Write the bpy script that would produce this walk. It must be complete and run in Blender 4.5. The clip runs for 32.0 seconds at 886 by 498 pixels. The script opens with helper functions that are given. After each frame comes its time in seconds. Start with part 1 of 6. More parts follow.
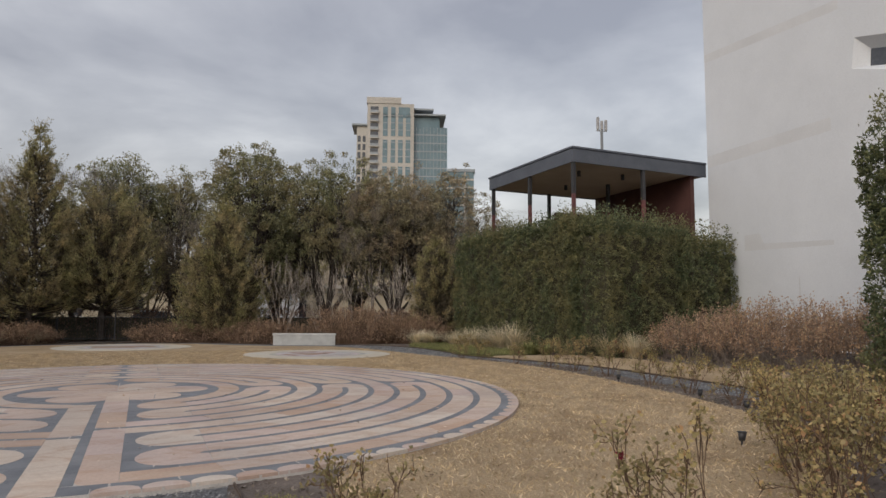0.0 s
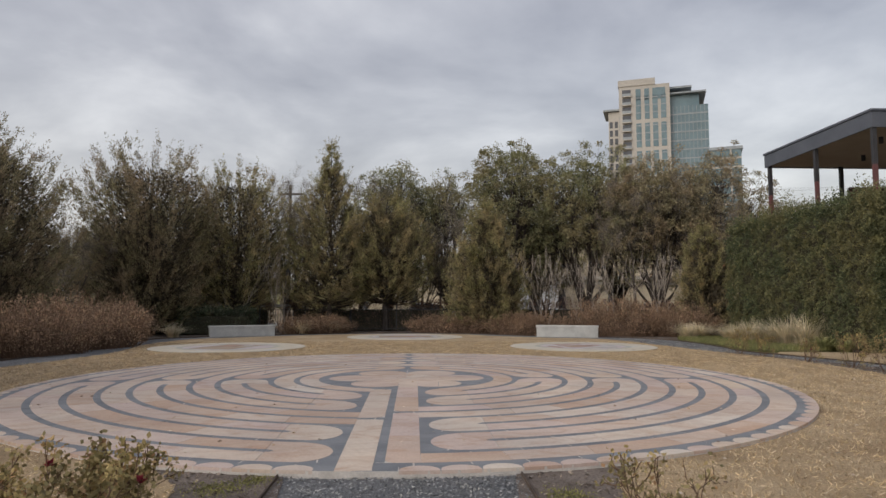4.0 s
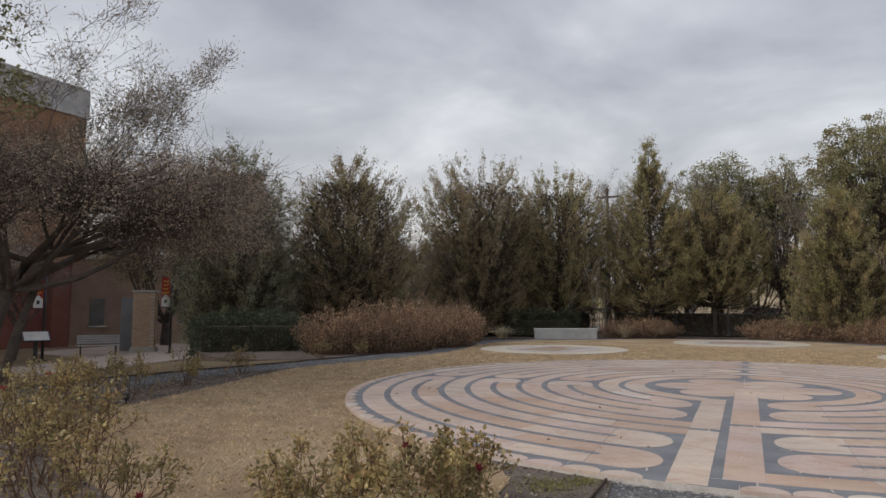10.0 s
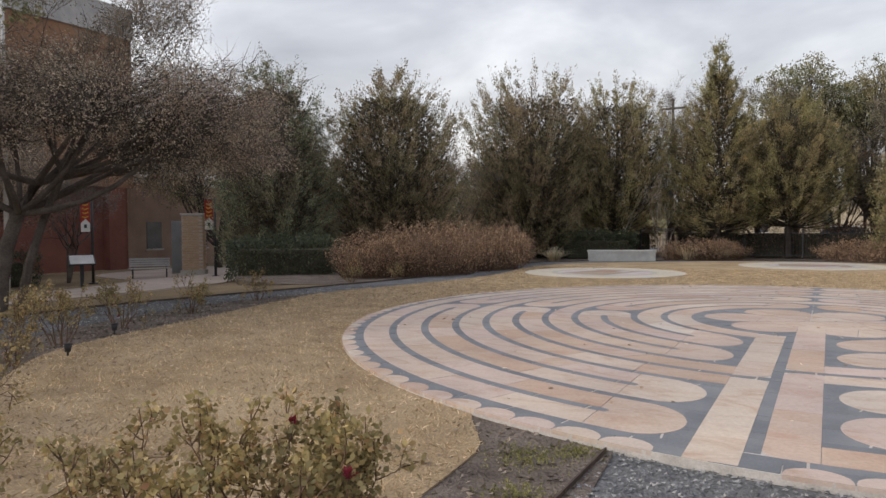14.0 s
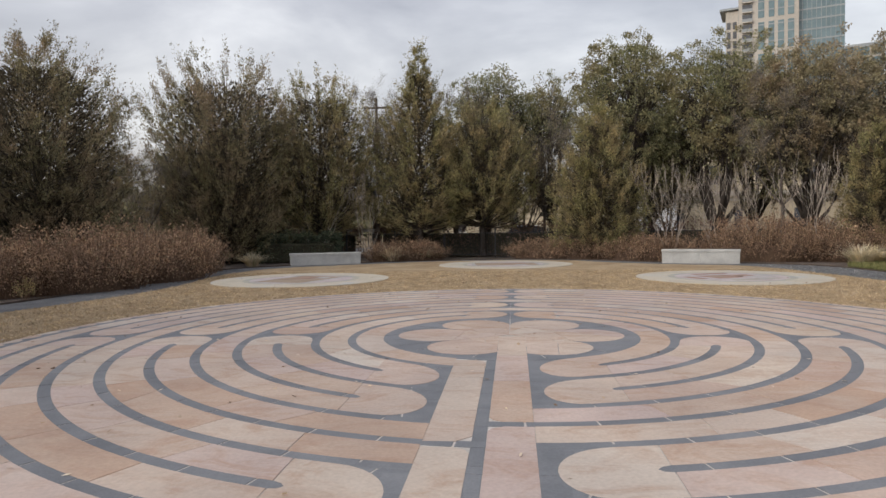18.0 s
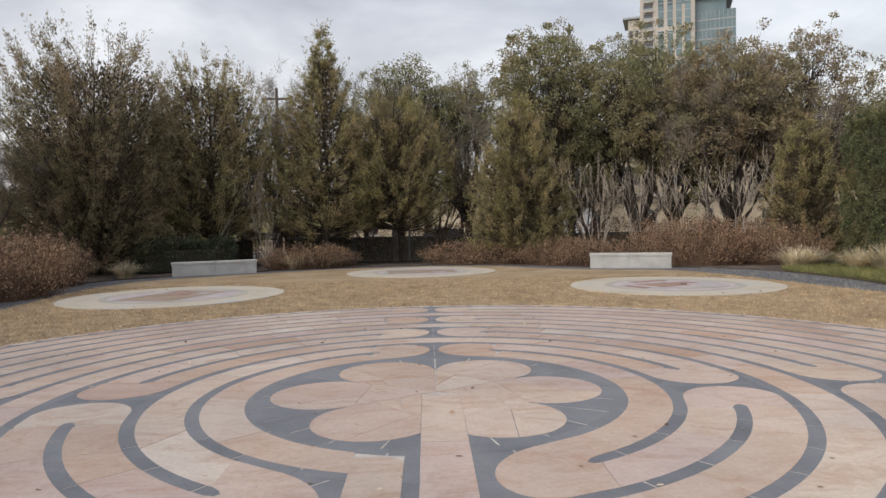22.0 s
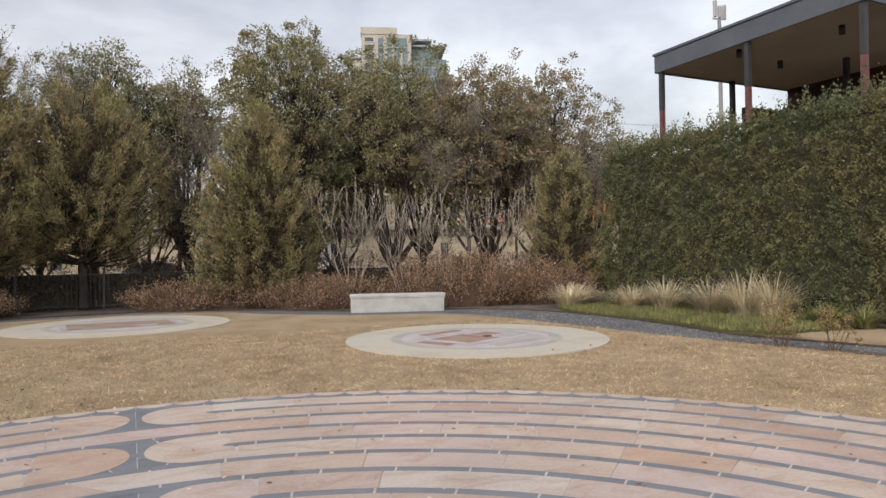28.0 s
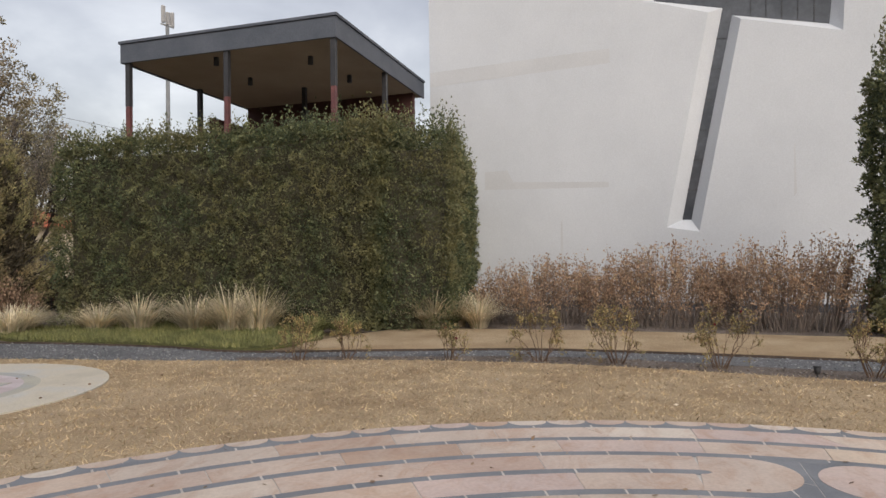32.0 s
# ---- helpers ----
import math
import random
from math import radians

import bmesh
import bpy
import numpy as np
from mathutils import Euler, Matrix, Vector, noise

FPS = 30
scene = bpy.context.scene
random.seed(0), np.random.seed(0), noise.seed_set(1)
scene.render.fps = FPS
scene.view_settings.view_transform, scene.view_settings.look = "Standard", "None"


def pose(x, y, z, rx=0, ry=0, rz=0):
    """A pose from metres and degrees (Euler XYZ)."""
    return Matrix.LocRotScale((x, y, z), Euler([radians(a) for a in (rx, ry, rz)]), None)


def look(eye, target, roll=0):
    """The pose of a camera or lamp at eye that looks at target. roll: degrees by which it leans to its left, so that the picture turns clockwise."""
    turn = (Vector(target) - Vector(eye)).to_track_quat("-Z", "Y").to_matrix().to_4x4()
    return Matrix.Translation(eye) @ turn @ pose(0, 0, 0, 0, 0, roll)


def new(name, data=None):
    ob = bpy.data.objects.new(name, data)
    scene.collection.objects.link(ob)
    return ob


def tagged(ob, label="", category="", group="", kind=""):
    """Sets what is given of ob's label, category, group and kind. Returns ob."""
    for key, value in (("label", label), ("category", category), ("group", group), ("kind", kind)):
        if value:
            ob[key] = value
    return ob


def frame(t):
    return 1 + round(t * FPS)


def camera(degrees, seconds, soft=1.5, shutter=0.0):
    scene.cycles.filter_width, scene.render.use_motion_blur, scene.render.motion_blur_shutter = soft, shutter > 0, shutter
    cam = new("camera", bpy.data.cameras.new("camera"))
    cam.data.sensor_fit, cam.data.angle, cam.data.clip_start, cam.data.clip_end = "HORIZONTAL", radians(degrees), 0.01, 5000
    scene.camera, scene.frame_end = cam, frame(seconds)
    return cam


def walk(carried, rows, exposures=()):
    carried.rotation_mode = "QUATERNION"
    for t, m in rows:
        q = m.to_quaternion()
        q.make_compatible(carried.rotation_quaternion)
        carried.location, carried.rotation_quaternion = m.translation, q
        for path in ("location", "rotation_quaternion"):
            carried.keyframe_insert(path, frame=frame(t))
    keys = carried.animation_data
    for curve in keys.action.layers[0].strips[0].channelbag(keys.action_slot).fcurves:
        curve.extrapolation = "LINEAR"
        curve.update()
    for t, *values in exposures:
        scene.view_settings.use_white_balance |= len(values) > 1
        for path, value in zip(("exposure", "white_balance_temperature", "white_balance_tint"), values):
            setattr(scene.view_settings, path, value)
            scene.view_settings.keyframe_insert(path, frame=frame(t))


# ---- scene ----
cam = camera(67.51, 32.0)
# seconds, place, heading, tilt, lean
PATH = [
    (0, 0.279, -12.381, 1.426, -24.38, 5.51, -0.34),
    (1, 0.218, -12.339, 1.468, -18.54, 4.77, -0.22),
    (2, 0.157, -12.357, 1.473, -12.77, 4.60, -0.20),
    (3, 0.124, -12.340, 1.480, -6.66, 4.52, -0.15),
    (4, 0.110, -12.362, 1.472, -2.48, 4.67, -0.02),
    (4.5, 0.110, -12.360, 1.479, -0.89, 4.71, 0.02),
    (6.5, 0.137, -12.370, 1.483, 4.11, 4.80, 0.10),
    (7, 0.122, -12.363, 1.480, 5.58, 4.82, 0.07),
    (8, 0.106, -12.340, 1.459, 12.16, 4.91, 0.04),
    (8.5, 0.120, -12.310, 1.451, 15.75, 4.96, 0.07),
    (9, 0.125, -12.310, 1.441, 18.88, 4.96, 0.09),
    (10, 0.095, -12.310, 1.456, 24.65, 4.99, -0.01),
    (11, 0.105, -12.260, 1.454, 29.04, 4.82, 0.03),
    (11.5, 0.060, -12.060, 1.460, 30.69, 4.36, 0.05),
    (12, 0.070, -11.830, 1.460, 32.17, 3.58, 0.12),
    (12.5, 0.110, -11.590, 1.460, 33.58, 2.08, 0.18),
    (13, 0.115, -11.330, 1.453, 34.88, 0.29, 0.21),
    (13.5, 0.125, -11.060, 1.456, 34.90, -1.23, 0.27),
    (14, 0.205, -10.770, 1.458, 30.25, -1.78, 0.36),
    (14.5, 0.235, -10.470, 1.458, 25.51, -1.94, 0.55),
    (15, 0.235, -10.150, 1.459, 19.27, -2.00, 0.56),
    (15.5, 0.210, -9.850, 1.453, 14.32, -2.00, 0.52),
    (17.5, 0.088, -8.696, 1.478, 7.04, -2.01, 0.78),
    (18, 0.045, -8.395, 1.490, 6.07, -1.98, 0.86),
    (19, 0.022, -7.855, 1.491, 0.64, -2.04, 1.04),
    (20, -0.008, -7.200, 1.481, -2.47, -2.12, 1.04),
    (21, -0.095, -6.485, 1.498, -2.16, -2.06, 1.07),
    (22, -0.080, -5.675, 1.521, -1.44, -1.93, 1.17),
    (23, -0.150, -4.965, 1.518, -0.77, -1.69, 0.97),
    (24, -0.155, -4.235, 1.548, -0.05, -0.93, 0.92),
    (24.5, -0.130, -3.872, 1.549, -1.05, -0.18, 0.93),
    (26.5, -0.059, -2.019, 1.579, -12.53, 0.25, 0.90),
    (27, -0.054, -1.668, 1.579, -16.47, 0.36, 0.80),
    (27.5, -0.041, -1.345, 1.577, -21.85, 0.42, 0.84),
    (28, -0.050, -1.007, 1.579, -25.24, 0.51, 0.86),
    (29, -0.071, -0.352, 1.575, -34.21, 0.56, 0.81),
    (29.5, -0.056, -0.039, 1.576, -38.38, 0.58, 0.77),
    (30, -0.056, 0.281, 1.581, -45.84, 0.66, 0.69),
    (30.5, 0.054, 0.545, 1.574, -53.94, 0.63, 0.84),
    (31, 0.113, 0.706, 1.576, -60.28, 0.66, 0.91),
    (31.5, 0.077, 0.879, 1.579, -66.72, 0.74, 0.85),
    (32, 0.020, 1.015, 1.580, -72.72, 0.94, 0.84),
]
walk(cam, [(t, pose(x, y, z, 90 + p, r, yw)) for t, x, y, z, yw, p, r in PATH],
     [(0, -0.27), (4, -0.17), (9, -0.11), (12, 0.07), (13, 0.24), (15, 0.18), (18, 0.1), (22, 0.18), (27, 0.34), (32, 0.08)])

# ---- sky and light ----
world = bpy.data.worlds.new("overcast_sky")
scene.world = world
world.use_nodes = True
wn, wl = world.node_tree.nodes, world.node_tree.links
wn.clear()
SUN_EL, SUN_AZ = 30.0, 234.0
sky = wn.new("ShaderNodeTexSky")
sky.sky_type, sky.sun_disc = "NISHITA", False
sky.sun_elevation, sky.sun_rotation = radians(SUN_EL), radians(SUN_AZ)
sky.dust_density, sky.air_density = 4.0, 1.5
bg_sky = wn.new("ShaderNodeBackground")
bg_sky.inputs["Strength"].default_value = 0.05
wl.new(sky.outputs[0], bg_sky.inputs[0])
co = wn.new("ShaderNodeTexCoord")
sep = wn.new("ShaderNodeSeparateXYZ")
wl.new(co.outputs["Generated"], sep.inputs[0])
# flat cloud layer: the view direction laid on a plane overhead
up = wn.new("ShaderNodeMath"); up.operation = "MAXIMUM"; up.inputs[1].default_value = 0.0
wl.new(sep.outputs[2], up.inputs[0])
off = wn.new("ShaderNodeMath"); off.operation = "ADD"; off.inputs[1].default_value = 0.22
wl.new(up.outputs[0], off.inputs[0])
dx = wn.new("ShaderNodeMath"); dx.operation = "DIVIDE"
dy = wn.new("ShaderNodeMath"); dy.operation = "DIVIDE"
wl.new(sep.outputs[0], dx.inputs[0]); wl.new(off.outputs[0], dx.inputs[1])
wl.new(sep.outputs[1], dy.inputs[0]); wl.new(off.outputs[0], dy.inputs[1])
comb = wn.new("ShaderNodeCombineXYZ")
wl.new(dx.outputs[0], comb.inputs[0]); wl.new(dy.outputs[0], comb.inputs[1])
nz = wn.new("ShaderNodeTexNoise")
nz.inputs["Scale"].default_value, nz.inputs["Detail"].default_value, nz.inputs["Roughness"].default_value = 1.35, 9.0, 0.52
nz.inputs["Distortion"].default_value = 0.25
wl.new(comb.outputs[0], nz.inputs["Vector"])
ramp = wn.new("ShaderNodeValToRGB")
cr = ramp.color_ramp
cr.elements[0].position, cr.elements[0].color = 0.35, (0.40, 0.385, 0.43, 1)
cr.elements[1].position, cr.elements[1].color = 0.67, (0.88, 0.862, 0.885, 1)
e = cr.elements.new(0.5); e.color = (0.585, 0.57, 0.61, 1)
wl.new(nz.outputs["Fac"], ramp.inputs[0])
bg_cloud = wn.new("ShaderNodeBackground")
bg_cloud.inputs["Strength"].default_value = 0.80
wl.new(ramp.outputs[0], bg_cloud.inputs[0])
both = wn.new("ShaderNodeAddShader")
wl.new(bg_sky.outputs[0], both.inputs[0]); wl.new(bg_cloud.outputs[0], both.inputs[1])
wo = wn.new("ShaderNodeOutputWorld")
wl.new(both.outputs[0], wo.inputs[0])
sun = new("sun", bpy.data.lights.new("sun", "SUN"))
sun.data.energy, sun.data.angle, sun.data.color = 1.65, radians(45), (1.0, 0.975, 0.945)
sa, se = radians(SUN_AZ), radians(SUN_EL)
sun.matrix_world = look((40 * math.sin(sa) * math.cos(se), 40 * math.cos(sa) * math.cos(se), 40 * math.sin(se)), (0, 0, 0))
scene.view_settings.exposure = 0.0


# ---- materials ----
def ramp_node(n, l, fac, stops):
    r = n.new("ShaderNodeValToRGB")
    els = r.color_ramp.elements
    while len(els) < len(stops):
        els.new(0.5)
    for el, (p, c) in zip(els, stops):
        el.position, el.color = p, (*c, 1)
    l.new(fac, r.inputs[0])
    return r.outputs[0]


def noise_node(n, l, scale, detail=4.0, rough=0.55, vec=None, dist=0.0):
    t = n.new("ShaderNodeTexNoise")
    t.inputs["Scale"].default_value, t.inputs["Detail"].default_value = scale, detail
    t.inputs["Roughness"].default_value, t.inputs["Distortion"].default_value = rough, dist
    if vec is not None:
        l.new(vec, t.inputs["Vector"])
    return t.outputs["Fac"]


def mix_node(n, l, fac, a, b, mode="MIX"):
    m = n.new("ShaderNodeMix")
    m.data_type, m.blend_type = "RGBA", mode
    for v, i in ((fac, 0), (a, 6), (b, 7)):
        if isinstance(v, (int, float)):
            m.inputs[i].default_value = v
        elif isinstance(v, tuple):
            m.inputs[i].default_value = (*v, 1)
        else:
            l.new(v, m.inputs[i])
    return m.outputs[2]


def start_material(name, rough=0.8, metal=0.0, spec=0.35):
    m = bpy.data.materials.new(name)
    m.use_nodes = True
    n, l = m.node_tree.nodes, m.node_tree.links
    b = n["Principled BSDF"]
    b.inputs["Roughness"].default_value, b.inputs["Metallic"].default_value = rough, metal
    b.inputs["Specular IOR Level"].default_value = spec
    return m, n, l, b


def bump(n, l, b, height, strength, dist):
    k = n.new("ShaderNodeBump")
    k.inputs["Strength"].default_value, k.inputs["Distance"].default_value = strength, dist
    l.new(height, k.inputs["Height"])
    l.new(k.outputs[0], b.inputs["Normal"])


def surface(name, stops, scale=1.0, fine=40.0, rough=0.85, bump_s=0.3, bump_d=0.01, metal=0.0, rand=None, fine_mix=0.35, spec=0.3):
    """A mottled surface: large patches by a ramp, fine grain over it, and relief."""
    m, n, l, b = start_material(name, rough, metal, spec)
    tc = n.new("ShaderNodeTexCoord").outputs["Object"]
    geo = n.new("ShaderNodeNewGeometry")
    big = noise_node(n, l, scale, 5.0, 0.6, geo.outputs["Position"])
    col = ramp_node(n, l, big, stops)
    grain = noise_node(n, l, fine, 3.0, 0.6, geo.outputs["Position"])
    g = ramp_node(n, l, grain, ((0.3, (0.55, 0.55, 0.55)), (0.7, (1.35, 1.35, 1.35))))
    col = mix_node(n, l, fine_mix, col, mix_node(n, l, 1.0, col, g, "MULTIPLY"))
    if rand:
        oi = n.new("ShaderNodeObjectInfo").outputs["Random"]
        col = mix_node(n, l, rand[0], col, ramp_node(n, l, oi, rand[1]))
    l.new(col, b.inputs["Base Color"])
    bump(n, l, b, grain, bump_s, bump_d)
    return m


def foliage(name, stops, rough=0.55, patch=None, spec=0.25, gain=1.45, grey=0.16, tuft=3.2):
    """Leaves: the colour varies from leaf to leaf and in broad patches."""
    def dusty(c):
        k = 0.3 * c[0] + 0.55 * c[1] + 0.15 * c[2]
        return tuple(gain * (v * (1 - grey) + k * grey) for v in c)
    stops = [(q, dusty(c)) for q, c in stops]
    patch = patch and (patch[0], dusty(patch[1]))
    m, n, l, b = start_material(name, rough, 0.0, spec)
    geo = n.new("ShaderNodeNewGeometry")
    col = ramp_node(n, l, geo.outputs["Random Per Island"], stops)
    if patch:
        big = noise_node(n, l, patch[0], 3.0, 0.5, geo.outputs["Position"])
        f = ramp_node(n, l, big, ((0.42, (0, 0, 0)), (0.62, (1, 1, 1))))
        col = mix_node(n, l, f, col, mix_node(n, l, 0.6, col, patch[1]))
    # younger, paler and older, duller tufts
    age = ramp_node(n, l, noise_node(n, l, tuft, 2.0, 0.5, geo.outputs["Position"]), ((0.36, (0.72, 0.74, 0.76)), (0.5, (1, 1, 1)), (0.64, (1.26, 1.24, 1.14))))
    col = mix_node(n, l, 1.0, col, age, "MULTIPLY")
    l.new(col, b.inputs["Base Color"])
    thin = n.new("ShaderNodeBsdfTranslucent")
    l.new(col, thin.inputs["Color"])
    blend = n.new("ShaderNodeMixShader")
    blend.inputs[0].default_value = 0.25
    l.new(b.outputs[0], blend.inputs[1])
    l.new(thin.outputs[0], blend.inputs[2])
    l.new(blend.outputs[0], n["Material Output"].inputs["Surface"])
    return m


M = {}
M["slate"] = surface("blue_grey_slate", ((0.35, (0.15, 0.16, 0.178)), (0.65, (0.228, 0.238, 0.256))), 2.2, 60, 0.62, 0.25, 0.003,
                     rand=(0.35, ((0.0, (0.14, 0.148, 0.164)), (1.0, (0.25, 0.258, 0.274)))))


def sandstone(name):
    """Flamed sandstone: each stone its own tint, with streaks and clouds running through it, and faint cracks."""
    m, n, l, b = start_material(name, 0.72, 0.0, 0.3)
    geo = n.new("ShaderNodeNewGeometry")
    pos = geo.outputs["Position"]
    add = n.new("ShaderNodeMath"); add.operation = "ADD"
    l.new(n.new("ShaderNodeObjectInfo").outputs["Random"], add.inputs[0]); l.new(geo.outputs["Random Per Island"], add.inputs[1])
    fr = n.new("ShaderNodeMath"); fr.operation = "FRACT"
    l.new(add.outputs[0], fr.inputs[0])
    one = fr.outputs[0]
    tint = ramp_node(n, l, one, ((0.0, (0.50, 0.365, 0.30)), (0.14, (0.61, 0.525, 0.44)), (0.28, (0.52, 0.40, 0.335)), (0.42, (0.64, 0.575, 0.50)), (0.56, (0.50, 0.355, 0.265)), (0.7, (0.575, 0.475, 0.40)), (0.85, (0.55, 0.44, 0.40)), (1.0, (0.60, 0.49, 0.385))))
    # streaks: a shift for each stone, stretched along one way
    mp = n.new("ShaderNodeMapping"); mp.inputs["Scale"].default_value = (1.0, 1.7, 1.0)
    l.new(pos, mp.inputs["Vector"])
    vs = n.new("ShaderNodeVectorMath"); vs.operation = "ADD"
    l.new(mp.outputs[0], vs.inputs[0])
    sc = n.new("ShaderNodeMath"); sc.operation = "MULTIPLY"; sc.inputs[1].default_value = 23.0
    l.new(one, sc.inputs[0]); l.new(sc.outputs[0], vs.inputs[1])
    streak = noise_node(n, l, 1.9, 7.0, 0.66, vs.outputs[0], 1.2)
    warm = ramp_node(n, l, streak, ((0.47, (0, 0, 0)), (0.66, (1, 1, 1))))
    col = mix_node(n, l, warm, tint, mix_node(n, l, 0.62, tint, (0.44, 0.285, 0.20)))
    pale = ramp_node(n, l, noise_node(n, l, 1.3, 5.0, 0.6, vs.outputs[0], 0.6), ((0.5, (0, 0, 0)), (0.72, (0.7, 0.7, 0.7))))
    col = mix_node(n, l, pale, col, mix_node(n, l, 0.5, col, (0.64, 0.57, 0.50)))
    grain = noise_node(n, l, 36, 3.0, 0.6, pos)
    col = mix_node(n, l, 0.3, col, mix_node(n, l, 1.0, col, ramp_node(n, l, grain, ((0.3, (0.7, 0.7, 0.7)), (0.7, (1.22, 1.22, 1.22)))), "MULTIPLY"))
    # broad weathering that crosses the joints
    worn = ramp_node(n, l, noise_node(n, l, 0.55, 4.0, 0.55, pos), ((0.35, (0.84, 0.84, 0.86)), (0.65, (1.06, 1.05, 1.04))))
    col = mix_node(n, l, 1.0, col, worn, "MULTIPLY")
    l.new(col, b.inputs["Base Color"])
    bump(n, l, b, grain, 0.2, 0.003)
    return m


M["tan"] = sandstone("flamed_pink_tan_sandstone")
M["grout"] = surface("pale_grey_mortar", ((0.4, (0.46, 0.43, 0.40)), (0.6, (0.58, 0.545, 0.51))), 6, 90, 0.9, 0.3, 0.002)
M["lawn"] = surface("dormant_lawn", ((0.3, (0.335, 0.238, 0.142)), (0.48, (0.435, 0.325, 0.202)), (0.68, (0.51, 0.395, 0.258))), 0.8, 60, 0.95, 0.9, 0.03, fine_mix=0.7)
M["blade"] = foliage("straw_grass_blades", ((0.0, (0.30, 0.21, 0.12)), (0.5, (0.52, 0.40, 0.25)), (0.9, (0.74, 0.60, 0.42)), (1.0, (0.30, 0.25, 0.13))), 0.8, gain=1.06, grey=0.03)
M["mulch"] = surface("dark_bark_mulch", ((0.35, (0.125, 0.10, 0.085)), (0.65, (0.235, 0.195, 0.168))), 1.6, 38, 0.95, 1.0, 0.04, fine_mix=0.8)
M["gravel"] = surface("blue_grey_gravel", ((0.35, (0.145, 0.15, 0.158)), (0.65, (0.22, 0.222, 0.228))), 1.2, 55, 0.9, 1.0, 0.03, fine_mix=0.85)
M["earth"] = surface("dry_ground", ((0.3, (0.16, 0.12, 0.075)), (0.7, (0.27, 0.205, 0.125))), 0.35, 30, 0.95, 0.6, 0.03, fine_mix=0.6)
M["greengrass"] = surface("green_groundcover", ((0.3, (0.10, 0.105, 0.035)), (0.7, (0.17, 0.17, 0.06))), 2.0, 60, 0.9, 1.0, 0.05, fine_mix=0.7)
M["concrete"] = surface("pale_concrete", ((0.35, (0.38, 0.36, 0.32)), (0.65, (0.5, 0.475, 0.43))), 1.5, 70, 0.85, 0.2, 0.004)
M["walkway"] = surface("pinkish_concrete_walk", ((0.35, (0.36, 0.30, 0.26)), (0.65, (0.45, 0.38, 0.33))), 0.8, 50, 0.85, 0.2, 0.004)
M["bench"] = surface("pale_cast_stone", ((0.35, (0.47, 0.47, 0.46)), (0.65, (0.6, 0.6, 0.58))), 2.5, 80, 0.8, 0.2, 0.003)
M["disc_cream"] = surface("cream_terrazzo", ((0.35, (0.49, 0.445, 0.365)), (0.5, (0.56, 0.505, 0.41)), (0.68, (0.50, 0.50, 0.48))), 1.0, 60, 0.75, 0.12, 0.002)
M["disc_mottled"] = surface("blue_mottled_cream_stone", ((0.38, (0.37, 0.385, 0.39)), (0.5, (0.41, 0.39, 0.33)), (0.62, (0.45, 0.43, 0.36))), 1.4, 60, 0.75, 0.12, 0.002)
M["disc_grey"] = surface("weathered_grey_stone", ((0.35, (0.36, 0.35, 0.35)), (0.65, (0.48, 0.47, 0.46))), 1.6, 60, 0.75, 0.12, 0.002)
M["disc_brown"] = surface("worn_brown_stone", ((0.35, (0.29, 0.22, 0.165)), (0.65, (0.40, 0.32, 0.25))), 1.5, 60, 0.75, 0.12, 0.002)
M["disc_pink"] = surface("pale_rose_stone", ((0.35, (0.46, 0.385, 0.385)), (0.65, (0.58, 0.52, 0.53))), 2.0, 60, 0.75, 0.12, 0.002)
M["disc_red"] = surface("red_brown_stone", ((0.35, (0.29, 0.185, 0.145)), (0.65, (0.42, 0.29, 0.23))), 2.0, 60, 0.75, 0.12, 0.002)
M["stucco"] = surface("white_stucco", ((0.3, (0.575, 0.592, 0.622)), (0.7, (0.645, 0.662, 0.692))), 0.35, 25, 0.9, 0.12, 0.004, fine_mix=0.12)
M["stucco_patch"] = surface("repainted_stucco_patch", ((0.3, (0.545, 0.55, 0.565)), (0.7, (0.60, 0.605, 0.62))), 0.8, 25, 0.9, 0.12, 0.004, fine_mix=0.12)
M["fascia"] = surface("slate_grey_painted_steel", ((0.3, (0.075, 0.085, 0.105)), (0.7, (0.105, 0.115, 0.14))), 1.5, 30, 0.5, 0.05, 0.002)
M["steel_dark"] = surface("dark_painted_steel", ((0.3, (0.03, 0.03, 0.033)), (0.7, (0.055, 0.055, 0.06))), 2.0, 30, 0.45, 0.05, 0.002)
M["post_red"] = surface("red_oxide_painted_steel", ((0.35, (0.10, 0.045, 0.05)), (0.65, (0.19, 0.075, 0.07))), 1.2, 20, 0.5, 0.05, 0.002)
M["soffit"] = surface("tan_soffit_board", ((0.3, (0.34, 0.27, 0.20)), (0.7, (0.42, 0.34, 0.255))), 0.6, 30, 0.8, 0.05, 0.002, fine_mix=0.15)
M["redwall"] = surface("dark_red_wall_panel", ((0.3, (0.062, 0.028, 0.026)), (0.7, (0.10, 0.046, 0.040))), 0.8, 25, 0.7, 0.1, 0.004)
M["glass"] = surface("dark_window_glass", ((0.3, (0.05, 0.055, 0.065)), (0.7, (0.11, 0.115, 0.13))), 0.9, 8, 0.12, 0.0, 0.001, spec=0.6)
M["bark"] = surface("grey_brown_bark", ((0.3, (0.085, 0.07, 0.06)), (0.7, (0.175, 0.148, 0.13))), 3.0, 30, 0.95, 0.9, 0.03, fine_mix=0.6)
M["bark_dark"] = surface("dark_brown_bark", ((0.3, (0.05, 0.041, 0.036)), (0.7, (0.11, 0.092, 0.08))), 3.0, 30, 0.95, 0.9, 0.03, fine_mix=0.6)
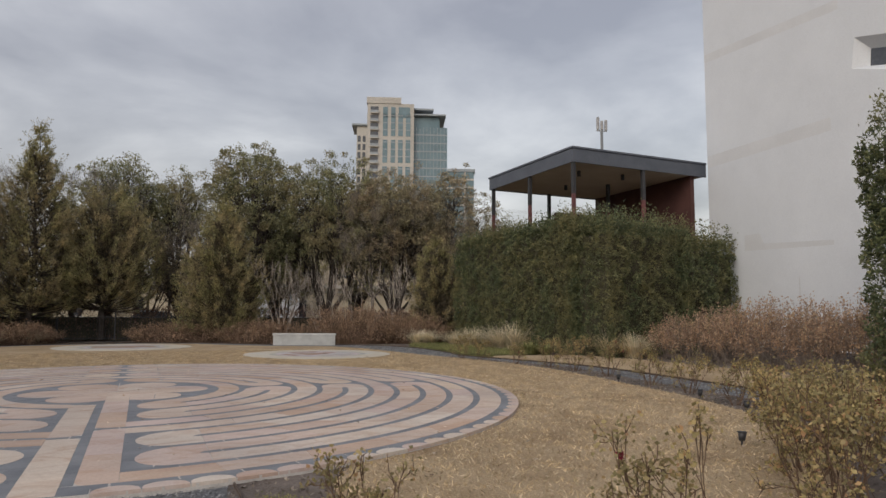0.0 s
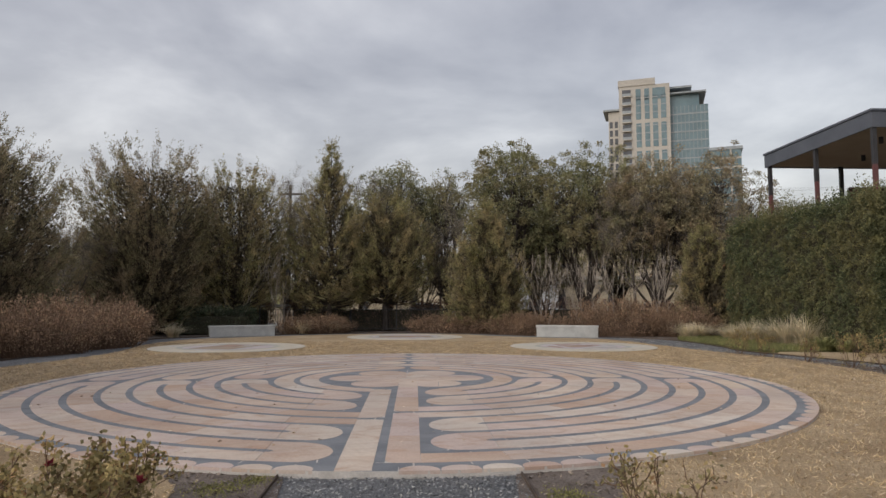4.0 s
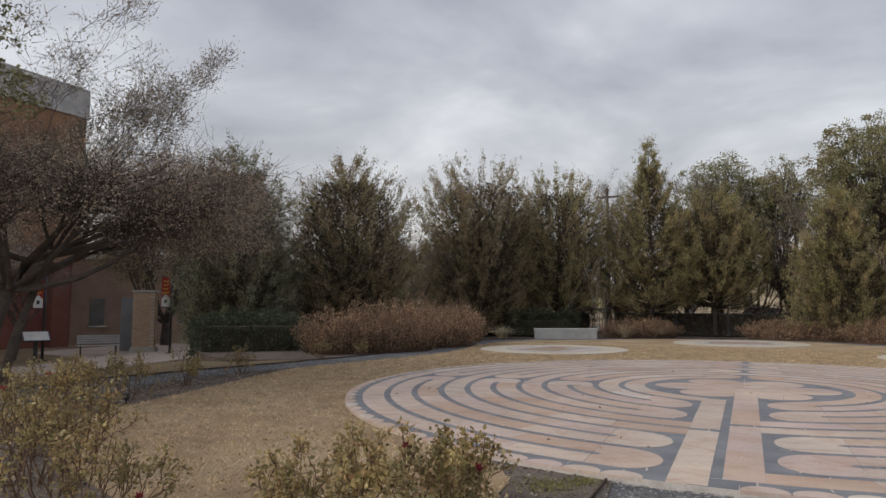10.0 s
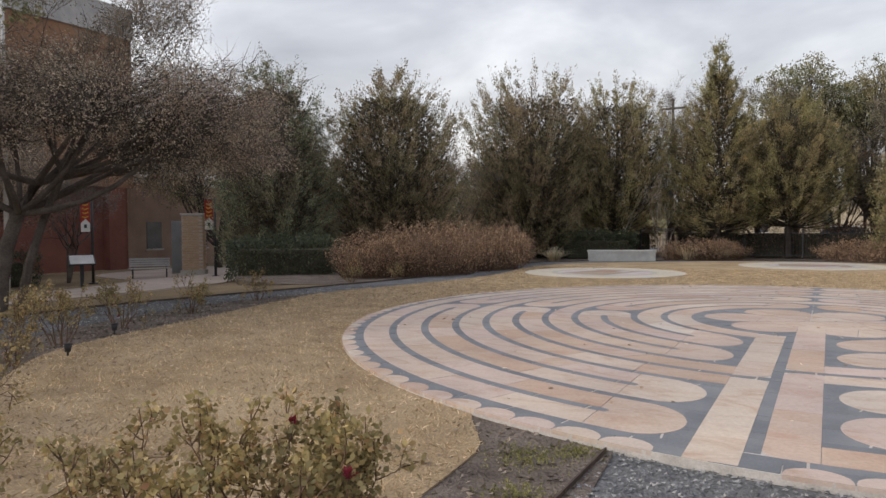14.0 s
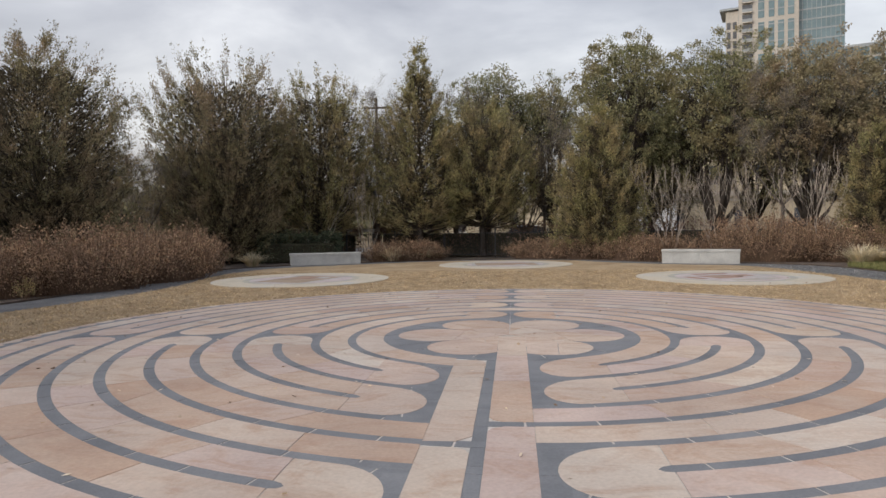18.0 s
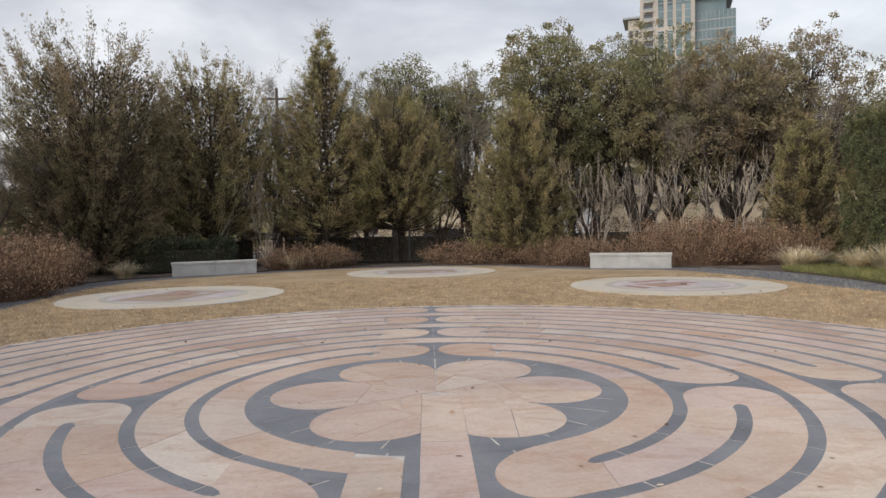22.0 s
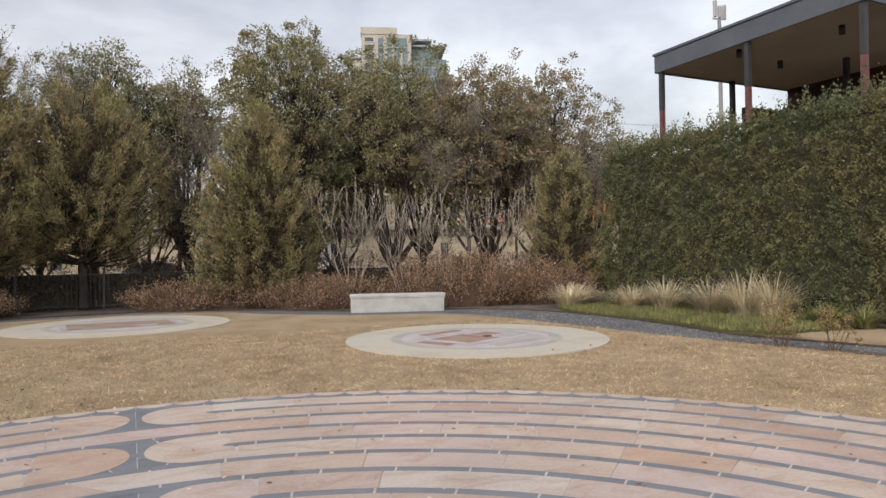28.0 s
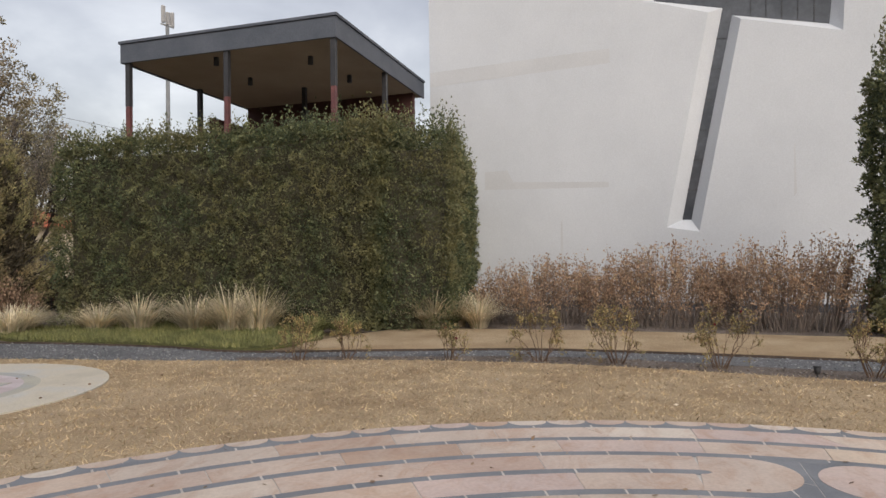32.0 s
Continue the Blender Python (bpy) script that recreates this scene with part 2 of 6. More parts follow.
M["bark_pale"] = surface("pale_crape_myrtle_bark", ((0.3, (0.31, 0.265, 0.225)), (0.7, (0.50, 0.44, 0.38))), 4.0, 30, 0.8, 0.3, 0.01)
M["cane"] = surface("brown_cane", ((0.3, (0.10, 0.062, 0.042)), (0.7, (0.20, 0.128, 0.082))), 6.0, 40, 0.8, 0.3, 0.005)
M["twig"] = foliage("grey_brown_twigs", ((0.0, (0.09, 0.074, 0.064)), (0.6, (0.165, 0.138, 0.118)), (1.0, (0.25, 0.215, 0.185))), 0.9, gain=1.3, grey=0.3)
M["elm_leaf"] = foliage("grey_green_elm_leaves", ((0.0, (0.145, 0.12, 0.092)), (0.55, (0.23, 0.192, 0.145)), (1.0, (0.31, 0.265, 0.20))), 0.6, patch=(0.5, (0.20, 0.14, 0.11)), gain=2.1, grey=0.1)
M["cedar_olive"] = foliage("olive_cedar_foliage", ((0.0, (0.08, 0.075, 0.04)), (0.5, (0.142, 0.126, 0.064)), (0.85, (0.195, 0.172, 0.084)), (1.0, (0.19, 0.13, 0.078))), patch=(0.7, (0.195, 0.132, 0.084)), gain=1.95)
M["cedar_gold"] = foliage("yellow_green_cedar_foliage", ((0.0, (0.084, 0.082, 0.036)), (0.5, (0.158, 0.146, 0.058)), (0.85, (0.218, 0.195, 0.075)), (1.0, (0.20, 0.142, 0.072))), patch=(0.8, (0.20, 0.145, 0.078)), gain=1.95)
M["cedar_dark"] = foliage("dark_green_cedar_foliage", ((0.0, (0.045, 0.052, 0.036)), (0.55, (0.085, 0.098, 0.06)), (0.9, (0.15, 0.158, 0.085)), (1.0, (0.15, 0.105, 0.065))), patch=(0.6, (0.10, 0.075, 0.05)), gain=2.7)
# brown inner foliage, its base colour darkened to stand in for crown shade
M["cedar_inner"] = foliage("shade_brown_inner_needles", ((0.0, (0.04, 0.034, 0.024)), (0.6, (0.075, 0.062, 0.042)), (1.0, (0.125, 0.098, 0.058))), 0.8, gain=1.9)
M["oak_leaf"] = foliage("olive_green_live_oak_leaves", ((0.0, (0.07, 0.074, 0.04)), (0.5, (0.125, 0.126, 0.064)), (0.85, (0.18, 0.175, 0.09)), (1.0, (0.215, 0.20, 0.115))), patch=(0.5, (0.17, 0.13, 0.072)), gain=1.8, grey=0.04)
M["oak_brown"] = foliage("brownish_green_oak_leaves", ((0.0, (0.085, 0.074, 0.048)), (0.5, (0.145, 0.128, 0.076)), (0.85, (0.195, 0.172, 0.10)), (1.0, (0.225, 0.19, 0.12))), patch=(0.5, (0.18, 0.125, 0.082)), gain=1.8, grey=0.04)
M["thin_leaf"] = foliage("dusty_green_elm_leaves", ((0.0, (0.13, 0.113, 0.076)), (0.6, (0.23, 0.20, 0.135)), (1.0, (0.28, 0.25, 0.175))), 0.6, patch=(0.6, (0.20, 0.15, 0.11)), gain=1.35, grey=0.05)
M["hedge_leaf"] = foliage("dense_green_hedge_leaves", ((0.0, (0.042, 0.056, 0.034)), (0.45, (0.088, 0.108, 0.055)), (0.85, (0.145, 0.163, 0.075)), (1.0, (0.185, 0.182, 0.085))), patch=(0.7, (0.185, 0.16, 0.07)), gain=1.25, grey=0.08, tuft=4.0)
M["hedge_dark"] = foliage("dark_glossy_hedge_leaves", ((0.0, (0.026, 0.036, 0.024)), (0.6, (0.055, 0.072, 0.042)), (1.0, (0.105, 0.122, 0.065))), 0.4)
M["russet_leaf"] = foliage("russet_dry_shrub_leaves", ((0.0, (0.165, 0.10, 0.068)), (0.5, (0.29, 0.185, 0.12)), (0.85, (0.40, 0.275, 0.18)), (1.0, (0.29, 0.245, 0.145))), 0.7, patch=(0.8, (0.24, 0.16, 0.11)), gain=1.4, grey=0.08)
M["plum_leaf"] = foliage("dull_red_brown_hedge_leaves", ((0.0, (0.088, 0.05, 0.043)), (0.6, (0.165, 0.095, 0.075)), (1.0, (0.215, 0.155, 0.09))), 0.7)
M["rose_leaf"] = foliage("yellowing_rose_leaves", ((0.0, (0.13, 0.108, 0.05)), (0.4, (0.225, 0.18, 0.08)), (0.8, (0.35, 0.265, 0.12)), (1.0, (0.27, 0.145, 0.08))), 0.6, patch=(1.5, (0.20, 0.172, 0.078)), gain=1.42, grey=0.05)
M["bloom"] = foliage("dark_crimson_petals", ((0.0, (0.16, 0.012, 0.025)), (1.0, (0.27, 0.03, 0.05))), 0.6)
M["straw"] = foliage("straw_ornamental_grass", ((0.0, (0.34, 0.275, 0.18)), (0.6, (0.52, 0.445, 0.315)), (1.0, (0.27, 0.25, 0.13))), 0.7, gain=1.65, tuft=1.5)
M["green_blade"] = foliage("green_grass_tufts", ((0.0, (0.10, 0.115, 0.032)), (1.0, (0.25, 0.235, 0.085))), 0.7)
# fill tones for hedge and shrub cores: inner shade put into the base colour
M["core"] = surface("twig_shade_dark", ((0.3, (0.05, 0.047, 0.032)), (0.7, (0.085, 0.078, 0.052))), 3, 30, 0.95, 0.5, 0.02)
M["core_russet"] = surface("brown_twig_shade", ((0.3, (0.08, 0.05, 0.034)), (0.7, (0.13, 0.085, 0.056))), 3, 30, 0.95, 0.5, 0.02)


# ---- mesh helpers ----
def mesh_from(name, verts, faces, mat, smooth=False):
    """verts (n, 3) and faces either an (m, k) array or a list of index tuples."""
    me = bpy.data.meshes.new(name)
    v = np.asarray(verts, dtype=np.float32)
    if isinstance(faces, np.ndarray):
        k = faces.shape[1]
        me.vertices.add(len(v)); me.vertices.foreach_set("co", v.ravel())
        me.loops.add(faces.size); me.loops.foreach_set("vertex_index", faces.astype(np.int32).ravel())
        me.polygons.add(len(faces))
        me.polygons.foreach_set("loop_start", np.arange(0, faces.size, k, dtype=np.int32))
        me.update(calc_edges=True)
    else:
        me.from_pydata(v.tolist(), [], faces)
        me.update()
    if smooth:
        me.polygons.foreach_set("use_smooth", np.ones(len(me.polygons), dtype=bool))
    me.materials.append(mat)
    return me


def part(name, me, parent=None, label="", m=None):
    ob = new(name, me)
    if parent is not None:
        ob.parent = parent
    if m is not None:
        ob.matrix_basis = m
    return tagged(ob, label) if label else ob


def thing(name, at, label, category, group="", kind="", rz=0.0):
    ob = new(name)
    ob.empty_display_size = 0.2
    ob.matrix_basis = pose(*at, 0, 0, rz)
    return tagged(ob, label, category, group, kind)


def bm_mesh(name, bm, mat, smooth=False):
    me = bpy.data.meshes.new(name)
    bm.to_mesh(me)
    bm.free()
    me.materials.append(mat)
    if smooth:
        me.polygons.foreach_set("use_smooth", np.ones(len(me.polygons), dtype=bool))
    return me


def box(name, x0, y0, z0, x1, y1, z1, mat, bevel=0.0):
    bm = bmesh.new()
    bmesh.ops.create_cube(bm, size=1.0, matrix=Matrix.Translation(((x0 + x1) / 2, (y0 + y1) / 2, (z0 + z1) / 2)) @ Matrix.Diagonal((x1 - x0, y1 - y0, z1 - z0, 1)))
    if bevel:
        bmesh.ops.bevel(bm, geom=bm.edges[:], offset=bevel, segments=2, affect="EDGES", profile=0.6)
    return bm_mesh(name, bm, mat)


def rod(name, p, q, r0, r1, mat, n=10):
    p, q = Vector(p), Vector(q)
    bm = bmesh.new()
    d = q - p
    bmesh.ops.create_cone(bm, cap_ends=True, segments=n, radius1=r0, radius2=r1, depth=d.length,
                          matrix=Matrix.Translation((p + q) / 2) @ d.to_track_quat("Z", "Y").to_matrix().to_4x4())
    return bm_mesh(name, bm, mat, True)


def slab(name, pts, z0, z1, mat):
    """A flat stone: an outline in plan, from z0 up to z1."""
    n = len(pts)
    v = [(x, y, z1) for x, y in pts] + [(x, y, z0) for x, y in pts]
    f = [tuple(range(n))] + [(i, i + n, (i + 1) % n + n, (i + 1) % n) for i in range(n)]
    a = sum(pts[i][0] * pts[(i + 1) % n][1] - pts[(i + 1) % n][0] * pts[i][1] for i in range(n))
    if a < 0:
        f = [tuple(reversed(q)) for q in f]
    return mesh_from(name, v, f, mat)


def smooth_loop(pts, k=8):
    """A closed Catmull-Rom curve through the points."""
    p = np.array(pts, dtype=float)
    out = []
    for i in range(len(p)):
        a, b, c, d = p[i - 1], p[i], p[(i + 1) % len(p)], p[(i + 2) % len(p)]
        for t in np.arange(k) / k:
            out.append(0.5 * (2 * b + (c - a) * t + (2 * a - 5 * b + 4 * c - d) * t * t + (3 * b - a - 3 * c + d) * t ** 3))
    return [tuple(q) for q in out]


def inside(pts, poly):
    """Which of the plan points (n, 2) lie inside the outline."""
    x, y = pts[:, 0], pts[:, 1]
    res = np.zeros(len(pts), dtype=bool)
    for (x0, y0), (x1, y1) in zip(poly, poly[1:] + poly[:1]):
        if y0 != y1:
            res ^= ((y0 > y) != (y1 > y)) & (x < (x1 - x0) * (y - y0) / (y1 - y0) + x0)
    return res


def fall(x, y):
    """Height of the ground: level round the lawn, lower to the west."""
    return -0.05 * np.clip(-np.asarray(x, dtype=float) - 12.0, 0.0, 14.0)


def unit(v):
    return v / np.maximum(np.linalg.norm(v, axis=-1, keepdims=True), 1e-9)


def leaf_mesh(name, p, d, length, width, mat, rng, flat=0.0, full=False):
    """Small leaves at the points p along d: pointed ovals if full, else slim three-cornered blades."""
    n = len(p)
    d = unit(d)
    s = unit(np.cross(d, unit(rng.normal(size=(n, 3)) + np.array((0, 0, flat)))))
    L = (length * rng.uniform(0.6, 1.3, n))[:, None]
    W = (width * rng.uniform(0.6, 1.3, n))[:, None]
    if not full:
        v = np.stack([p + d * L * 0.12 + s * W, p + d * L, p + d * L * 0.3 - s * W], 1).reshape(-1, 3)
        return mesh_from(name, v, np.arange(3 * n).reshape(n, 3), mat)
    mid = p + d * L * 0.45
    v = np.stack([p, mid + s * W, p + d * L, mid - s * W], 1).reshape(-1, 3)
    f = np.arange(4 * n).reshape(n, 4)
    return mesh_from(name, v, f, mat)


def tube_mesh(name, lines, mat, sides=5):
    """Tapered limbs along polylines of (points, radii)."""
    vs, fs, base = [], [], 0
    ang = np.arange(sides) * 2 * np.pi / sides
    for p, r in lines:
        p = np.asarray(p, dtype=float)
        r = np.asarray(r, dtype=float)
        k = len(p)
        t = unit(np.gradient(p, axis=0))
        ref = np.where(np.abs(t[:, 2:3]) > 0.9, np.array([[1.0, 0, 0]]), np.array([[0, 0, 1.0]]))
        a = unit(np.cross(t, ref))
        b = np.cross(t, a)
        ring = p[:, None] + r[:, None, None] * (a[:, None] * np.cos(ang)[None, :, None] + b[:, None] * np.sin(ang)[None, :, None])
        vs.append(ring.reshape(-1, 3))
        i = np.arange(k - 1)[:, None] * sides + np.arange(sides)[None]
        j = np.arange(k - 1)[:, None] * sides + (np.arange(sides)[None] + 1) % sides
        fs.append((np.stack([i, j, j + sides, i + sides], -1).reshape(-1, 4) + base))
        base += k * sides
    return mesh_from(name, np.concatenate(vs), np.concatenate(fs), mat, True)


def grow(rng, p, d, length, radius, depth, lines, tips, bend=0.25, kids=(3, 4), ratio=0.68, spread=0.7, lift=0.12, keep=0.62):
    """Branches, each splitting into smaller ones; tips collects the ends and their directions."""
    n = 5
    pts, rad = [np.array(p, dtype=float)], [radius]
    d = unit(np.array(d, dtype=float))
    for i in range(n):
        d = unit(d + rng.normal(size=3) * bend * 0.5 + np.array((0, 0, lift * 0.5)))
        pts.append(pts[-1] + d * length / n)
        rad.append(radius * (1 - 0.45 * (i + 1) / n))
    lines.append((pts, rad))
    if depth == 0:
        tips.append((pts[-1], d, pts[2]))
        return
    for k in range(rng.integers(kids[0], kids[1] + 1)):
        i = n if k == 0 else int(rng.integers(2, n + 1))
        q = unit(d + rng.normal(size=3) * spread + np.array((0, 0, lift)))
        grow(rng, pts[i], q, length * ratio * rng.uniform(0.75, 1.2), max(rad[i] * keep, 0.004), depth - 1, lines, tips, bend, kids, ratio, spread, lift, keep)


# ---- ground, lawn, paths ----
gx = np.concatenate([np.linspace(-900, -60, 12), np.arange(-50, 51, 2.0), np.linspace(60, 900, 12)])
gy = np.concatenate([np.linspace(-900, -60, 12), np.arange(-50, 51, 2.0), np.linspace(60, 900, 12)])
GX, GY = np.meshgrid(gx, gy)
gv = np.stack([GX, GY, fall(GX, GY) - 0.03], -1).reshape(-1, 3)
ii = (np.arange(len(gy) - 1)[:, None] * len(gx) + np.arange(len(gx) - 1)[None]).ravel()
part("ground", mesh_from("ground", gv, np.stack([ii, ii + 1, ii + 1 + len(gx), ii + len(gx)], 1), M["earth"]))
tagged(bpy.data.objects["ground"], "dry brown winter ground round the garden", "ground", kind="structure")

LAWN = smooth_loop([(-2.0, -5.9), (-1.76, -7.0), (-1.72, -8.4), (-2.1, -9.5), (-3.1, -9.5), (-4.0, -8.8), (-5.6, -8.1), (-7.0, -7.2), (-8.0, -6.0), (-8.6, -3.8), (-9.3, -1.2), (-9.7, 0.9),
                    (-9.3, 3.2), (-8.8, 5.8), (-8.8, 8.2), (-9.2, 10.8), (-9.3, 13.4), (-8.7, 15.4), (-6.4, 17.2), (-3.6, 19.0), (-0.4, 19.7), (2.2, 19.2), (3.5, 17.6),
                    (5.6, 15.9), (7.8, 14.7), (8.5, 11.8), (8.9, 9.0), (9.3, 7.0), (9.8, 4.8), (9.95, 2.4), (9.7, 0.3), (9.3, -1.8), (9.0, -3.4), (8.3, -5.4), (7.0, -7.4),
                    (5.2, -9.0), (3.6, -9.9), (2.3, -9.7), (1.8, -8.4), (1.76, -7.0), (1.9, -5.9)], 6)
PATHS = smooth_loop([(-4.0, -12.4), (-8.0, -10.4), (-10.9, -7.2), (-11.9, -4.0), (-11.6, -1.0), (-10.9, 2.2), (-10.4, 6.0), (-10.5, 9.4), (-10.9, 13.0), (-10.2, 16.0), (-7.6, 18.2),
                     (-4.0, 20.0), (0.0, 20.7), (3.0, 19.6), (5.4, 17.6), (8.6, 16.2), (10.3, 14.0), (10.5, 10.2), (10.2, 7.9), (10.9, 5.3), (11.5, 2.4), (11.2, -1.9), (10.8, -4.5),
                     (9.8, -7.6), (7.9, -10.2), (4.0, -12.6), (1.4, -15.0), (-1.4, -15.0)], 6)
BED = smooth_loop([(-1.05, -6.2), (-1.05, -10.4), (-3.2, -10.8), (-5.4, -9.9), (-7.6, -8.2), (-9.2, -6.0), (-10.0, -3.6), (-10.3, -1.4), (-9.8, 0.8), (-9.0, -1.0), (-8.0, -4.5), (-6.0, -7.6), (-3.0, -7.4), (-2.0, -6.0)], 6)
BED_E = smooth_loop([(1.05, -6.2), (1.05, -10.4), (3.4, -11.2), (5.8, -10.2), (8.0, -8.0), (9.4, -5.6), (10.0, -3.0), (10.3, -0.6), (10.75, 2.2), (10.3, 4.8), (9.8, 6.8), (9.5, 7.6), (8.9, 6.0), (9.0, 2.0), (8.4, -2.0), (7.4, -5.4), (5.4, -7.8), (3.0, -8.0), (2.0, -6.0)], 6)
part("path_gravel", slab("path_gravel", PATHS, -0.05, -0.012, M["gravel"]))
tagged(bpy.data.objects["path_gravel"], "blue-grey crushed gravel path curving round the lawn", "path", kind="structure")
for nm, o in (("bed_west", BED), ("bed_east", BED_E)):
    tagged(part(nm, slab(nm, o, -0.04, 0.0, M["mulch"])), "dark bark mulch planting bed beside the lawn", "flower bed", kind="structure")
tagged(part("lawn", slab("lawn", LAWN, -0.03, 0.012, M["lawn"])), "straw-coloured dormant lawn round the labyrinth", "lawn", kind="structure")
LAWN_E = smooth_loop([(11.2, 7.4), (11.15, 5.4), (11.75, 2.3), (11.45, -1.9), (11.1, -5.0), (14.3, -5.2), (14.4, -2.0), (14.7, 2.0), (14.6, 5.0), (14.2, 6.6)], 6)
tagged(part("lawn_east", slab("lawn_east", LAWN_E, -0.04, 0.006, M["lawn"])), "strip of tan dormant lawn by the white building", "lawn", kind="structure")
MULCH_E = smooth_loop([(13.6, 7.5), (14.3, 2.0), (13.9, -5.5), (19.5, -6.0), (21.2, 4.0), (21.7, 8.0), (15.8, 17.0), (13.8, 16.6)], 6)
tagged(part("bed_by_wall", slab("bed_by_wall", MULCH_E, -0.04, -0.004, M["mulch"])), "mulch under the shrubs along the white wall", "flower bed", kind="structure")
GREEN = smooth_loop([(10.6, 13.4), (10.7, 10.2), (10.4, 8.2), (11.3, 7.5), (12.6, 7.6), (13.8, 8.8), (13.9, 12.4), (13.0, 15.2), (11.3, 15.0)], 6)
tagged(part("green_strip", slab("green_strip", GREEN, -0.04, 0.02, M["greengrass"])), "low green groundcover in front of the tall hedge", "groundcover", kind="structure")
BED_N = smooth_loop([(-16.0, 4.0), (-11.5, 3.0), (-10.9, 8.0), (-11.2, 13.0), (-10.6, 16.8), (-7.8, 19.3), (-4.0, 20.3), (0.0, 20.6), (3.2, 18.9), (8.7, 15.9), (9.9, 12.9), (12.0, 15.0), (18.0, 18.0), (20.0, 26.0), (0.0, 27.0), (-16.0, 24.0), (-22.0, 14.0)], 6)
tagged(part("bed_north", slab("bed_north", BED_N, -0.3, -0.02, M["mulch"])), "dark leaf-strewn mulch under the trees and shrubs", "flower bed", kind="structure")

# sidewalk to the west, with joints
walk_pts = [(-15.6, -14.0), (-15.7, -5.0), (-15.9, 0.0), (-16.6, 4.0), (-19.2, 8.2), (-23.6, 12.6), (-31.0, 17.0), (-31.0, 9.0), (-25.4, 6.8), (-22.2, 3.2), (-20.4, -2.0), (-19.6, -8.0), (-19.4, -14.0)]
wp = smooth_loop(walk_pts, 5)
n = len(wp)
wv = [(x, y, float(fall(x, y)) + 0.005) for x, y in wp] + [(x, y, float(fall(x, y)) - 0.1) for x, y in wp]
tagged(part("pavement", mesh_from("pavement", wv, [tuple(reversed(range(n)))] + [(i, (i + 1) % n, (i + 1) % n + n, i + n) for i in range(n)], M["walkway"])),
       "pale pinkish concrete walk beyond the trees", "pavement", kind="structure")

# ---- the labyrinth ----
PITCH, RIM, HALF = 0.44, 6.38, 0.052
WR = [RIM - PITCH * k for k in range(12)]
R_OUT = 6.6
WEST, NORTH, EAST = [(2, 3), (5, 6), (8, 9)], [(1, 2), (4, 5), (7, 8), (10, 11)], [(3, 4), (6, 7), (9, 10)]
S_LEFT, S_RIGHT = [(1, 2), (3, 4), (7, 8), (9, 10)], [(2, 3), (4, 5), (8, 9), (10, 11)]
COL_R, COL_L = (-0.127, 0.193), (-0.547, -0.227)


def dome(x, y):
    """The pavement is slightly crowned, to shed the rain."""
    return 0.07 - 0.0011 * (x * x + y * y)


def crowned(me):
    co = np.empty(len(me.vertices) * 3, dtype=np.float32)
    me.vertices.foreach_get("co", co)
    c = co.reshape(-1, 3)
    c[:, 2] += dome(c[:, 0], c[:, 1])
    me.vertices.foreach_set("co", co)
    me.update()
    return me


lab = thing("labyrinth", (-0.02, 0, 0), "large round labyrinth pavement of tan sandstone paths and blue slate lines", "labyrinth")
mv, mf = [(0.0, 0.0, 0.0276)], []
for q, rr in enumerate(np.linspace(0.6, R_OUT, 11)):
    mv += [(rr * math.cos(a), rr * math.sin(a), 0.0276) for a in np.linspace(0, 2 * math.pi, 160, endpoint=False)]
mv += [(x, y, -0.2) for x, y, z in mv[-160:]]
mf = [(0, 1 + i, 1 + (i + 1) % 160) for i in range(160)] + [(1 + q * 160 + i, 161 + q * 160 + i, 161 + q * 160 + (i + 1) % 160, 1 + q * 160 + (i + 1) % 160) for q in range(11) for i in range(160)]
part("mortar_bed", crowned(mesh_from("mortar_bed", mv, mf, M["grout"])), lab, "grey mortar slab")
Z_PLATE, Z_SLATE, Z_TAN = 0.0290, 0.0305, 0.0320
tan_polys, slate_polys, plate_polys = [], [], []
ARMS = {"W": (math.pi, WEST), "N": (math.pi / 2, NORTH), "E": (0.0, EAST)}


def ring_point(arm, side, x, u):
    """The plan point at radius u, x metres along the arc from an arm; side +1 is anticlockwise."""
    if arm == "S":
        return (side * x, -math.sqrt(max(u * u - x * x, 0.0)))
    a = ARMS[arm][0] + side * x / u
    return (u * math.cos(a), u * math.sin(a))


def arc_angle(arm, side, x, u):
    p = ring_point(arm, side, x, u)
    return math.atan2(p[1], p[0])


GAP, DEPTH, TIP = 0.05, 0.36, 0.66


def start_x(arm, side):
    if arm != "S":
        return GAP
    return 0.193 + 0.11 if side > 0 else 0.547 + 0.09


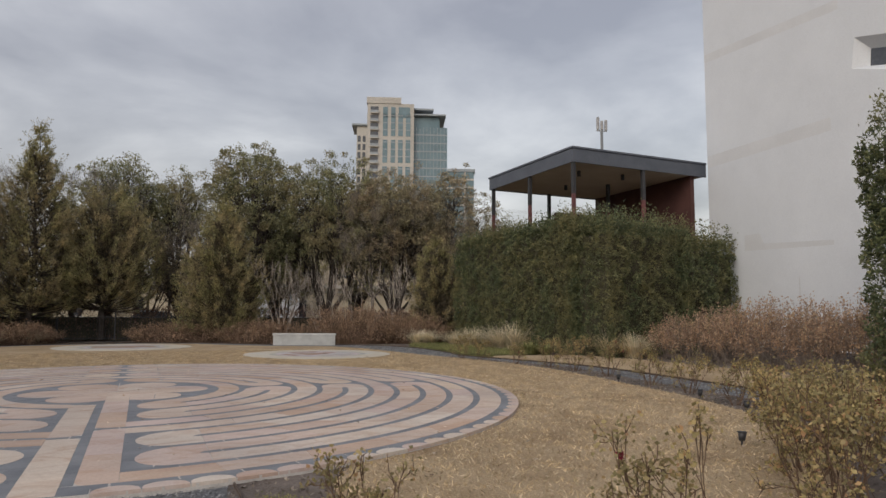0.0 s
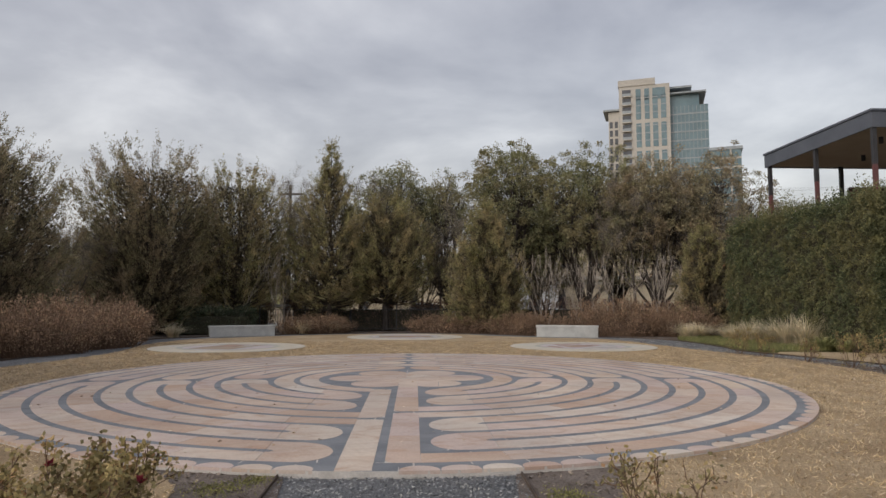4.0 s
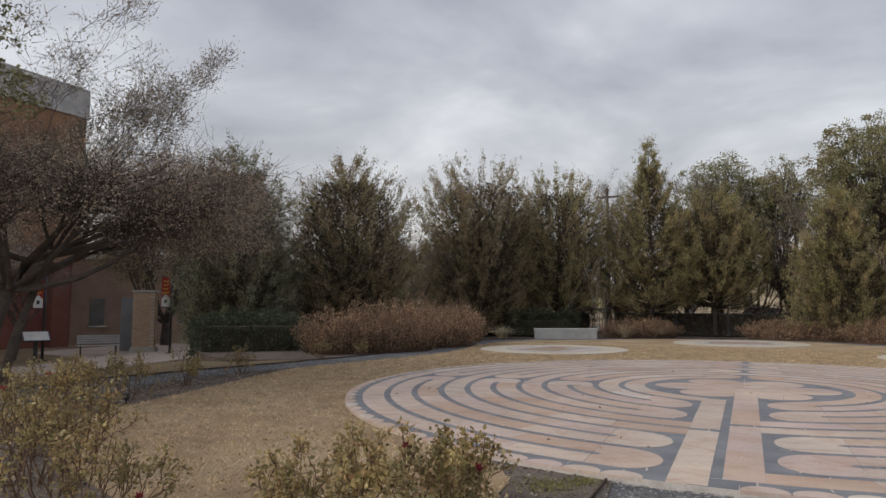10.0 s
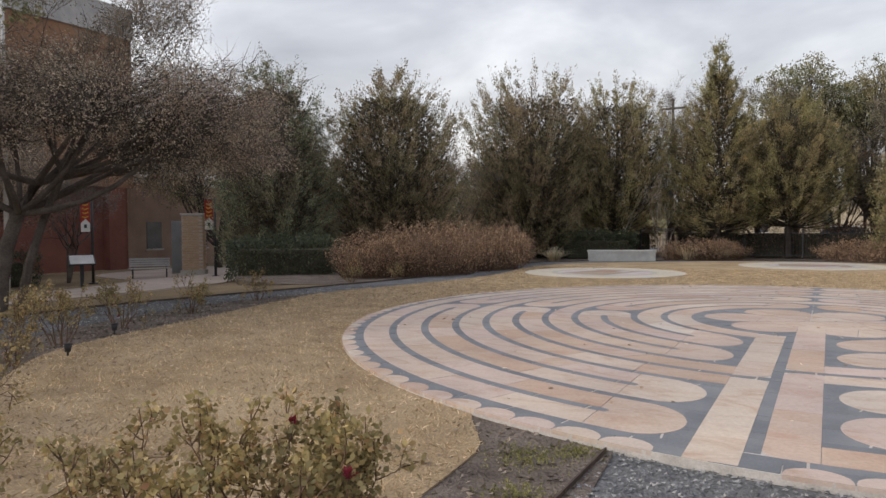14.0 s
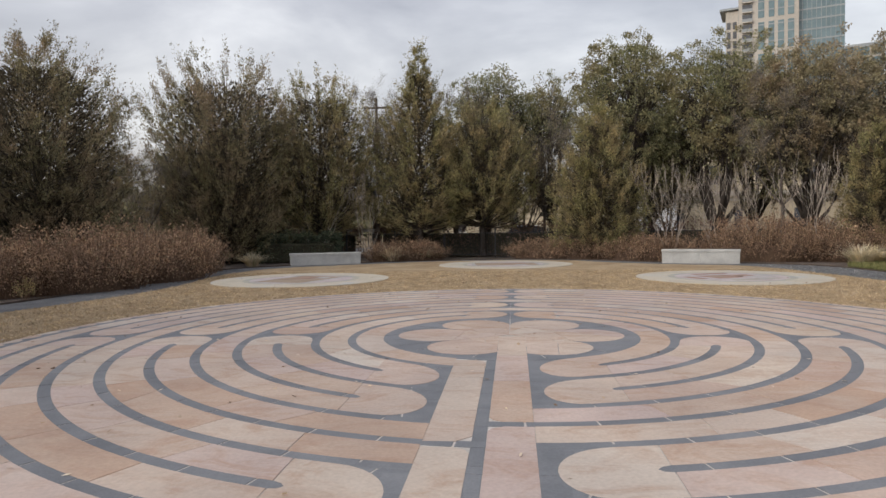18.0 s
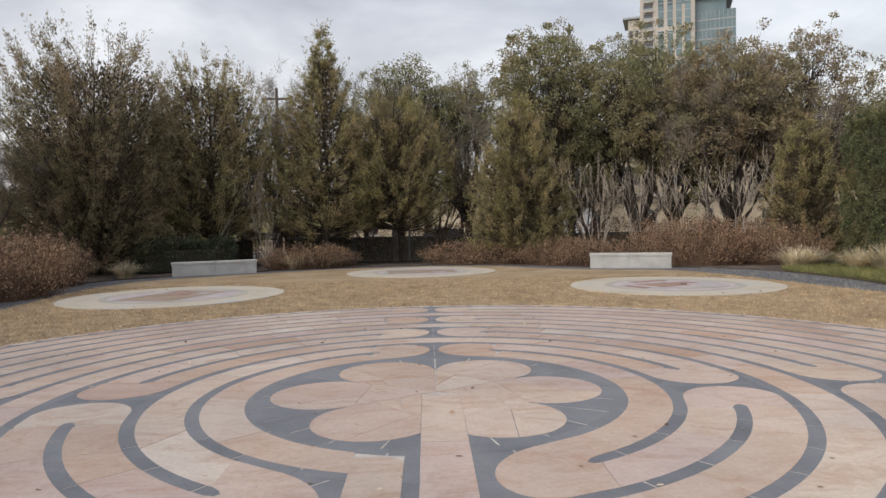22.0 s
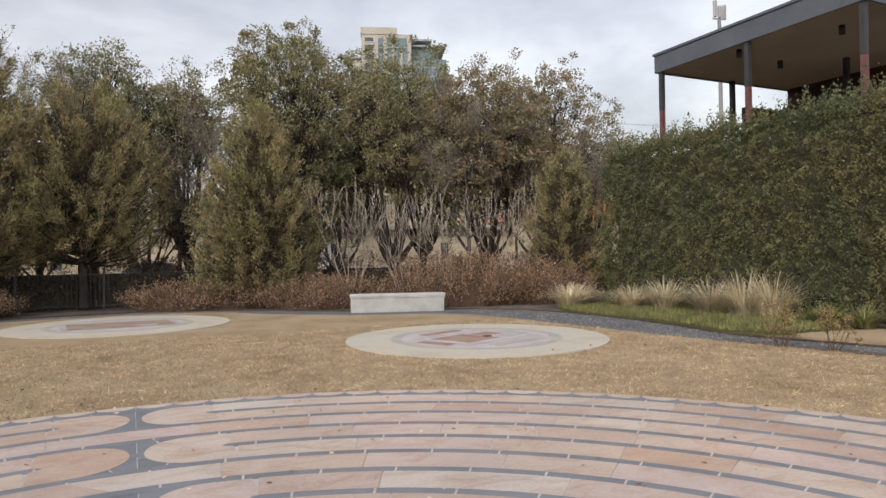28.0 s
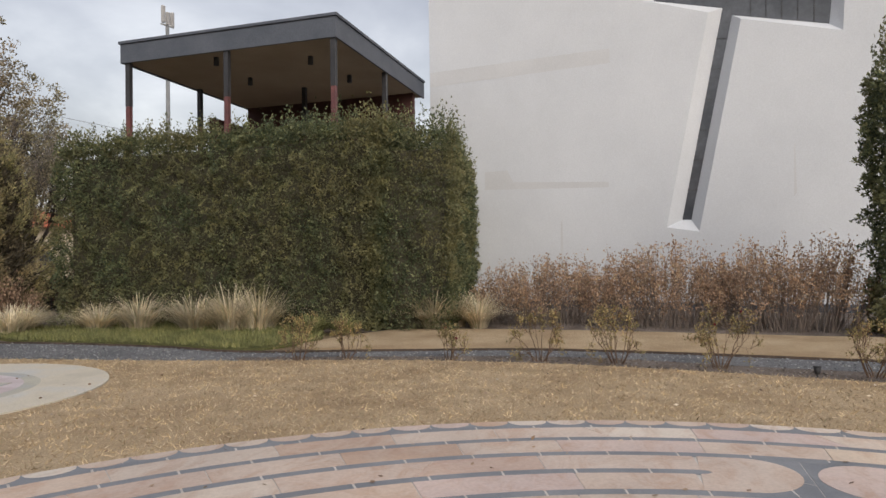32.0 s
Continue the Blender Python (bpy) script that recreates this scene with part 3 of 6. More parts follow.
def cap(arm, side, pair):
    """The rounded stone where two neighbouring circuits turn into one another."""
    lo, hi = WR[pair[1]] + HALF, WR[pair[0] - 1] - HALF
    mid, half = (lo + hi) / 2, (hi - lo) / 2
    x0 = start_x(arm, side)
    us = [mid + half * math.sin(t) for t in np.linspace(-math.pi / 2, math.pi / 2, 19)]
    edge = [ring_point(arm, side, x0 + DEPTH * (1 - math.sqrt(max(0, 1 - ((u - mid) / half) ** 2))), u) for u in us]
    back = [ring_point(arm, side, x0 + TIP - 0.006, u) for u in (hi, WR[pair[0]] + HALF, )]
    notch = [ring_point(arm, side, x0 + TIP - 0.06, WR[pair[0]] + 0.7 * HALF), ring_point(arm, side, x0 + TIP - 0.09, WR[pair[0]]), ring_point(arm, side, x0 + TIP - 0.06, WR[pair[0]] - 0.7 * HALF)]
    back2 = [ring_point(arm, side, x0 + TIP - 0.006, u) for u in (WR[pair[0]] - HALF, lo)]
    tan_polys.append(edge + back + notch + back2)
    # dark stone round the turning
    plate_polys.append([ring_point(arm, side, max(x0 - 0.12, 0.004) if arm == "S" else 0.003, u) for u in (lo - HALF, mid, hi + HALF)] + [ring_point(arm, side, x0 + TIP * 0.8, u) for u in (hi + HALF, mid, lo - HALF)])


for arm, (ang, pairs) in ARMS.items():
    for pr in pairs:
        cap(arm, 1, pr)
        cap(arm, -1, pr)
for pr in S_LEFT:
    cap("S", -1, pr)
for pr in S_RIGHT:
    cap("S", 1, pr)

lr = random.Random(4)
for k in range(1, 12):
    lo, hi = WR[k] + HALF, WR[k - 1] - HALF
    um = (lo + hi) / 2
    # where this circuit is cut: angles, going anticlockwise from the south arm (right side)
    cuts = []
    s_right = [q for q in S_RIGHT if k in q]
    s_left = [q for q in S_LEFT if k in q]
    a0 = arc_angle("S", 1, (start_x("S", 1) + TIP) if s_right else 0.193, um)
    a1 = arc_angle("S", -1, (start_x("S", -1) + TIP) if s_left else 0.547, um) + 2 * math.pi
    runs, begin = [], a0
    for arm in ("E", "N", "W"):
        if any(k in q for q in ARMS[arm][1]):
            c, h = ARMS[arm][0], (GAP + TIP) / um
            runs.append((begin, c - h))
            begin = c + h
    runs.append((begin, a1))
    # a circuit that no column joins on the south side runs through to the columns' edges
    for b0, b1 in runs:
        L = (b1 - b0) * um
        m = max(1, round(L / (0.62 + 0.05 * k % 0.2 + 0.25)))
        bs = [b0 + (b1 - b0) * (i + (lr.uniform(-0.22, 0.22) if 0 < i < m else 0)) / m for i in range(m + 1)]
        def end_skew(side, has, plain):
            x_ = (start_x("S", side) + TIP) if has else plain
            return (arc_angle("S", side, x_, hi) - arc_angle("S", side, x_, lo)) / 2
        sk = [end_skew(1, s_right, 0.193) if b0 == a0 else 0.0] + [lr.choice((0.0, 0.0, lr.uniform(-0.13, 0.13))) / um for _ in bs[1:-1]] + [end_skew(-1, s_left, 0.547) if b1 == a1 else 0.0]
        for p, q, sp, sq in zip(bs, bs[1:], sk, sk[1:]):
            g = 0.0045 / um
            kk = max(2, int((q - p) * um / 0.14))
            al, be = np.linspace(p + g + sp, q - g + sq, kk + 1), np.linspace(p + g - sp, q - g - sq, kk + 1)
            tan_polys.append([(hi * math.cos(a), hi * math.sin(a)) for a in al] + [(lo * math.cos(a), lo * math.sin(a)) for a in be[::-1]])


def column(x0, x1, r_out, r_in, cuts, round_bl=0.0, chamfer=()):
    """Straight path stones along the south axis, between two radii."""
    y0, y1 = -r_out, -r_in
    ys = [y0 + (y1 - y0) * c for c in (0.0, *cuts, 1.0)]
    for i, (p, q) in enumerate(zip(ys, ys[1:])):
        g = 0.003
        o = [(x0, p + g), (x1, p + g), (x1, q - g), (x0, q - g)]
        c = 0.11
        if i == 0 and "bl" in chamfer:
            o = [(x0, p + c), (x0 + 0.03, p + 0.05), (x0 + c, p + g)] + o[1:]
        if i == 0 and "br" in chamfer:
            o = [q2 for q2 in o if q2 != (x1, p + g)]
            o.insert(o.index((x1, q - g)), (x1, p + c)); o.insert(o.index((x1, p + c)), (x1 - c, p + g))
        if i == len(ys) - 2 and "tl" in chamfer:
            o = o[:-1] + [(x0 + c, q - g), (x0 + 0.03, q - 0.05), (x0, q - c)]
        if i == len(ys) - 2 and "tr" in chamfer:
            j = o.index((x1, q - g))
            o[j:j + 1] = [(x1, q - c), (x1 - 0.03, q - 0.05), (x1 - c, q - g)]
        tan_polys.append(o)


column(*COL_L, R_OUT - 0.02, WR[5] + HALF, (0.5,), chamfer=("tr",))
column(*COL_L, WR[5] - HALF, WR[11] + HALF, (0.28, 0.7), chamfer=("br", "tr"))
column(*COL_R, WR[0] - HALF, WR[6] + HALF, (0.45,), chamfer=("bl", "tl"))
column(*COL_R, WR[6] - HALF, 0.12, (0.34, 0.66), chamfer=("bl",))
# slate either side of the columns
for x0, x1, r0, r1 in ((-0.225, -0.129, 6.3, 1.5), (-0.70, -0.549, WR[0] + 0.1, WR[4] + 0.06), (-0.70, -0.549, WR[6] - 0.06, WR[10] + 0.06), (0.195, 0.36, WR[1], WR[5]), (0.195, 0.36, WR[7], WR[11])):
    nn = max(2, int((r0 - r1) / 0.42))
    for i in range(nn):
        ya, yb = -r0 + (r0 - r1) * i / nn + 0.003, -r0 + (r0 - r1) * (i + 1) / nn - 0.003
        plate_polys.append([(x0, ya), (x1, ya), (x1, yb), (x0, yb)])
# slate lines between the circuits
for k in range(12):
    r = WR[k]
    m = max(10, round(2 * math.pi * r / 0.52))
    for i in range(m):
        a, b = 2 * math.pi * (i + 0.3 * (k % 3)) / m, 2 * math.pi * (i + 1 + 0.3 * (k % 3)) / m
        g = 0.009 / r
        al = np.linspace(a + g, b - g, 5)
        slate_polys.append([((r + HALF + 0.004) * math.cos(t), (r + HALF + 0.004) * math.sin(t)) for t in al] + [((r - HALF - 0.004) * math.cos(t), (r - HALF - 0.004) * math.sin(t)) for t in al[::-1]])
# six-petalled centre
PC, PR = 0.95, 0.468


def split(poly, at, ang, gap=0.003):
    """Cut a stone along a line into two, with an open joint."""
    n = (math.cos(ang), math.sin(ang))
    res = []
    for sg in (1, -1):
        o = []
        side = [sg * ((x - at[0]) * n[0] + (y - at[1]) * n[1]) - gap for x, y in poly]
        for k in range(len(poly)):
            (x0, y0), (x1, y1), s0, s1 = poly[k - 1], poly[k], side[k - 1], side[k]
            if s0 * s1 < 0:
                f = s0 / (s0 - s1)
                o.append((x0 + (x1 - x0) * f, y0 + (y1 - y0) * f))
            if s1 >= 0:
                o.append((x1, y1))
        if len(o) > 2:
            res.append(o)
    return res


for i in range(6):
    a = i * math.pi / 3
    cx, cy = PC * math.cos(a), PC * math.sin(a)
    half = math.radians(118)
    o = [(cx + PR * math.cos(a + t), cy + PR * math.sin(a + t)) for t in np.linspace(-half, half, 26)]
    o += [(0.004 * math.cos(a), 0.004 * math.sin(a))]
    if i == 4:
        o = split(o, (COL_R[0], 0), 0.0)[1]
    if i == 5:
        o = split(o, (COL_R[1], 0), 0.0)[0]
    stones = split(o, (0.62 * math.cos(a), 0.62 * math.sin(a)), a + lr.uniform(-0.5, 0.5))
    stones = [q for st in stones for q in split(st, (0.85 * math.cos(a + 0.2), 0.85 * math.sin(a + 0.2)), a + 1.57 + lr.uniform(-0.6, 0.6))]
    tan_polys += [stones[0] + []] + stones[1:]
for i in range(24):
    a, b = i * math.pi / 12 + 0.007, (i + 1) * math.pi / 12 - 0.007
    slate_polys.append([(1.56 * math.cos(a), 1.56 * math.sin(a)), (1.56 * math.cos(b), 1.56 * math.sin(b)), (0.84 * math.cos(b), 0.84 * math.sin(b)), (0.84 * math.cos(a), 0.84 * math.sin(a))])
cut = []
for o in plate_polys:
    if len(o) > 4:
        mx, my = sum(q[0] for q in o) / len(o), sum(q[1] for q in o) / len(o)
        base = math.atan2(my, mx)
        for half_ in split(o, (mx, my), base + lr.uniform(-0.5, 0.5), 0.008):
            cut += split(half_, (mx + lr.uniform(-0.08, 0.08), my + lr.uniform(-0.08, 0.08)), base + 1.57 + lr.uniform(-0.5, 0.5), 0.008)
    else:
        cut.append(o)
plate_polys[:] = cut
# lunations round the rim
NL = 114
for i in range(NL):
    a = 2 * math.pi * (i + 0.5) / NL - math.pi / 2
    x = R_OUT * math.cos(a)
    if math.sin(a) < -0.9 and -0.63 < x < -0.15:
        continue
    w = 2 * math.pi / NL * 0.485
    o = [(R_OUT * math.cos(a + t), R_OUT * math.sin(a + t)) for t in np.linspace(-w, w, 4)]
    o += [((R_OUT - 0.035 - 0.135 * math.sin(t)) * math.cos(a + w * math.cos(t)), (R_OUT - 0.035 - 0.135 * math.sin(t)) * math.sin(a + w * math.cos(t))) for t in np.linspace(0, math.pi, 9)]
    tan_polys.append(o)
m = 80
for i in range(m):
    a, b = 2 * math.pi * i / m + 0.0006, 2 * math.pi * (i + 1) / m - 0.0006
    slate_polys.append([((R_OUT - 0.01) * math.cos(t), (R_OUT - 0.01) * math.sin(t)) for t in (a, (a + b) / 2, b)] + [((WR[0] + HALF) * math.cos(t), (WR[0] + HALF) * math.sin(t)) for t in (b, (a + b) / 2, a)])


def lay(polys, name, z, mat, limit, label):
    """The stones nearest the walk are parts of their own; the rest is one joined part."""
    order = sorted(range(len(polys)), key=lambda i: polys[i][0][1])
    rest_v, rest_f = [], []
    for c, i in enumerate(order):
        o = polys[i]
        if c < limit:
            part(name, crowned(slab(name, o, z - 0.03, z + (i % 5) * 0.0002, mat)), lab)
        else:
            b = len(rest_v)
            n = len(o)
            zz = z + (i % 5) * 0.0002
            a2 = sum(o[j][0] * o[(j + 1) % n][1] - o[(j + 1) % n][0] * o[j][1] for j in range(n))
            oo = o if a2 > 0 else o[::-1]
            rest_v += [(x, y, zz) for x, y in oo] + [(x, y, z - 0.03) for x, y in oo]
            rest_f += [tuple(range(b, b + n))] + [(b + j, b + j + n, b + (j + 1) % n + n, b + (j + 1) % n) for j in range(n)]
    if rest_v:
        tagged(part(name + "_field", crowned(mesh_from(name + "_field", rest_v, rest_f, mat)), lab, label), kind="stuff")


# ---- medallions on the lawn ----
def medallion(x, y, r, tilt, inner, label, drain=False):
    t = thing("medallion", (x, y, 0.0), label, "stone medallion", "medallions on the lawn", rz=tilt)

    def ring(nm, r0, r1, z, mat, lab_=""):
        m, v = 72, []
        for rr, zz in ((r0, z), (r1, z), (r1, z - 0.02)):
            v += [(rr * math.cos(a), rr * math.sin(a), zz) for a in np.linspace(0, 2 * math.pi, m, endpoint=False)]
        f = [(i + m, (i + 1) % m + m, (i + 1) % m, i) for i in range(m)] + [(i + m * 2, (i + 1) % m + 2 * m, (i + 1) % m + m, i + m) for i in range(m)]
        part(nm, mesh_from(nm, v, f, mat), t, lab_)
    ring("outer_ring", 0.66 * r, r, 0.030, M["disc_cream"], "cream outer ring")
    ring("inner_ring", 0.58 * r, 0.66 * r, 0.0305, M["disc_mottled"])
    m = 64
    part("centre_disc", slab("centre_disc", [(0.58 * r * math.cos(a), 0.58 * r * math.sin(a)) for a in np.linspace(0, 2 * math.pi, m, endpoint=False)], 0.01, 0.031, M["disc_pink"]), t, "pale rose centre")
    # worn inlaid shapes
    mr = random.Random(int(r * 1000) + int(tilt))
    # centre x and y, half sides, turn, stone
    shapes = [(0.0, 0.02, 0.40, 0.30, 0, "disc_grey"), (0.0, 0.02, 0.36, 0.26, 0, "disc_pink"), (-0.10, 0.03, 0.20, 0.19, 4, "disc_red"), (0.22, 0.10, 0.11, 0.09, -3, "disc_red"), (0.24, -0.12, 0.09, 0.07, 8, "disc_grey"), (-0.12, 0.05, 0.09, 0.07, 12, "disc_brown"), (-0.44, 0.0, 0.05, 0.14, 6, "disc_red"), (0.46, 0.02, 0.05, 0.14, -5, "disc_grey"), (0.04, 0.42, 0.22, 0.05, 3, "disc_red"), (0.0, -0.40, 0.26, 0.05, -2, "disc_mottled")]
    if inner:
        shapes = [(0.0, 0.0, 0.50, 0.36, 5, "disc_grey"), (0.0, 0.0, 0.46, 0.31, 3, "disc_brown"), (0.16, 0.06, 0.16, 0.12, 10, "disc_red")] + shapes[4:6]
    for k, (cx, cy, ax, ay, turn, mt) in enumerate(shapes):
        pts = []
        for qx, qy in ((-1, -1), (1, -1), (1, 1), (-1, 1)):
            px_, py_ = ax * qx * mr.uniform(0.93, 1.05), ay * qy * mr.uniform(0.93, 1.05)
            ca, sa_ = math.cos(math.radians(turn)), math.sin(math.radians(turn))
            pts.append((r * (cx + px_ * ca - py_ * sa_), r * (cy + px_ * sa_ + py_ * ca)))
        part("inlay", slab("inlay", pts, 0.02, 0.0335 + 0.0006 * k, M[mt]), t)
    if drain:
        d = part("drain", slab("drain", [(0.09 * math.cos(a) + 0.25, 0.09 * math.sin(a) - 0.05) for a in np.linspace(0, 2 * math.pi, 20, endpoint=False)], 0.02, 0.0425, M["steel_dark"]), t, "round dark drain grate")


medallion(5.78, 9.95, 2.42, 20, False, "round cream and rose stone medallion with a drain in the lawn", True)
medallion(-6.0, 10.0, 2.48, 70, True, "round cream stone medallion with a worn red-brown centre")
medallion(-0.28, 16.55, 2.48, 0, True, "far round stone medallion with a red-brown centre")


# ---- stone benches ----
def stone_bench(x0, y0, x1, y1, h):
    dx, dy = x1 - x0, y1 - y0
    L = math.hypot(dx, dy)
    t = thing("stone_bench", ((x0 + x1) / 2, (y0 + y1) / 2, -0.01), "long pale cast-stone block bench with a fluted front on gravel", "bench", "stone benches", rz=math.degrees(math.atan2(dy, dx)))
    W = 0.50
    part("seat_slab", box("seat_slab", -L / 2, 0, h - 0.07, 0 - 0.004, W, h, M["bench"], 0.012), t)
    part("seat_slab", box("seat_slab", 0.004, 0, h - 0.07, L / 2, W, h, M["bench"], 0.012), t)
    part("moulding", box("moulding", -L / 2 + 0.012, 0.012, h - 0.105, L / 2 - 0.012, W - 0.012, h - 0.072, M["bench"], 0.006), t)
    part("base_block", box("base_block", -L / 2 + 0.03, 0.035, 0.0, -0.004, W - 0.035, h - 0.106, M["bench"], 0.006), t)
    part("base_block", box("base_block", 0.004, 0.035, 0.0, L / 2 - 0.03, W - 0.035, h - 0.106, M["bench"], 0.006), t)
    nf = int(L / 0.055)
    for i in range(nf):
        x = -L / 2 + 0.06 + (L - 0.12) * (i + 0.5) / nf
        if abs(x) > 0.03:
            ob = part("flute", box("flute", x - 0.016, 0.022, 0.05, x + 0.016, 0.034, h - 0.125, M["bench"]), t)


stone_bench(5.47, 16.86, 8.03, 16.02, 0.51)
stone_bench(-8.83, 17.22, -6.2, 18.38, 0.48)


# ---- white building ----
WALL_A, WALL_B = Vector((21.91, 8.21)), Vector((19.58, -8.83))
wd = (WALL_B - WALL_A).normalized()
w_ang = math.degrees(math.atan2(wd.y, wd.x))
w_len = (WALL_B - WALL_A).length
bld = thing("wall_white", (WALL_A.x, WALL_A.y, 0), "tall white stucco building wall with slanted slit windows", "wall", kind="structure", rz=w_ang)


# local x runs along the wall, local y points into the building (left of the run is outdoors to the west)
H_W, TH = 19.0, 0.6
def prism(name, outline, y0, y1, mat):
    """A shape drawn on the wall's face (along, up), from depth y0 to y1."""
    n = len(outline)
    v = [(a, y0, z) for a, z in outline] + [(a, y1, z) for a, z in outline]
    f = [tuple(range(n)), tuple(reversed(range(n, 2 * n)))] + [(i, i + n, (i + 1) % n + n, (i + 1) % n) for i in range(n)]
    me = mesh_from(name, v, f, mat)
    bm = bmesh.new(); bm.from_mesh(me); bmesh.ops.recalc_face_normals(bm, faces=bm.faces[:]); bm.to_mesh(me); bm.free()
    return me


W_IN = [(8.2, 2.68), (8.45, 2.67), (9.68, 8.6), (12.13, 7.95), (12.2, 8.6), (7.55, 9.95), (7.5, 9.4), (9.43, 8.85)]
W_OUT = [(7.78, 2.45), (8.69, 2.3), (9.92, 8.35), (12.42, 7.62), (12.5, 8.9), (7.25, 10.4), (7.1, 9.4), (9.05, 8.68)]
bm = bmesh.new()
outer = [bm.verts.new((a, 0, z)) for a, z in ((0, -0.1), (w_len, -0.1), (w_len, H_W), (0, H_W))]
hole = [bm.verts.new((a, 0, z)) for a, z in W_OUT]
eds = [bm.edges.new((q[i], q[(i + 1) % len(q)])) for q in (outer, hole) for i in range(len(q))]
bmesh.ops.triangle_fill(bm, use_beauty=True, use_dissolve=False, edges=eds)
deep = [bm.verts.new((a, 0.34, z)) for a, z in W_IN]
for i in range(8):
    bm.faces.new((hole[i], hole[(i + 1) % 8], deep[(i + 1) % 8], deep[i]))
back = [bm.verts.new((a, TH, z)) for a, z in ((0, -0.1), (w_len, -0.1), (w_len, H_W), (0, H_W))]
for i in range(4):
    bm.faces.new((outer[i], back[i], back[(i + 1) % 4], outer[(i + 1) % 4]))
bmesh.ops.recalc_face_normals(bm, faces=bm.faces[:])
part("wall_face", bm_mesh("wall_face", bm, M["stucco"]), bld)
win = part("window_slit", prism("window_slit", W_IN, 0.33, 0.36, M["glass"]), bld, "dark slanted slit window glass")
for i in range(1, 7):
    f = i / 7
    a0, z0 = 8.2 + (9.43 - 8.2) * f, 2.68 + (8.85 - 2.68) * f
    part("mullion", prism("mullion", [(a0 - 0.01, z0 - 0.012), (a0 + 0.27, z0 - 0.03), (a0 + 0.27, z0 - 0.002), (a0 - 0.01, z0 + 0.015)], 0.322, 0.335, M["steel_dark"]), win)
for i in range(1, 6):
    a0 = 9.75 + 0.4 * i
    part("mullion", prism("mullion", [(a0, 8.6 - 0.265 * (a0 - 9.68)), (a0 + 0.025, 8.6 - 0.265 * (a0 - 9.66)), (a0 + 0.045, 9.28 - 0.275 * (a0 - 9.68)), (a0 + 0.02, 9.28 - 0.275 * (a0 - 9.68))], 0.322, 0.335, M["steel_dark"]), win)
for o in ([(0.02, 7.6), (6.2, 7.6), (6.2, 8.05), (0.02, 8.1)], [(2.0, 3.9), (6.1, 3.75), (6.1, 3.92), (3.0, 4.1), (2.8, 4.5), (2.0, 4.5)], [(0.02, 12.2), (6.7, 11.6), (6.7, 11.95), (0.02, 12.55)]):
    part("paint_patch", prism("paint_patch", o, -0.004, 0.002, M["stucco_patch"]), bld, "slightly darker repainted band")
for a_, z_, w_, h_ in ((13.2, 2.9, 0.05, 2.6), (14.6, 3.6, 0.09, 3.4), (14.9, 2.6, 0.05, 2.2), (11.2, 3.2, 0.04, 1.5), (4.6, 1.2, 0.06, 1.6)):
    part("rain_stain", prism("rain_stain", [(a_ - w_, z_), (a_ + w_ * 0.7, z_ + 0.1), (a_ + w_ * 0.3, z_ + h_), (a_ - w_ * 0.4, z_ + h_ * 0.95)], -0.003, 0.002, M["stucco_patch"]), bld, "faint vertical rain stain")
part("plinth", prism("plinth", [(0, -0.05), (w_len, -0.05), (w_len, 0.22), (0, 0.22)], -0.05, 0.002, M["fascia"]), bld, "grey base strip")
# the rest of the building behind the face
tagged(part("wall_return", box("wall_return", 22.55, 7.6, -0.1, 40.0, 8.2, 19.0, M["stucco"])), "white stucco return wall of the building", "wall", kind="structure")

# ---- pavilion ----
pav = thing("pavilion", (15.25, 8.55, 0.16), "open steel pavilion with a flat grey roof and red oxide posts", "pavilion")
PX, PY = 6.85, 6.62
part("roof_cap", box("roof_cap", -0.10, -0.10, 7.66, PX, PY + 0.1, 7.74, M["fascia"], 0.01), pav, "thin light roof edge")
for nm, x0, y0, x1, y1 in (("fascia", -0.06, -0.06, PX, 0.0), ("fascia", -0.06, 0.002, 0.0, PY + 0.06), ("fascia", 0.002, PY, PX, PY + 0.06)):
    part(nm, box(nm, x0, y0, 7.12, x1, y1, 7.655, M["fascia"], 0.008), pav)
part("soffit", box("soffit", 0.003, 0.003, 7.16, PX - 0.01, PY - 0.003, 7.30, M["soffit"]), pav, "tan soffit")
for x, y in ((0.07, 0.07), (0.07, 3.25), (0.07, PY - 0.12), (3.5, 0.07), (3.2, PY - 0.12), (4.2, 3.2)):
    p = part("post", box("post", x - 0.07, y - 0.07, 5.9, x + 0.07, y + 0.07, 7.158, M["steel_dark"], 0.01), pav)
    part("post_shaft", box("post_shaft", x - 0.065, y - 0.065, 0.0, x + 0.065, y + 0.065, 5.899, M["post_red"], 0.01), pav, "red oxide lower shaft")
for x, y in ((1.3, 1.4), (0.5, 3.9), (2.6, 4.2), (3.4, 1.2)):
    c = part("downlight", rod("downlight", (x, y, 6.93), (x, y, 7.158), 0.075, 0.075, M["steel_dark"], 14), pav)
part("back_wall", box("back_wall", 6.1, 0.1, 0.0, 6.3, PY, 7.155, M["redwall"]), pav, "dark red back wall")
part("back_wall", box("back_wall", 3.3, PY - 0.6, 0.0, 6.09, PY - 0.4, 6.2, M["redwall"]), pav, "dark red low wall")
part("deck", box("deck", 0.2, 0.2, 0.0, 6.05, PY - 0.65, 3.2, M["concrete"]), pav, "raised concrete deck")

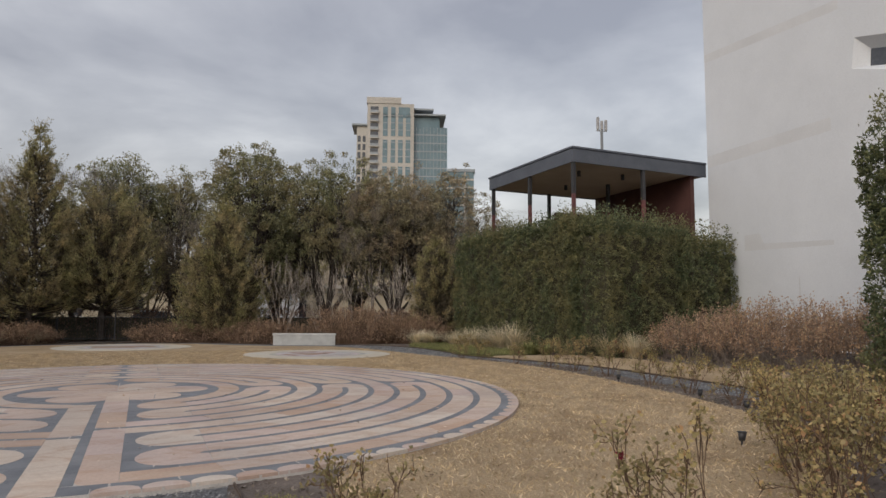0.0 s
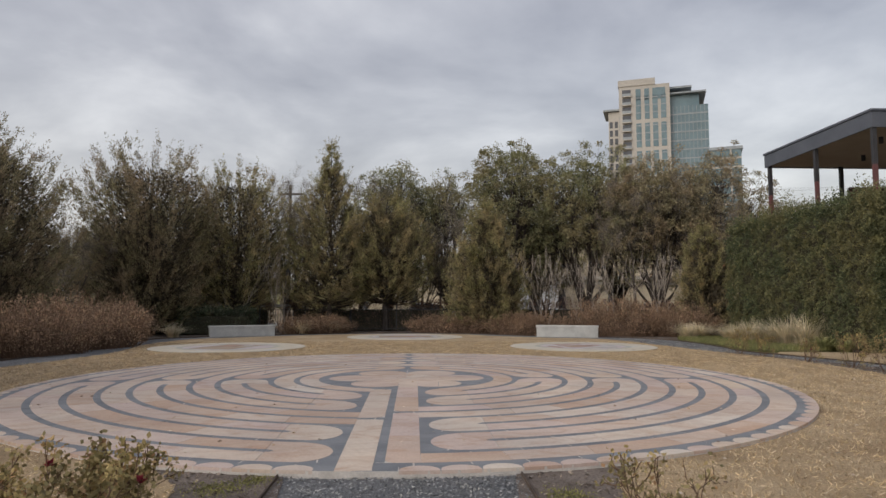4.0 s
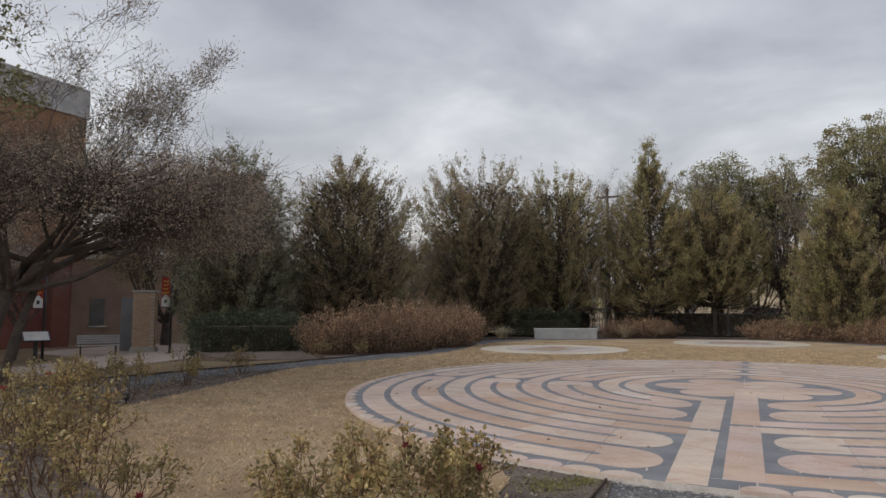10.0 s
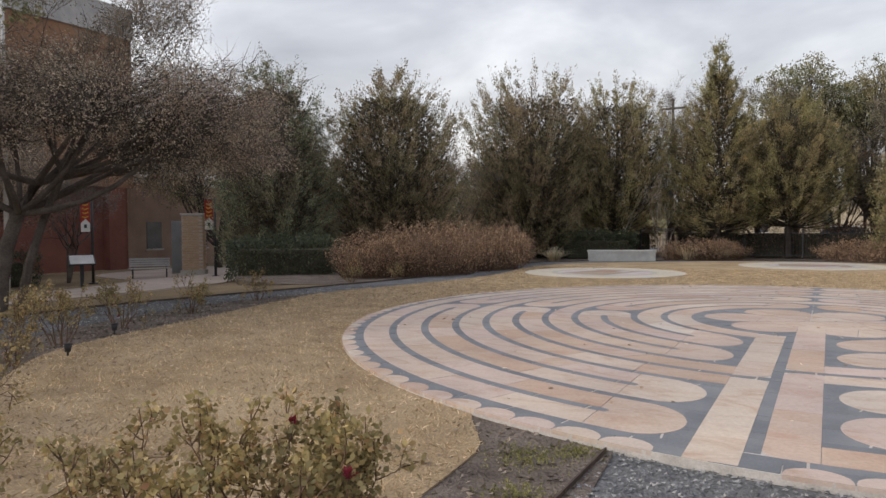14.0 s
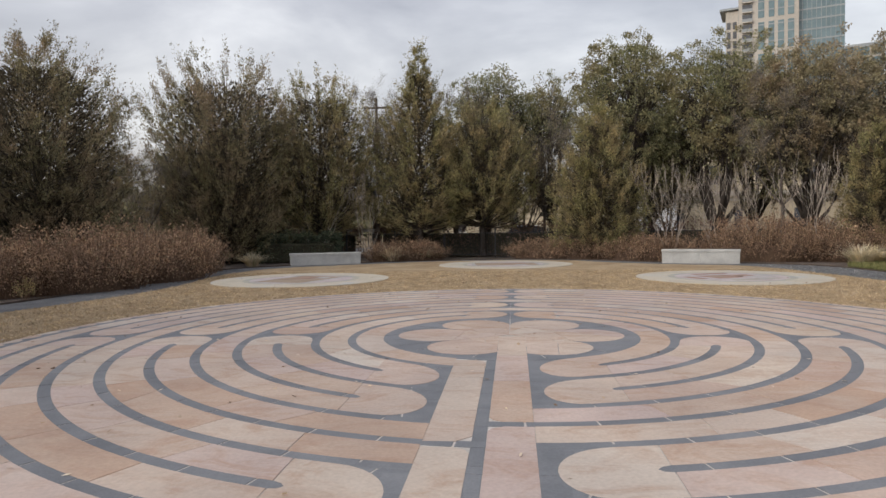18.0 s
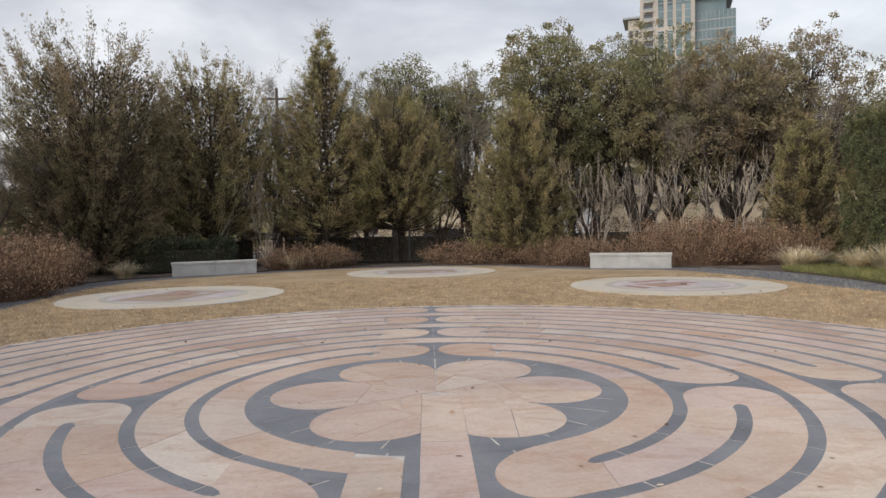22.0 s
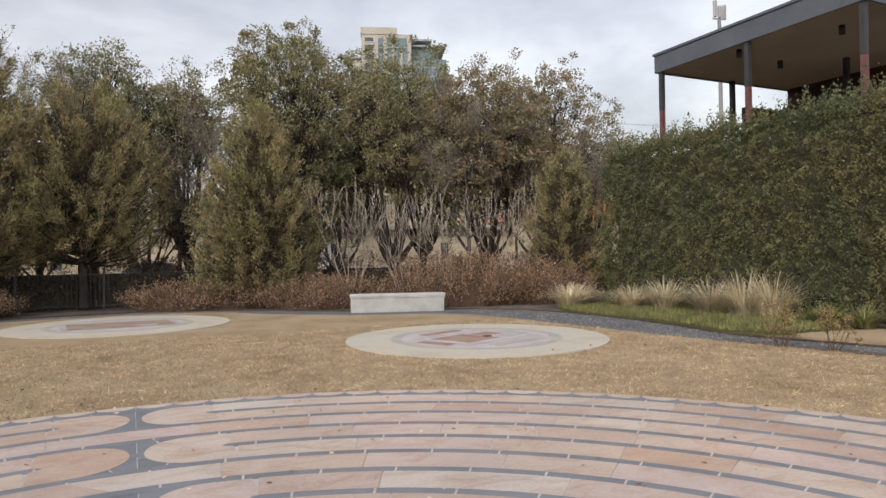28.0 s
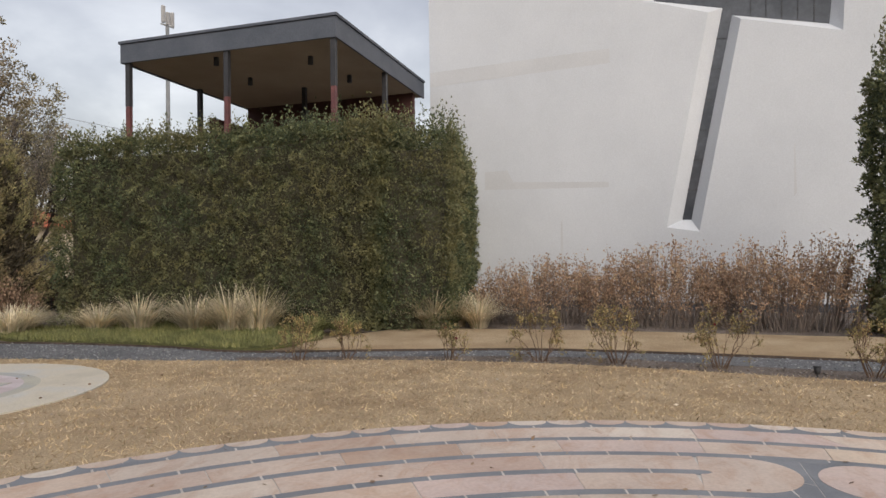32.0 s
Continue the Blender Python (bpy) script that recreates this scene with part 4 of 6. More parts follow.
# cell mast beyond the pavilion
M["spandrel_grey"] = surface("weathered_grey_steel", ((0.3, (0.16, 0.165, 0.17)), (0.7, (0.23, 0.235, 0.24))), 1.0, 20, 0.6, 0.05, 0.002)
mast = thing("antenna_mast", (30.7, 26.5, 0), "tall grey steel mast with pale antenna panels", "mast")
part("pole", rod("pole", (0, 0, 0), (0, 0, 14.9), 0.15, 0.10, M["spandrel_grey"], 12), mast)
part("crossarm", rod("crossarm", (-0.4, 0.1, 14.9), (0.4, -0.1, 14.9), 0.05, 0.05, M["bench"], 8), mast)
for x, h in ((-0.36, 0.95), (0.0, 0.7), (0.36, 0.8)):
    part("antenna_panel", box("antenna_panel", x - 0.09, -0.12, 14.95, x + 0.09, 0.06, 14.95 + h, M["disc_grey"], 0.04), mast)


M["twig_stem"] = surface("pale_grey_brown_stems", ((0.3, (0.17, 0.135, 0.115)), (0.7, (0.29, 0.24, 0.205))), 6.0, 40, 0.85, 0.3, 0.005)


# ---- hedges and shrubs ----
def leafy_box(name, at, size, rng_seed, label, category, mat, core, leaf, count, wobble=0.18, rz=0.0, group="", round_top=0.25, tufts=0.0, upright=0.35):
    """A clipped hedge: a solid core, coloured dark for inner shade, and a skin of leaves in uneven clumps."""
    rng = np.random.default_rng(rng_seed)
    t = thing(name, at, label, category, group, rz=rz)
    lx, ly, lz = size
    area = np.array([ly * lz, ly * lz, lx * lz, lx * lz, lx * ly])
    pick = rng.choice(5, count, p=area / area.sum())
    u, v = rng.random(count), rng.random(count)
    p = np.zeros((count, 3)); nn = np.zeros((count, 3))
    for k, (ax, s) in enumerate(((0, -1), (0, 1), (1, -1), (1, 1), (2, 1))):
        m = pick == k
        if ax == 0:
            p[m] = np.stack([np.full(m.sum(), s * lx / 2), (u[m] - 0.5) * ly, v[m] * lz], 1)
        elif ax == 1:
            p[m] = np.stack([(u[m] - 0.5) * lx, np.full(m.sum(), s * ly / 2), v[m] * lz], 1)
        else:
            p[m] = np.stack([(u[m] - 0.5) * lx, (v[m] - 0.5) * ly, np.full(m.sum(), lz)], 1)
        nn[m, ax] = s
    # rounded shoulders and lumps
    lump = np.array([noise.noise(Vector(q) * 0.9) * 0.7 + noise.noise(Vector(q) * 2.6) * 0.5 for q in p])
    fine = np.array([noise.noise(Vector(q) * 6.0 + Vector((9, 2, 4))) for q in p])
    # round clumps with shaded pockets between them
    k = max(6, int(area.sum() / 0.11))
    c0 = p[rng.choice(count, k, replace=False)]
    near, who = np.empty(count), np.empty(count, dtype=int)
    for j in range(0, count, 2000):
        dd = ((p[j:j + 2000, None, :] - c0[None]) ** 2).sum(2)
        who[j:j + 2000] = dd.argmin(1)
        near[j:j + 2000] = np.sqrt(dd.min(1))
    bulge = np.clip(1 - (near / 0.27) ** 2, 0, 1) * rng.uniform(0.4, 1.25, k)[who]
    away = p - c0[who]
    edge = np.maximum(np.abs(p[:, 0]) / (lx / 2), np.abs(p[:, 1]) / (ly / 2))
    p += nn * (wobble * (lump + 0.45 * fine) + 0.30 * bulge - 0.18 - rng.random(count) ** 2 * 0.2)[:, None]
    p[:, 2] -= np.clip(p[:, 2] / lz - (1 - round_top * 0.6), 0, 1) * lz * 0.25 * np.clip(edge, 0, 1) ** 4 * round_top
    if tufts:
        m = (p[:, 2] > lz * 0.9) & (fine > 0.15)
        p[m, 2] += tufts * rng.random(m.sum()) * (fine[m] + 0.2) * 2
    p[:, 2] = np.maximum(p[:, 2], 0.03)
    d = nn * 0.5 + away * 2.6 + rng.normal(size=(count, 3)) * 0.5 + np.array((0, 0, upright))
    part("foliage", leaf_mesh("foliage", p, d, leaf[0], leaf[1], mat, rng), t)
    # plain block whose dark colour stands in for shade behind the leaves
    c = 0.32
    part("core", box("core", -lx / 2 + c, -ly / 2 + c, 0.0, lx / 2 - c, ly / 2 - c, lz - c * 1.3, core, 0.1), t, "solid core coloured dark for the shade inside")
    return t


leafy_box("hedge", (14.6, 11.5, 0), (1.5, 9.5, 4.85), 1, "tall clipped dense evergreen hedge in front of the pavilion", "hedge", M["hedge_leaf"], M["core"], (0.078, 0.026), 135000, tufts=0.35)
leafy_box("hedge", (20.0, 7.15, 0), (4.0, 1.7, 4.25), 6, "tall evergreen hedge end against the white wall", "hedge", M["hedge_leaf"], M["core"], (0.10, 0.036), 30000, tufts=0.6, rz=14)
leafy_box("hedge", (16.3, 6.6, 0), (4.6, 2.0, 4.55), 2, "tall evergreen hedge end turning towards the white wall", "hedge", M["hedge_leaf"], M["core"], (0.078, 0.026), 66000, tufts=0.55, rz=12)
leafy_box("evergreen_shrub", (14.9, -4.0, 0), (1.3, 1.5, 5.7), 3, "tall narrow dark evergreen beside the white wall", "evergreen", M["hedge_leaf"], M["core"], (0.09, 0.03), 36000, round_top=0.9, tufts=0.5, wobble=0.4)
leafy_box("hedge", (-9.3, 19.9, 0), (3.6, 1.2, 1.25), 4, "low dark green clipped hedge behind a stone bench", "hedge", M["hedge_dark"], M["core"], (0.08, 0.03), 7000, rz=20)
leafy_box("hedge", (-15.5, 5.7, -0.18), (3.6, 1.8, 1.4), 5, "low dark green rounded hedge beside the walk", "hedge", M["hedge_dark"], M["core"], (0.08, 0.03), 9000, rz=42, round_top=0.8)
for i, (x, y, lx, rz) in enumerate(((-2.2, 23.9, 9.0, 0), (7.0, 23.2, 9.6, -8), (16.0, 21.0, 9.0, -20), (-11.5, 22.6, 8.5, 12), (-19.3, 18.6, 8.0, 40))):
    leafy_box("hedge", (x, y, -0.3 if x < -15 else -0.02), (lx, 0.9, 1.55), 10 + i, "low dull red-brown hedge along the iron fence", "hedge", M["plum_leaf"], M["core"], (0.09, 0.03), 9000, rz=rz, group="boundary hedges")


def shrub_mass(name, at, rx, ry, h, seed, label, mat, count, leaf=(0.06, 0.024), rz=0.0, twigs=420, lumpy=0.2, core=True, open_foot=0.3):
    """A broad mounded shrub: many thin upright stems from the ground with small leaves along their upper part."""
    rng = np.random.default_rng(seed)
    t = thing(name, at, label, "shrub", "russet shrubs", rz=rz)
    a, q = rng.random(twigs) * 2 * np.pi, np.sqrt(rng.random(twigs))
    b = np.stack([np.cos(a) * q * rx * 0.82, np.sin(a) * q * ry * 0.82, np.zeros(twigs)], 1)
    lump = np.array([noise.noise(Vector((px * 1.1 + seed, py * 1.1, 0))) for px, py, _ in b])
    hh = h * np.sqrt(np.clip(1 - (0.9 * q) ** 3.2, 0.06, 1)) * (1 + lumpy * lump) * rng.uniform(0.72, 1.14, twigs)
    e = b + np.stack([np.cos(a) * q * rx * 0.22, np.sin(a) * q * ry * 0.22, hh], 1) + rng.normal(size=(twigs, 3)) * np.array((0.12, 0.12, 0.02))
    m1 = (b + e) / 2 + rng.normal(size=(twigs, 3)) * 0.06
    part("twig_mass", tube_mesh("twigs", [([b[k], m1[k], e[k]], [0.010, 0.007, 0.003]) for k in range(twigs)], M["cane"] if core else M["twig_stem"], 3), t, "thin brown stems")
    i = rng.integers(0, twigs, count)
    f = (open_foot + (1.03 - open_foot) * rng.random(count) ** 0.75)[:, None]
    p = (1 - f) ** 2 * b[i] + 2 * f * (1 - f) * m1[i] + f * f * e[i] + rng.normal(size=(count, 3)) * 0.055
    p[:, 2] = np.maximum(p[:, 2], 0.03)
    part("foliage", leaf_mesh("foliage", p, (e - b)[i] * 0.5 + rng.normal(size=(count, 3)) * 0.6, leaf[0], leaf[1], mat, rng), t)
    # smooth dome, its dark brown standing in for shade among the stems
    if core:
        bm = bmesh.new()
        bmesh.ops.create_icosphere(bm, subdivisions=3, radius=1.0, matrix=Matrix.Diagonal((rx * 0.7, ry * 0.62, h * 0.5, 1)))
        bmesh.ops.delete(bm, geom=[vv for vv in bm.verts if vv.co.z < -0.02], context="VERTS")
        part("core", bm_mesh("core", bm, M["core_russet"]), t, "brown dome coloured dark for shade between the stems")
    return t


SH = "broad mounded shrub with small russet winter leaves"
SHRUBS_NORTH = [(-11.9, 6.1, 1.6, 1.3, 1.3, 60, 8000), (-10.9, 7.4, 2.1, 1.5, 1.6, 65, 11000), (-10.6, 10.4, 2.1, 1.6, 1.6, 80, 10000), (-11.4, 13.6, 1.9, 1.5, 1.4, 90, 7000), (5.6, 19.2, 2.2, 1.1, 1.0, -10, 8000), (9.6, 17.9, 2.4, 1.4, 1.6, -15, 12000), (12.2, 17.3, 1.7, 1.4, 1.4, -15, 8000), (2.2, 20.9, 2.6, 0.9, 0.9, -12, 7000)]
SHRUBS_EAST = [(-4.8, 20.3, 1.8, 0.9, 0.9, 15, 5000), (-4.0, 21.5, 1.1, 0.8, 0.8, 5, 3000), (16.5, 3.5, 1.4, 1.8, 1.4, 10, 9000), (16.3, 0.8, 1.4, 1.9, 1.65, 5, 10500), (16.0, -1.8, 1.4, 1.9, 1.7, 5, 10500), (14.6, -5.4, 1.3, 1.6, 1.5, 5, 7000), (14.8, -7.6, 1.4, 2.0, 1.5, 5, 8000)]
for i, (x, y, rx, ry, h, rz, ct) in enumerate(SHRUBS_NORTH + SHRUBS_EAST):
    shrub_mass("shrub", (x, y, -0.01), rx, ry, h, 40 + i, SH if x < 13 else "twiggy shrub with sparse russet leaves along the white wall", M["russet_leaf"], int(ct * 1.2), rz=rz, core=x < 13, twigs=420 if x < 13 else 300, open_foot=0.12 if x < 13 else 0.4)


# ---- rose bushes ----
def rose_bush(x, y, h, r, seed, leaves=420, blooms=2):
    rng = np.random.default_rng(seed)
    t = thing("rose_bush", (x, y, 0.0), "thin rose bush with brown canes and yellowing leaves in mulch", "rose bush", "rose bushes by the path")
    lines, tips = [], []
    nc = int(7 + 22 * max(0.0, r - 0.45))
    for i in range(nc):
        a = i * 2.39996 + rng.normal() * 0.3
        q = math.sqrt((i + 0.5) / nc) * r * 0.32
        d = np.array((math.cos(a) * 0.7, math.sin(a) * 0.7, 1.0))
        grow(rng, (math.cos(a) * q, math.sin(a) * q, 0), d, h * 0.5, 0.010, 3, lines, tips, bend=0.3, kids=(2, 3), ratio=0.62, spread=0.55, lift=0.08, keep=0.68)
    top = max(tp[0][2] for tp in tips)
    s = h / top
    wide = max(np.hypot(tp[0][0], tp[0][1]) for tp in tips)
    k = np.array((r / wide, r / wide, s))
    lines = [(np.array(p) * k, np.array(rad)) for p, rad in lines]
    part("cane_framework", tube_mesh("cane_framework", lines, M["cane"], 3), t)
    n = min(len(tips), 10 ** 6)
    base = np.array([tp[0] for tp in tips]) * k
    mid = np.array([tp[2] for tp in tips]) * k
    idx = rng.integers(0, n, leaves)
    f = rng.random((leaves, 1)) ** 0.7
    p = mid[idx] * (1 - f) + base[idx] * f + rng.normal(size=(leaves, 3)) * 0.025
    part("foliage", leaf_mesh("foliage", p, rng.normal(size=(leaves, 3)) + np.array((0, 0, 0.15)), 0.032, 0.0125, M["rose_leaf"], rng, full=True), t)
    if blooms:
        for j in rng.integers(0, n, blooms):
            part("bloom", leaf_mesh("bloom", np.repeat(base[j:j + 1], 22, 0), rng.normal(size=(22, 3)) + np.array((0, 0, 0.6)), 0.032, 0.014, M["bloom"], rng), t, "withered crimson bloom")
    return t


ROSES_WEST = [(-1.66, -8.93, 0.8, 0.78, 2600), (-2.25, -9.0, 0.7, 0.5, 800), (-1.62, -8.85, 0.72, 0.45, 800), (-3.5, -9.5, 0.85, 0.6, 700), (-4.4, -9.1, 0.95, 0.68, 850), (-5.3, -8.6, 0.95, 0.68, 850), (-6.3, -8.0, 0.92, 0.65, 750), (-7.3, -7.1, 0.88, 0.6, 650), (-8.2, -6.0, 0.82, 0.55, 760), (-8.9, -4.7, 0.8, 0.5, 620), (-9.4, -3.0, 0.75, 0.48, 480), (-9.9, -1.0, 0.65, 0.42, 360), (-10.9, 3.4, 0.5, 0.4, 260), (-10.6, 5.0, 0.5, 0.4, 260)]
ROSES_SOUTH_EAST = [(1.5, -8.7, 0.66, 0.42, 300), (2.85, -9.6, 0.95, 0.45, 520), (4.2, -9.95, 1.0, 0.75, 1000), (4.75, -9.1, 1.05, 0.8, 1500), (5.6, -9.3, 1.0, 0.75, 1300), (5.9, -8.1, 1.0, 0.75, 1300), (6.6, -7.5, 0.95, 0.65, 1000), (7.1, -7.8, 0.88, 0.62, 1000), (7.9, -6.8, 0.85, 0.6, 900)]
ROSES_EAST = [(8.5, -5.7, 0.82, 0.58, 850), (8.9, -4.6, 0.8, 0.55, 750), (9.4, -3.1, 0.8, 0.52, 650), (9.75, -1.7, 0.85, 0.52, 620), (10.1, 0.1, 0.85, 0.55, 620), (10.2, 1.5, 0.85, 0.55, 620), (10.2, 2.65, 0.85, 0.52, 600), (9.95, 4.0, 0.58, 0.36, 300), (9.7, 5.65, 0.75, 0.42, 420), (9.43, 6.36, 0.78, 0.44, 430)]
for i, (x, y, h, r, nl) in enumerate(ROSES_WEST + ROSES_SOUTH_EAST + ROSES_EAST):
    rose_bush(x, y, h, r, 200 + i, int(nl * 1.9), 2 if i % 3 == 0 else 0)


# ---- ornamental grasses ----
def grass_clump(x, y, r, h, seed, mat, label, n=380):
    rng = np.random.default_rng(seed)
    t = thing("grass_clump", (x, y, 0.0), label, "ornamental grass", "grass clumps")
    vs, fs = [], []
    for i in range(n):
        a, lean = rng.random() * 2 * np.pi, rng.uniform(0.35, 1.8)
        o = np.array((math.cos(a), math.sin(a), 0.0))
        sd = np.array((-math.sin(a), math.cos(a), 0.0)) * 0.013
        L = h * rng.uniform(0.7, 1.2)
        b0 = o * rng.random() * r * 0.5
        for j in range(5):
            f = j / 4
            c = b0 + o * lean * L * f ** 1.6 * 0.8 + np.array((0, 0, L * (f - 0.34 * lean * f * f)))
            w = 1 - 0.8 * f
            vs += [c - sd * w, c + sd * w]
        b = len(vs) - 10
        fs += [(b + 2 * j, b + 2 * j + 1, b + 2 * j + 3, b + 2 * j + 2) for j in range(4)]
    part("tuft", mesh_from("tuft", np.array(vs), np.array(fs), mat), t)


for i, (x, y, r, h, k) in enumerate(((11.5, 14.9, 0.7, 0.8, 0), (12.2, 15.3, 0.5, 0.7, 0), (12.7, 13.6, 0.6, 0.75, 0), (12.9, 12.6, 0.7, 0.95, 0), (13.1, 11.2, 0.7, 0.95, 0), (13.1, 10.2, 0.8, 1.2, 0), (13.3, 9.6, 0.8, 1.15, 0), (12.9, 8.0, 0.5, 0.5, 1), (13.2, 7.4, 0.4, 0.45, 1), (-5.2, 19.9, 0.6, 0.75, 0), (-3.9, 20.6, 0.5, 0.7, 0),
                                     (-10.3, 17.0, 0.5, 0.65, 0), (14.6, 5.8, 0.5, 1.0, 0), (14.9, 4.8, 0.4, 0.9, 0), (15.2, 5.4, 0.4, 0.9, 0), (-11.6, -6.6, 0.6, 0.6, 1))):
    grass_clump(x, y, r, h, 300 + i, M["green_blade" if k else "straw"], "tuft of green liriope" if k else "arching clump of straw-coloured ornamental grass")
rng = np.random.default_rng(77)
gp = np.array([(x, y) for x, y in rng.uniform((10.2, 7.2), (14.0, 15.3), (20000, 2))])
gp = gp[inside(gp, GREEN)]
tagged(part("groundcover_blades", leaf_mesh("groundcover_blades", np.column_stack([gp, np.full(len(gp), 0.02)]), rng.normal(size=(len(gp), 3)) * 0.5 + np.array((0, 0, 1)), 0.14, 0.01, M["green_blade"], rng)), "short green grassy groundcover before the hedge", "groundcover", kind="stuff")


# ---- trees ----
def cedar(x, y, h, prof, seed, mat, label, limbs=120, sprays=17, leaves=21, bare=0.05, rise=0.8, lean=0.0, reach=0.42, inner=14000, inner_mat="cedar_inner", tr=0.15):
    """A bushy cedar: up-arching limbs, each set with slim feathery sprays that follow it; prof gives the crown's radius at even steps of height."""
    rng = np.random.default_rng(seed)
    t = thing("cedar_tree", (x, y, float(fall(x, y)) - 0.02), label, "tree", "cedars behind the lawn")
    lines = [(np.array([(lean * f * f, 0, h * f) for f in np.linspace(0, 0.95, 8)]) + rng.normal(size=(8, 3)) * 0.04, np.linspace(tr, 0.012, 8))]
    step = np.linspace(0, 1, len(prof))
    hs = np.linspace(bare, 1.0, 40)
    many = np.cumsum(np.interp(hs, step, prof) + 0.25)
    many = (many - many[0]) / (many[-1] - many[0])
    base, axis, size = [], [], []
    for i in range(limbs):
        fe = float(np.interp((i + rng.random()) / limbs, many, hs))
        a = i * 2.39996 + rng.normal() * 0.4
        R = float(np.interp(fe, step, prof)) * rng.uniform(0.72, 1.08)
        o = np.array((math.cos(a), math.sin(a), 0.0))
        ax = np.array((lean * fe * fe, 0, 0))
        zs = max(h * fe - R * rise * (0.3 + 1.0 * fe) * rng.uniform(0.6, 1.3) - 0.1, 0.15 + h * bare * 0.6)
        S, E_ = ax + np.array((0, 0, zs)), ax + o * R + np.array((0, 0, h * fe))
        C = S + (E_ - S) * 0.5 + o * R * 0.2 - np.array((0, 0, (0.05 + 0.18 * rng.random()) * R)) + rng.normal(size=3) * 0.08 * R
        q = np.linspace(0, 1, 6)[:, None]
        lines.append(((1 - q) ** 2 * S + 2 * q * (1 - q) * C + q * q * E_, np.linspace(tr * 0.22 * (1.1 - fe) + 0.008, 0.004, 6)))
        m = sprays + 1
        u = np.append(0.22 + 0.78 * rng.random(sprays - 2) ** 0.85, (0.88, 0.95, 1.0))[:, None]
        T = unit(2 * (1 - u) * (C - S) + 2 * u * (E_ - C))
        side = rng.normal(size=(m, 3))
        side = unit(side - (side * T).sum(1, keepdims=True) * T)
        side[-3:] *= 0.3
        base.append((1 - u) ** 2 * S + 2 * u * (1 - u) * C + u * u * E_ - T * 0.08)
        axis.append(unit(T + side * rng.uniform(0.35, 0.9, (m, 1)) + np.array((0, 0, 0.08))))
        ln = reach * rng.uniform(0.5, 1.3, m) * (1.35 - 0.6 * u[:, 0])
        ln[-3:] = reach * rng.uniform(0.9, 1.9, 3)
        size.append(ln)
    base, axis, size = np.concatenate(base), np.concatenate(axis), np.concatenate(size)
    i = np.repeat(np.arange(len(base)), leaves)
    n = len(i)
    g = rng.random((n, 1)) ** 0.9
    side = rng.normal(size=(n, 3))
    side = unit(side - (side * axis[i]).sum(1, keepdims=True) * axis[i])
    L = size[i][:, None]
    P = base[i] + axis[i] * g * L + side * (0.03 + L * 0.17 * (1.0 - g) ** 0.8) * np.sqrt(rng.random((n, 1)))
    part("trunk", tube_mesh("trunk", lines, M["bark_dark"], 5), t)
    part("crown", leaf_mesh("crown", P, axis[i] + side * 0.5 + rng.normal(size=(n, 3)) * 0.18, 0.105, 0.0175, mat, rng), t)
    # the inside of the crown: brown needles, with its shade put into their colour
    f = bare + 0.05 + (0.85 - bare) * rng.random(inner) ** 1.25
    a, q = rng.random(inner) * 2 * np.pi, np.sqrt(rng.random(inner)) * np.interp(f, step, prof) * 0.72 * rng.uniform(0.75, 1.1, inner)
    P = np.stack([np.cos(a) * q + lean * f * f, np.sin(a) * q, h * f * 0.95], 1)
    part("inner_sprays", leaf_mesh("inner_sprays", P, np.stack([np.cos(a), np.sin(a), np.full(inner, 1.0)], 1) + rng.normal(size=(inner, 3)) * 0.4, 0.19, 0.032, M[inner_mat], rng), t, "brown inner sprays coloured dark for crown shade")
    return t


CL = "bushy cedar with upswept %s plumes behind the lawn"
cedar(-16.0, 12.7, 8.3, (2.6, 3.1, 3.4, 3.3, 2.6, 0.5), 500, M["cedar_olive"], CL % "dark olive", limbs=310, rise=0.75, reach=0.48, inner=26000)
cedar(-12.5, 19.8, 8.9, (2.4, 2.8, 3.1, 3.4, 3.4, 2.0), 501, M["cedar_olive"], CL % "brownish olive", limbs=330, rise=1.1, reach=0.48, inner=26000)
cedar(-9.0, 22.2, 8.6, (1.0, 2.0, 2.6, 2.8, 2.6, 1.0), 502, M["cedar_gold"], CL % "yellow-green", limbs=210, rise=1.1, bare=0.22, inner=14000)
cedar(-4.3, 22.6, 9.9, (2.0, 2.4, 2.4, 1.9, 0.9, 0.06), 503, M["cedar_gold"], "pointed cedar with open yellow-green foliage and a tall leader", limbs=200, bare=0.17, rise=0.7, inner=10000)
cedar(-1.4, 23.4, 7.3, (0.8, 1.7, 2.5, 2.6, 2.2, 0.7), 504, M["cedar_gold"], CL % "olive gold", limbs=200, bare=0.30, rise=0.7, inner=10000, tr=0.2)
cedar(3.8, 21.5, 6.7, (1.8, 2.1, 2.0, 1.7, 1.0, 0.15), 505, M["cedar_gold"], CL % "yellow-green", limbs=200, bare=0.08, rise=0.6, inner=14000)
cedar(-18.4, 8.2, 8.2, (2.0, 2.4, 2.4, 2.2, 1.8, 0.6), 506, M["cedar_dark"], CL % "very dark green", limbs=210, bare=0.04, rise=0.8, reach=0.48, inner=18000)
cedar(-14.6, 24.5, 7.8, (1.8, 2.2, 2.2, 2.0, 1.5, 0.4), 507, M["cedar_dark"], CL % "dark green", limbs=80)
cedar(13.9, 18.4, 5.2, (1.2, 1.4, 1.4, 1.1, 0.8, 0.25), 508, M["cedar_gold"], "narrow yellow-green cedar at the end of the tall hedge", limbs=90, bare=0.03)
cedar(-21.6, 12.0, 7.6, (2.0, 2.4, 2.4, 2.1, 1.7, 0.5), 509, M["cedar_dark"], CL % "dark green", limbs=80)
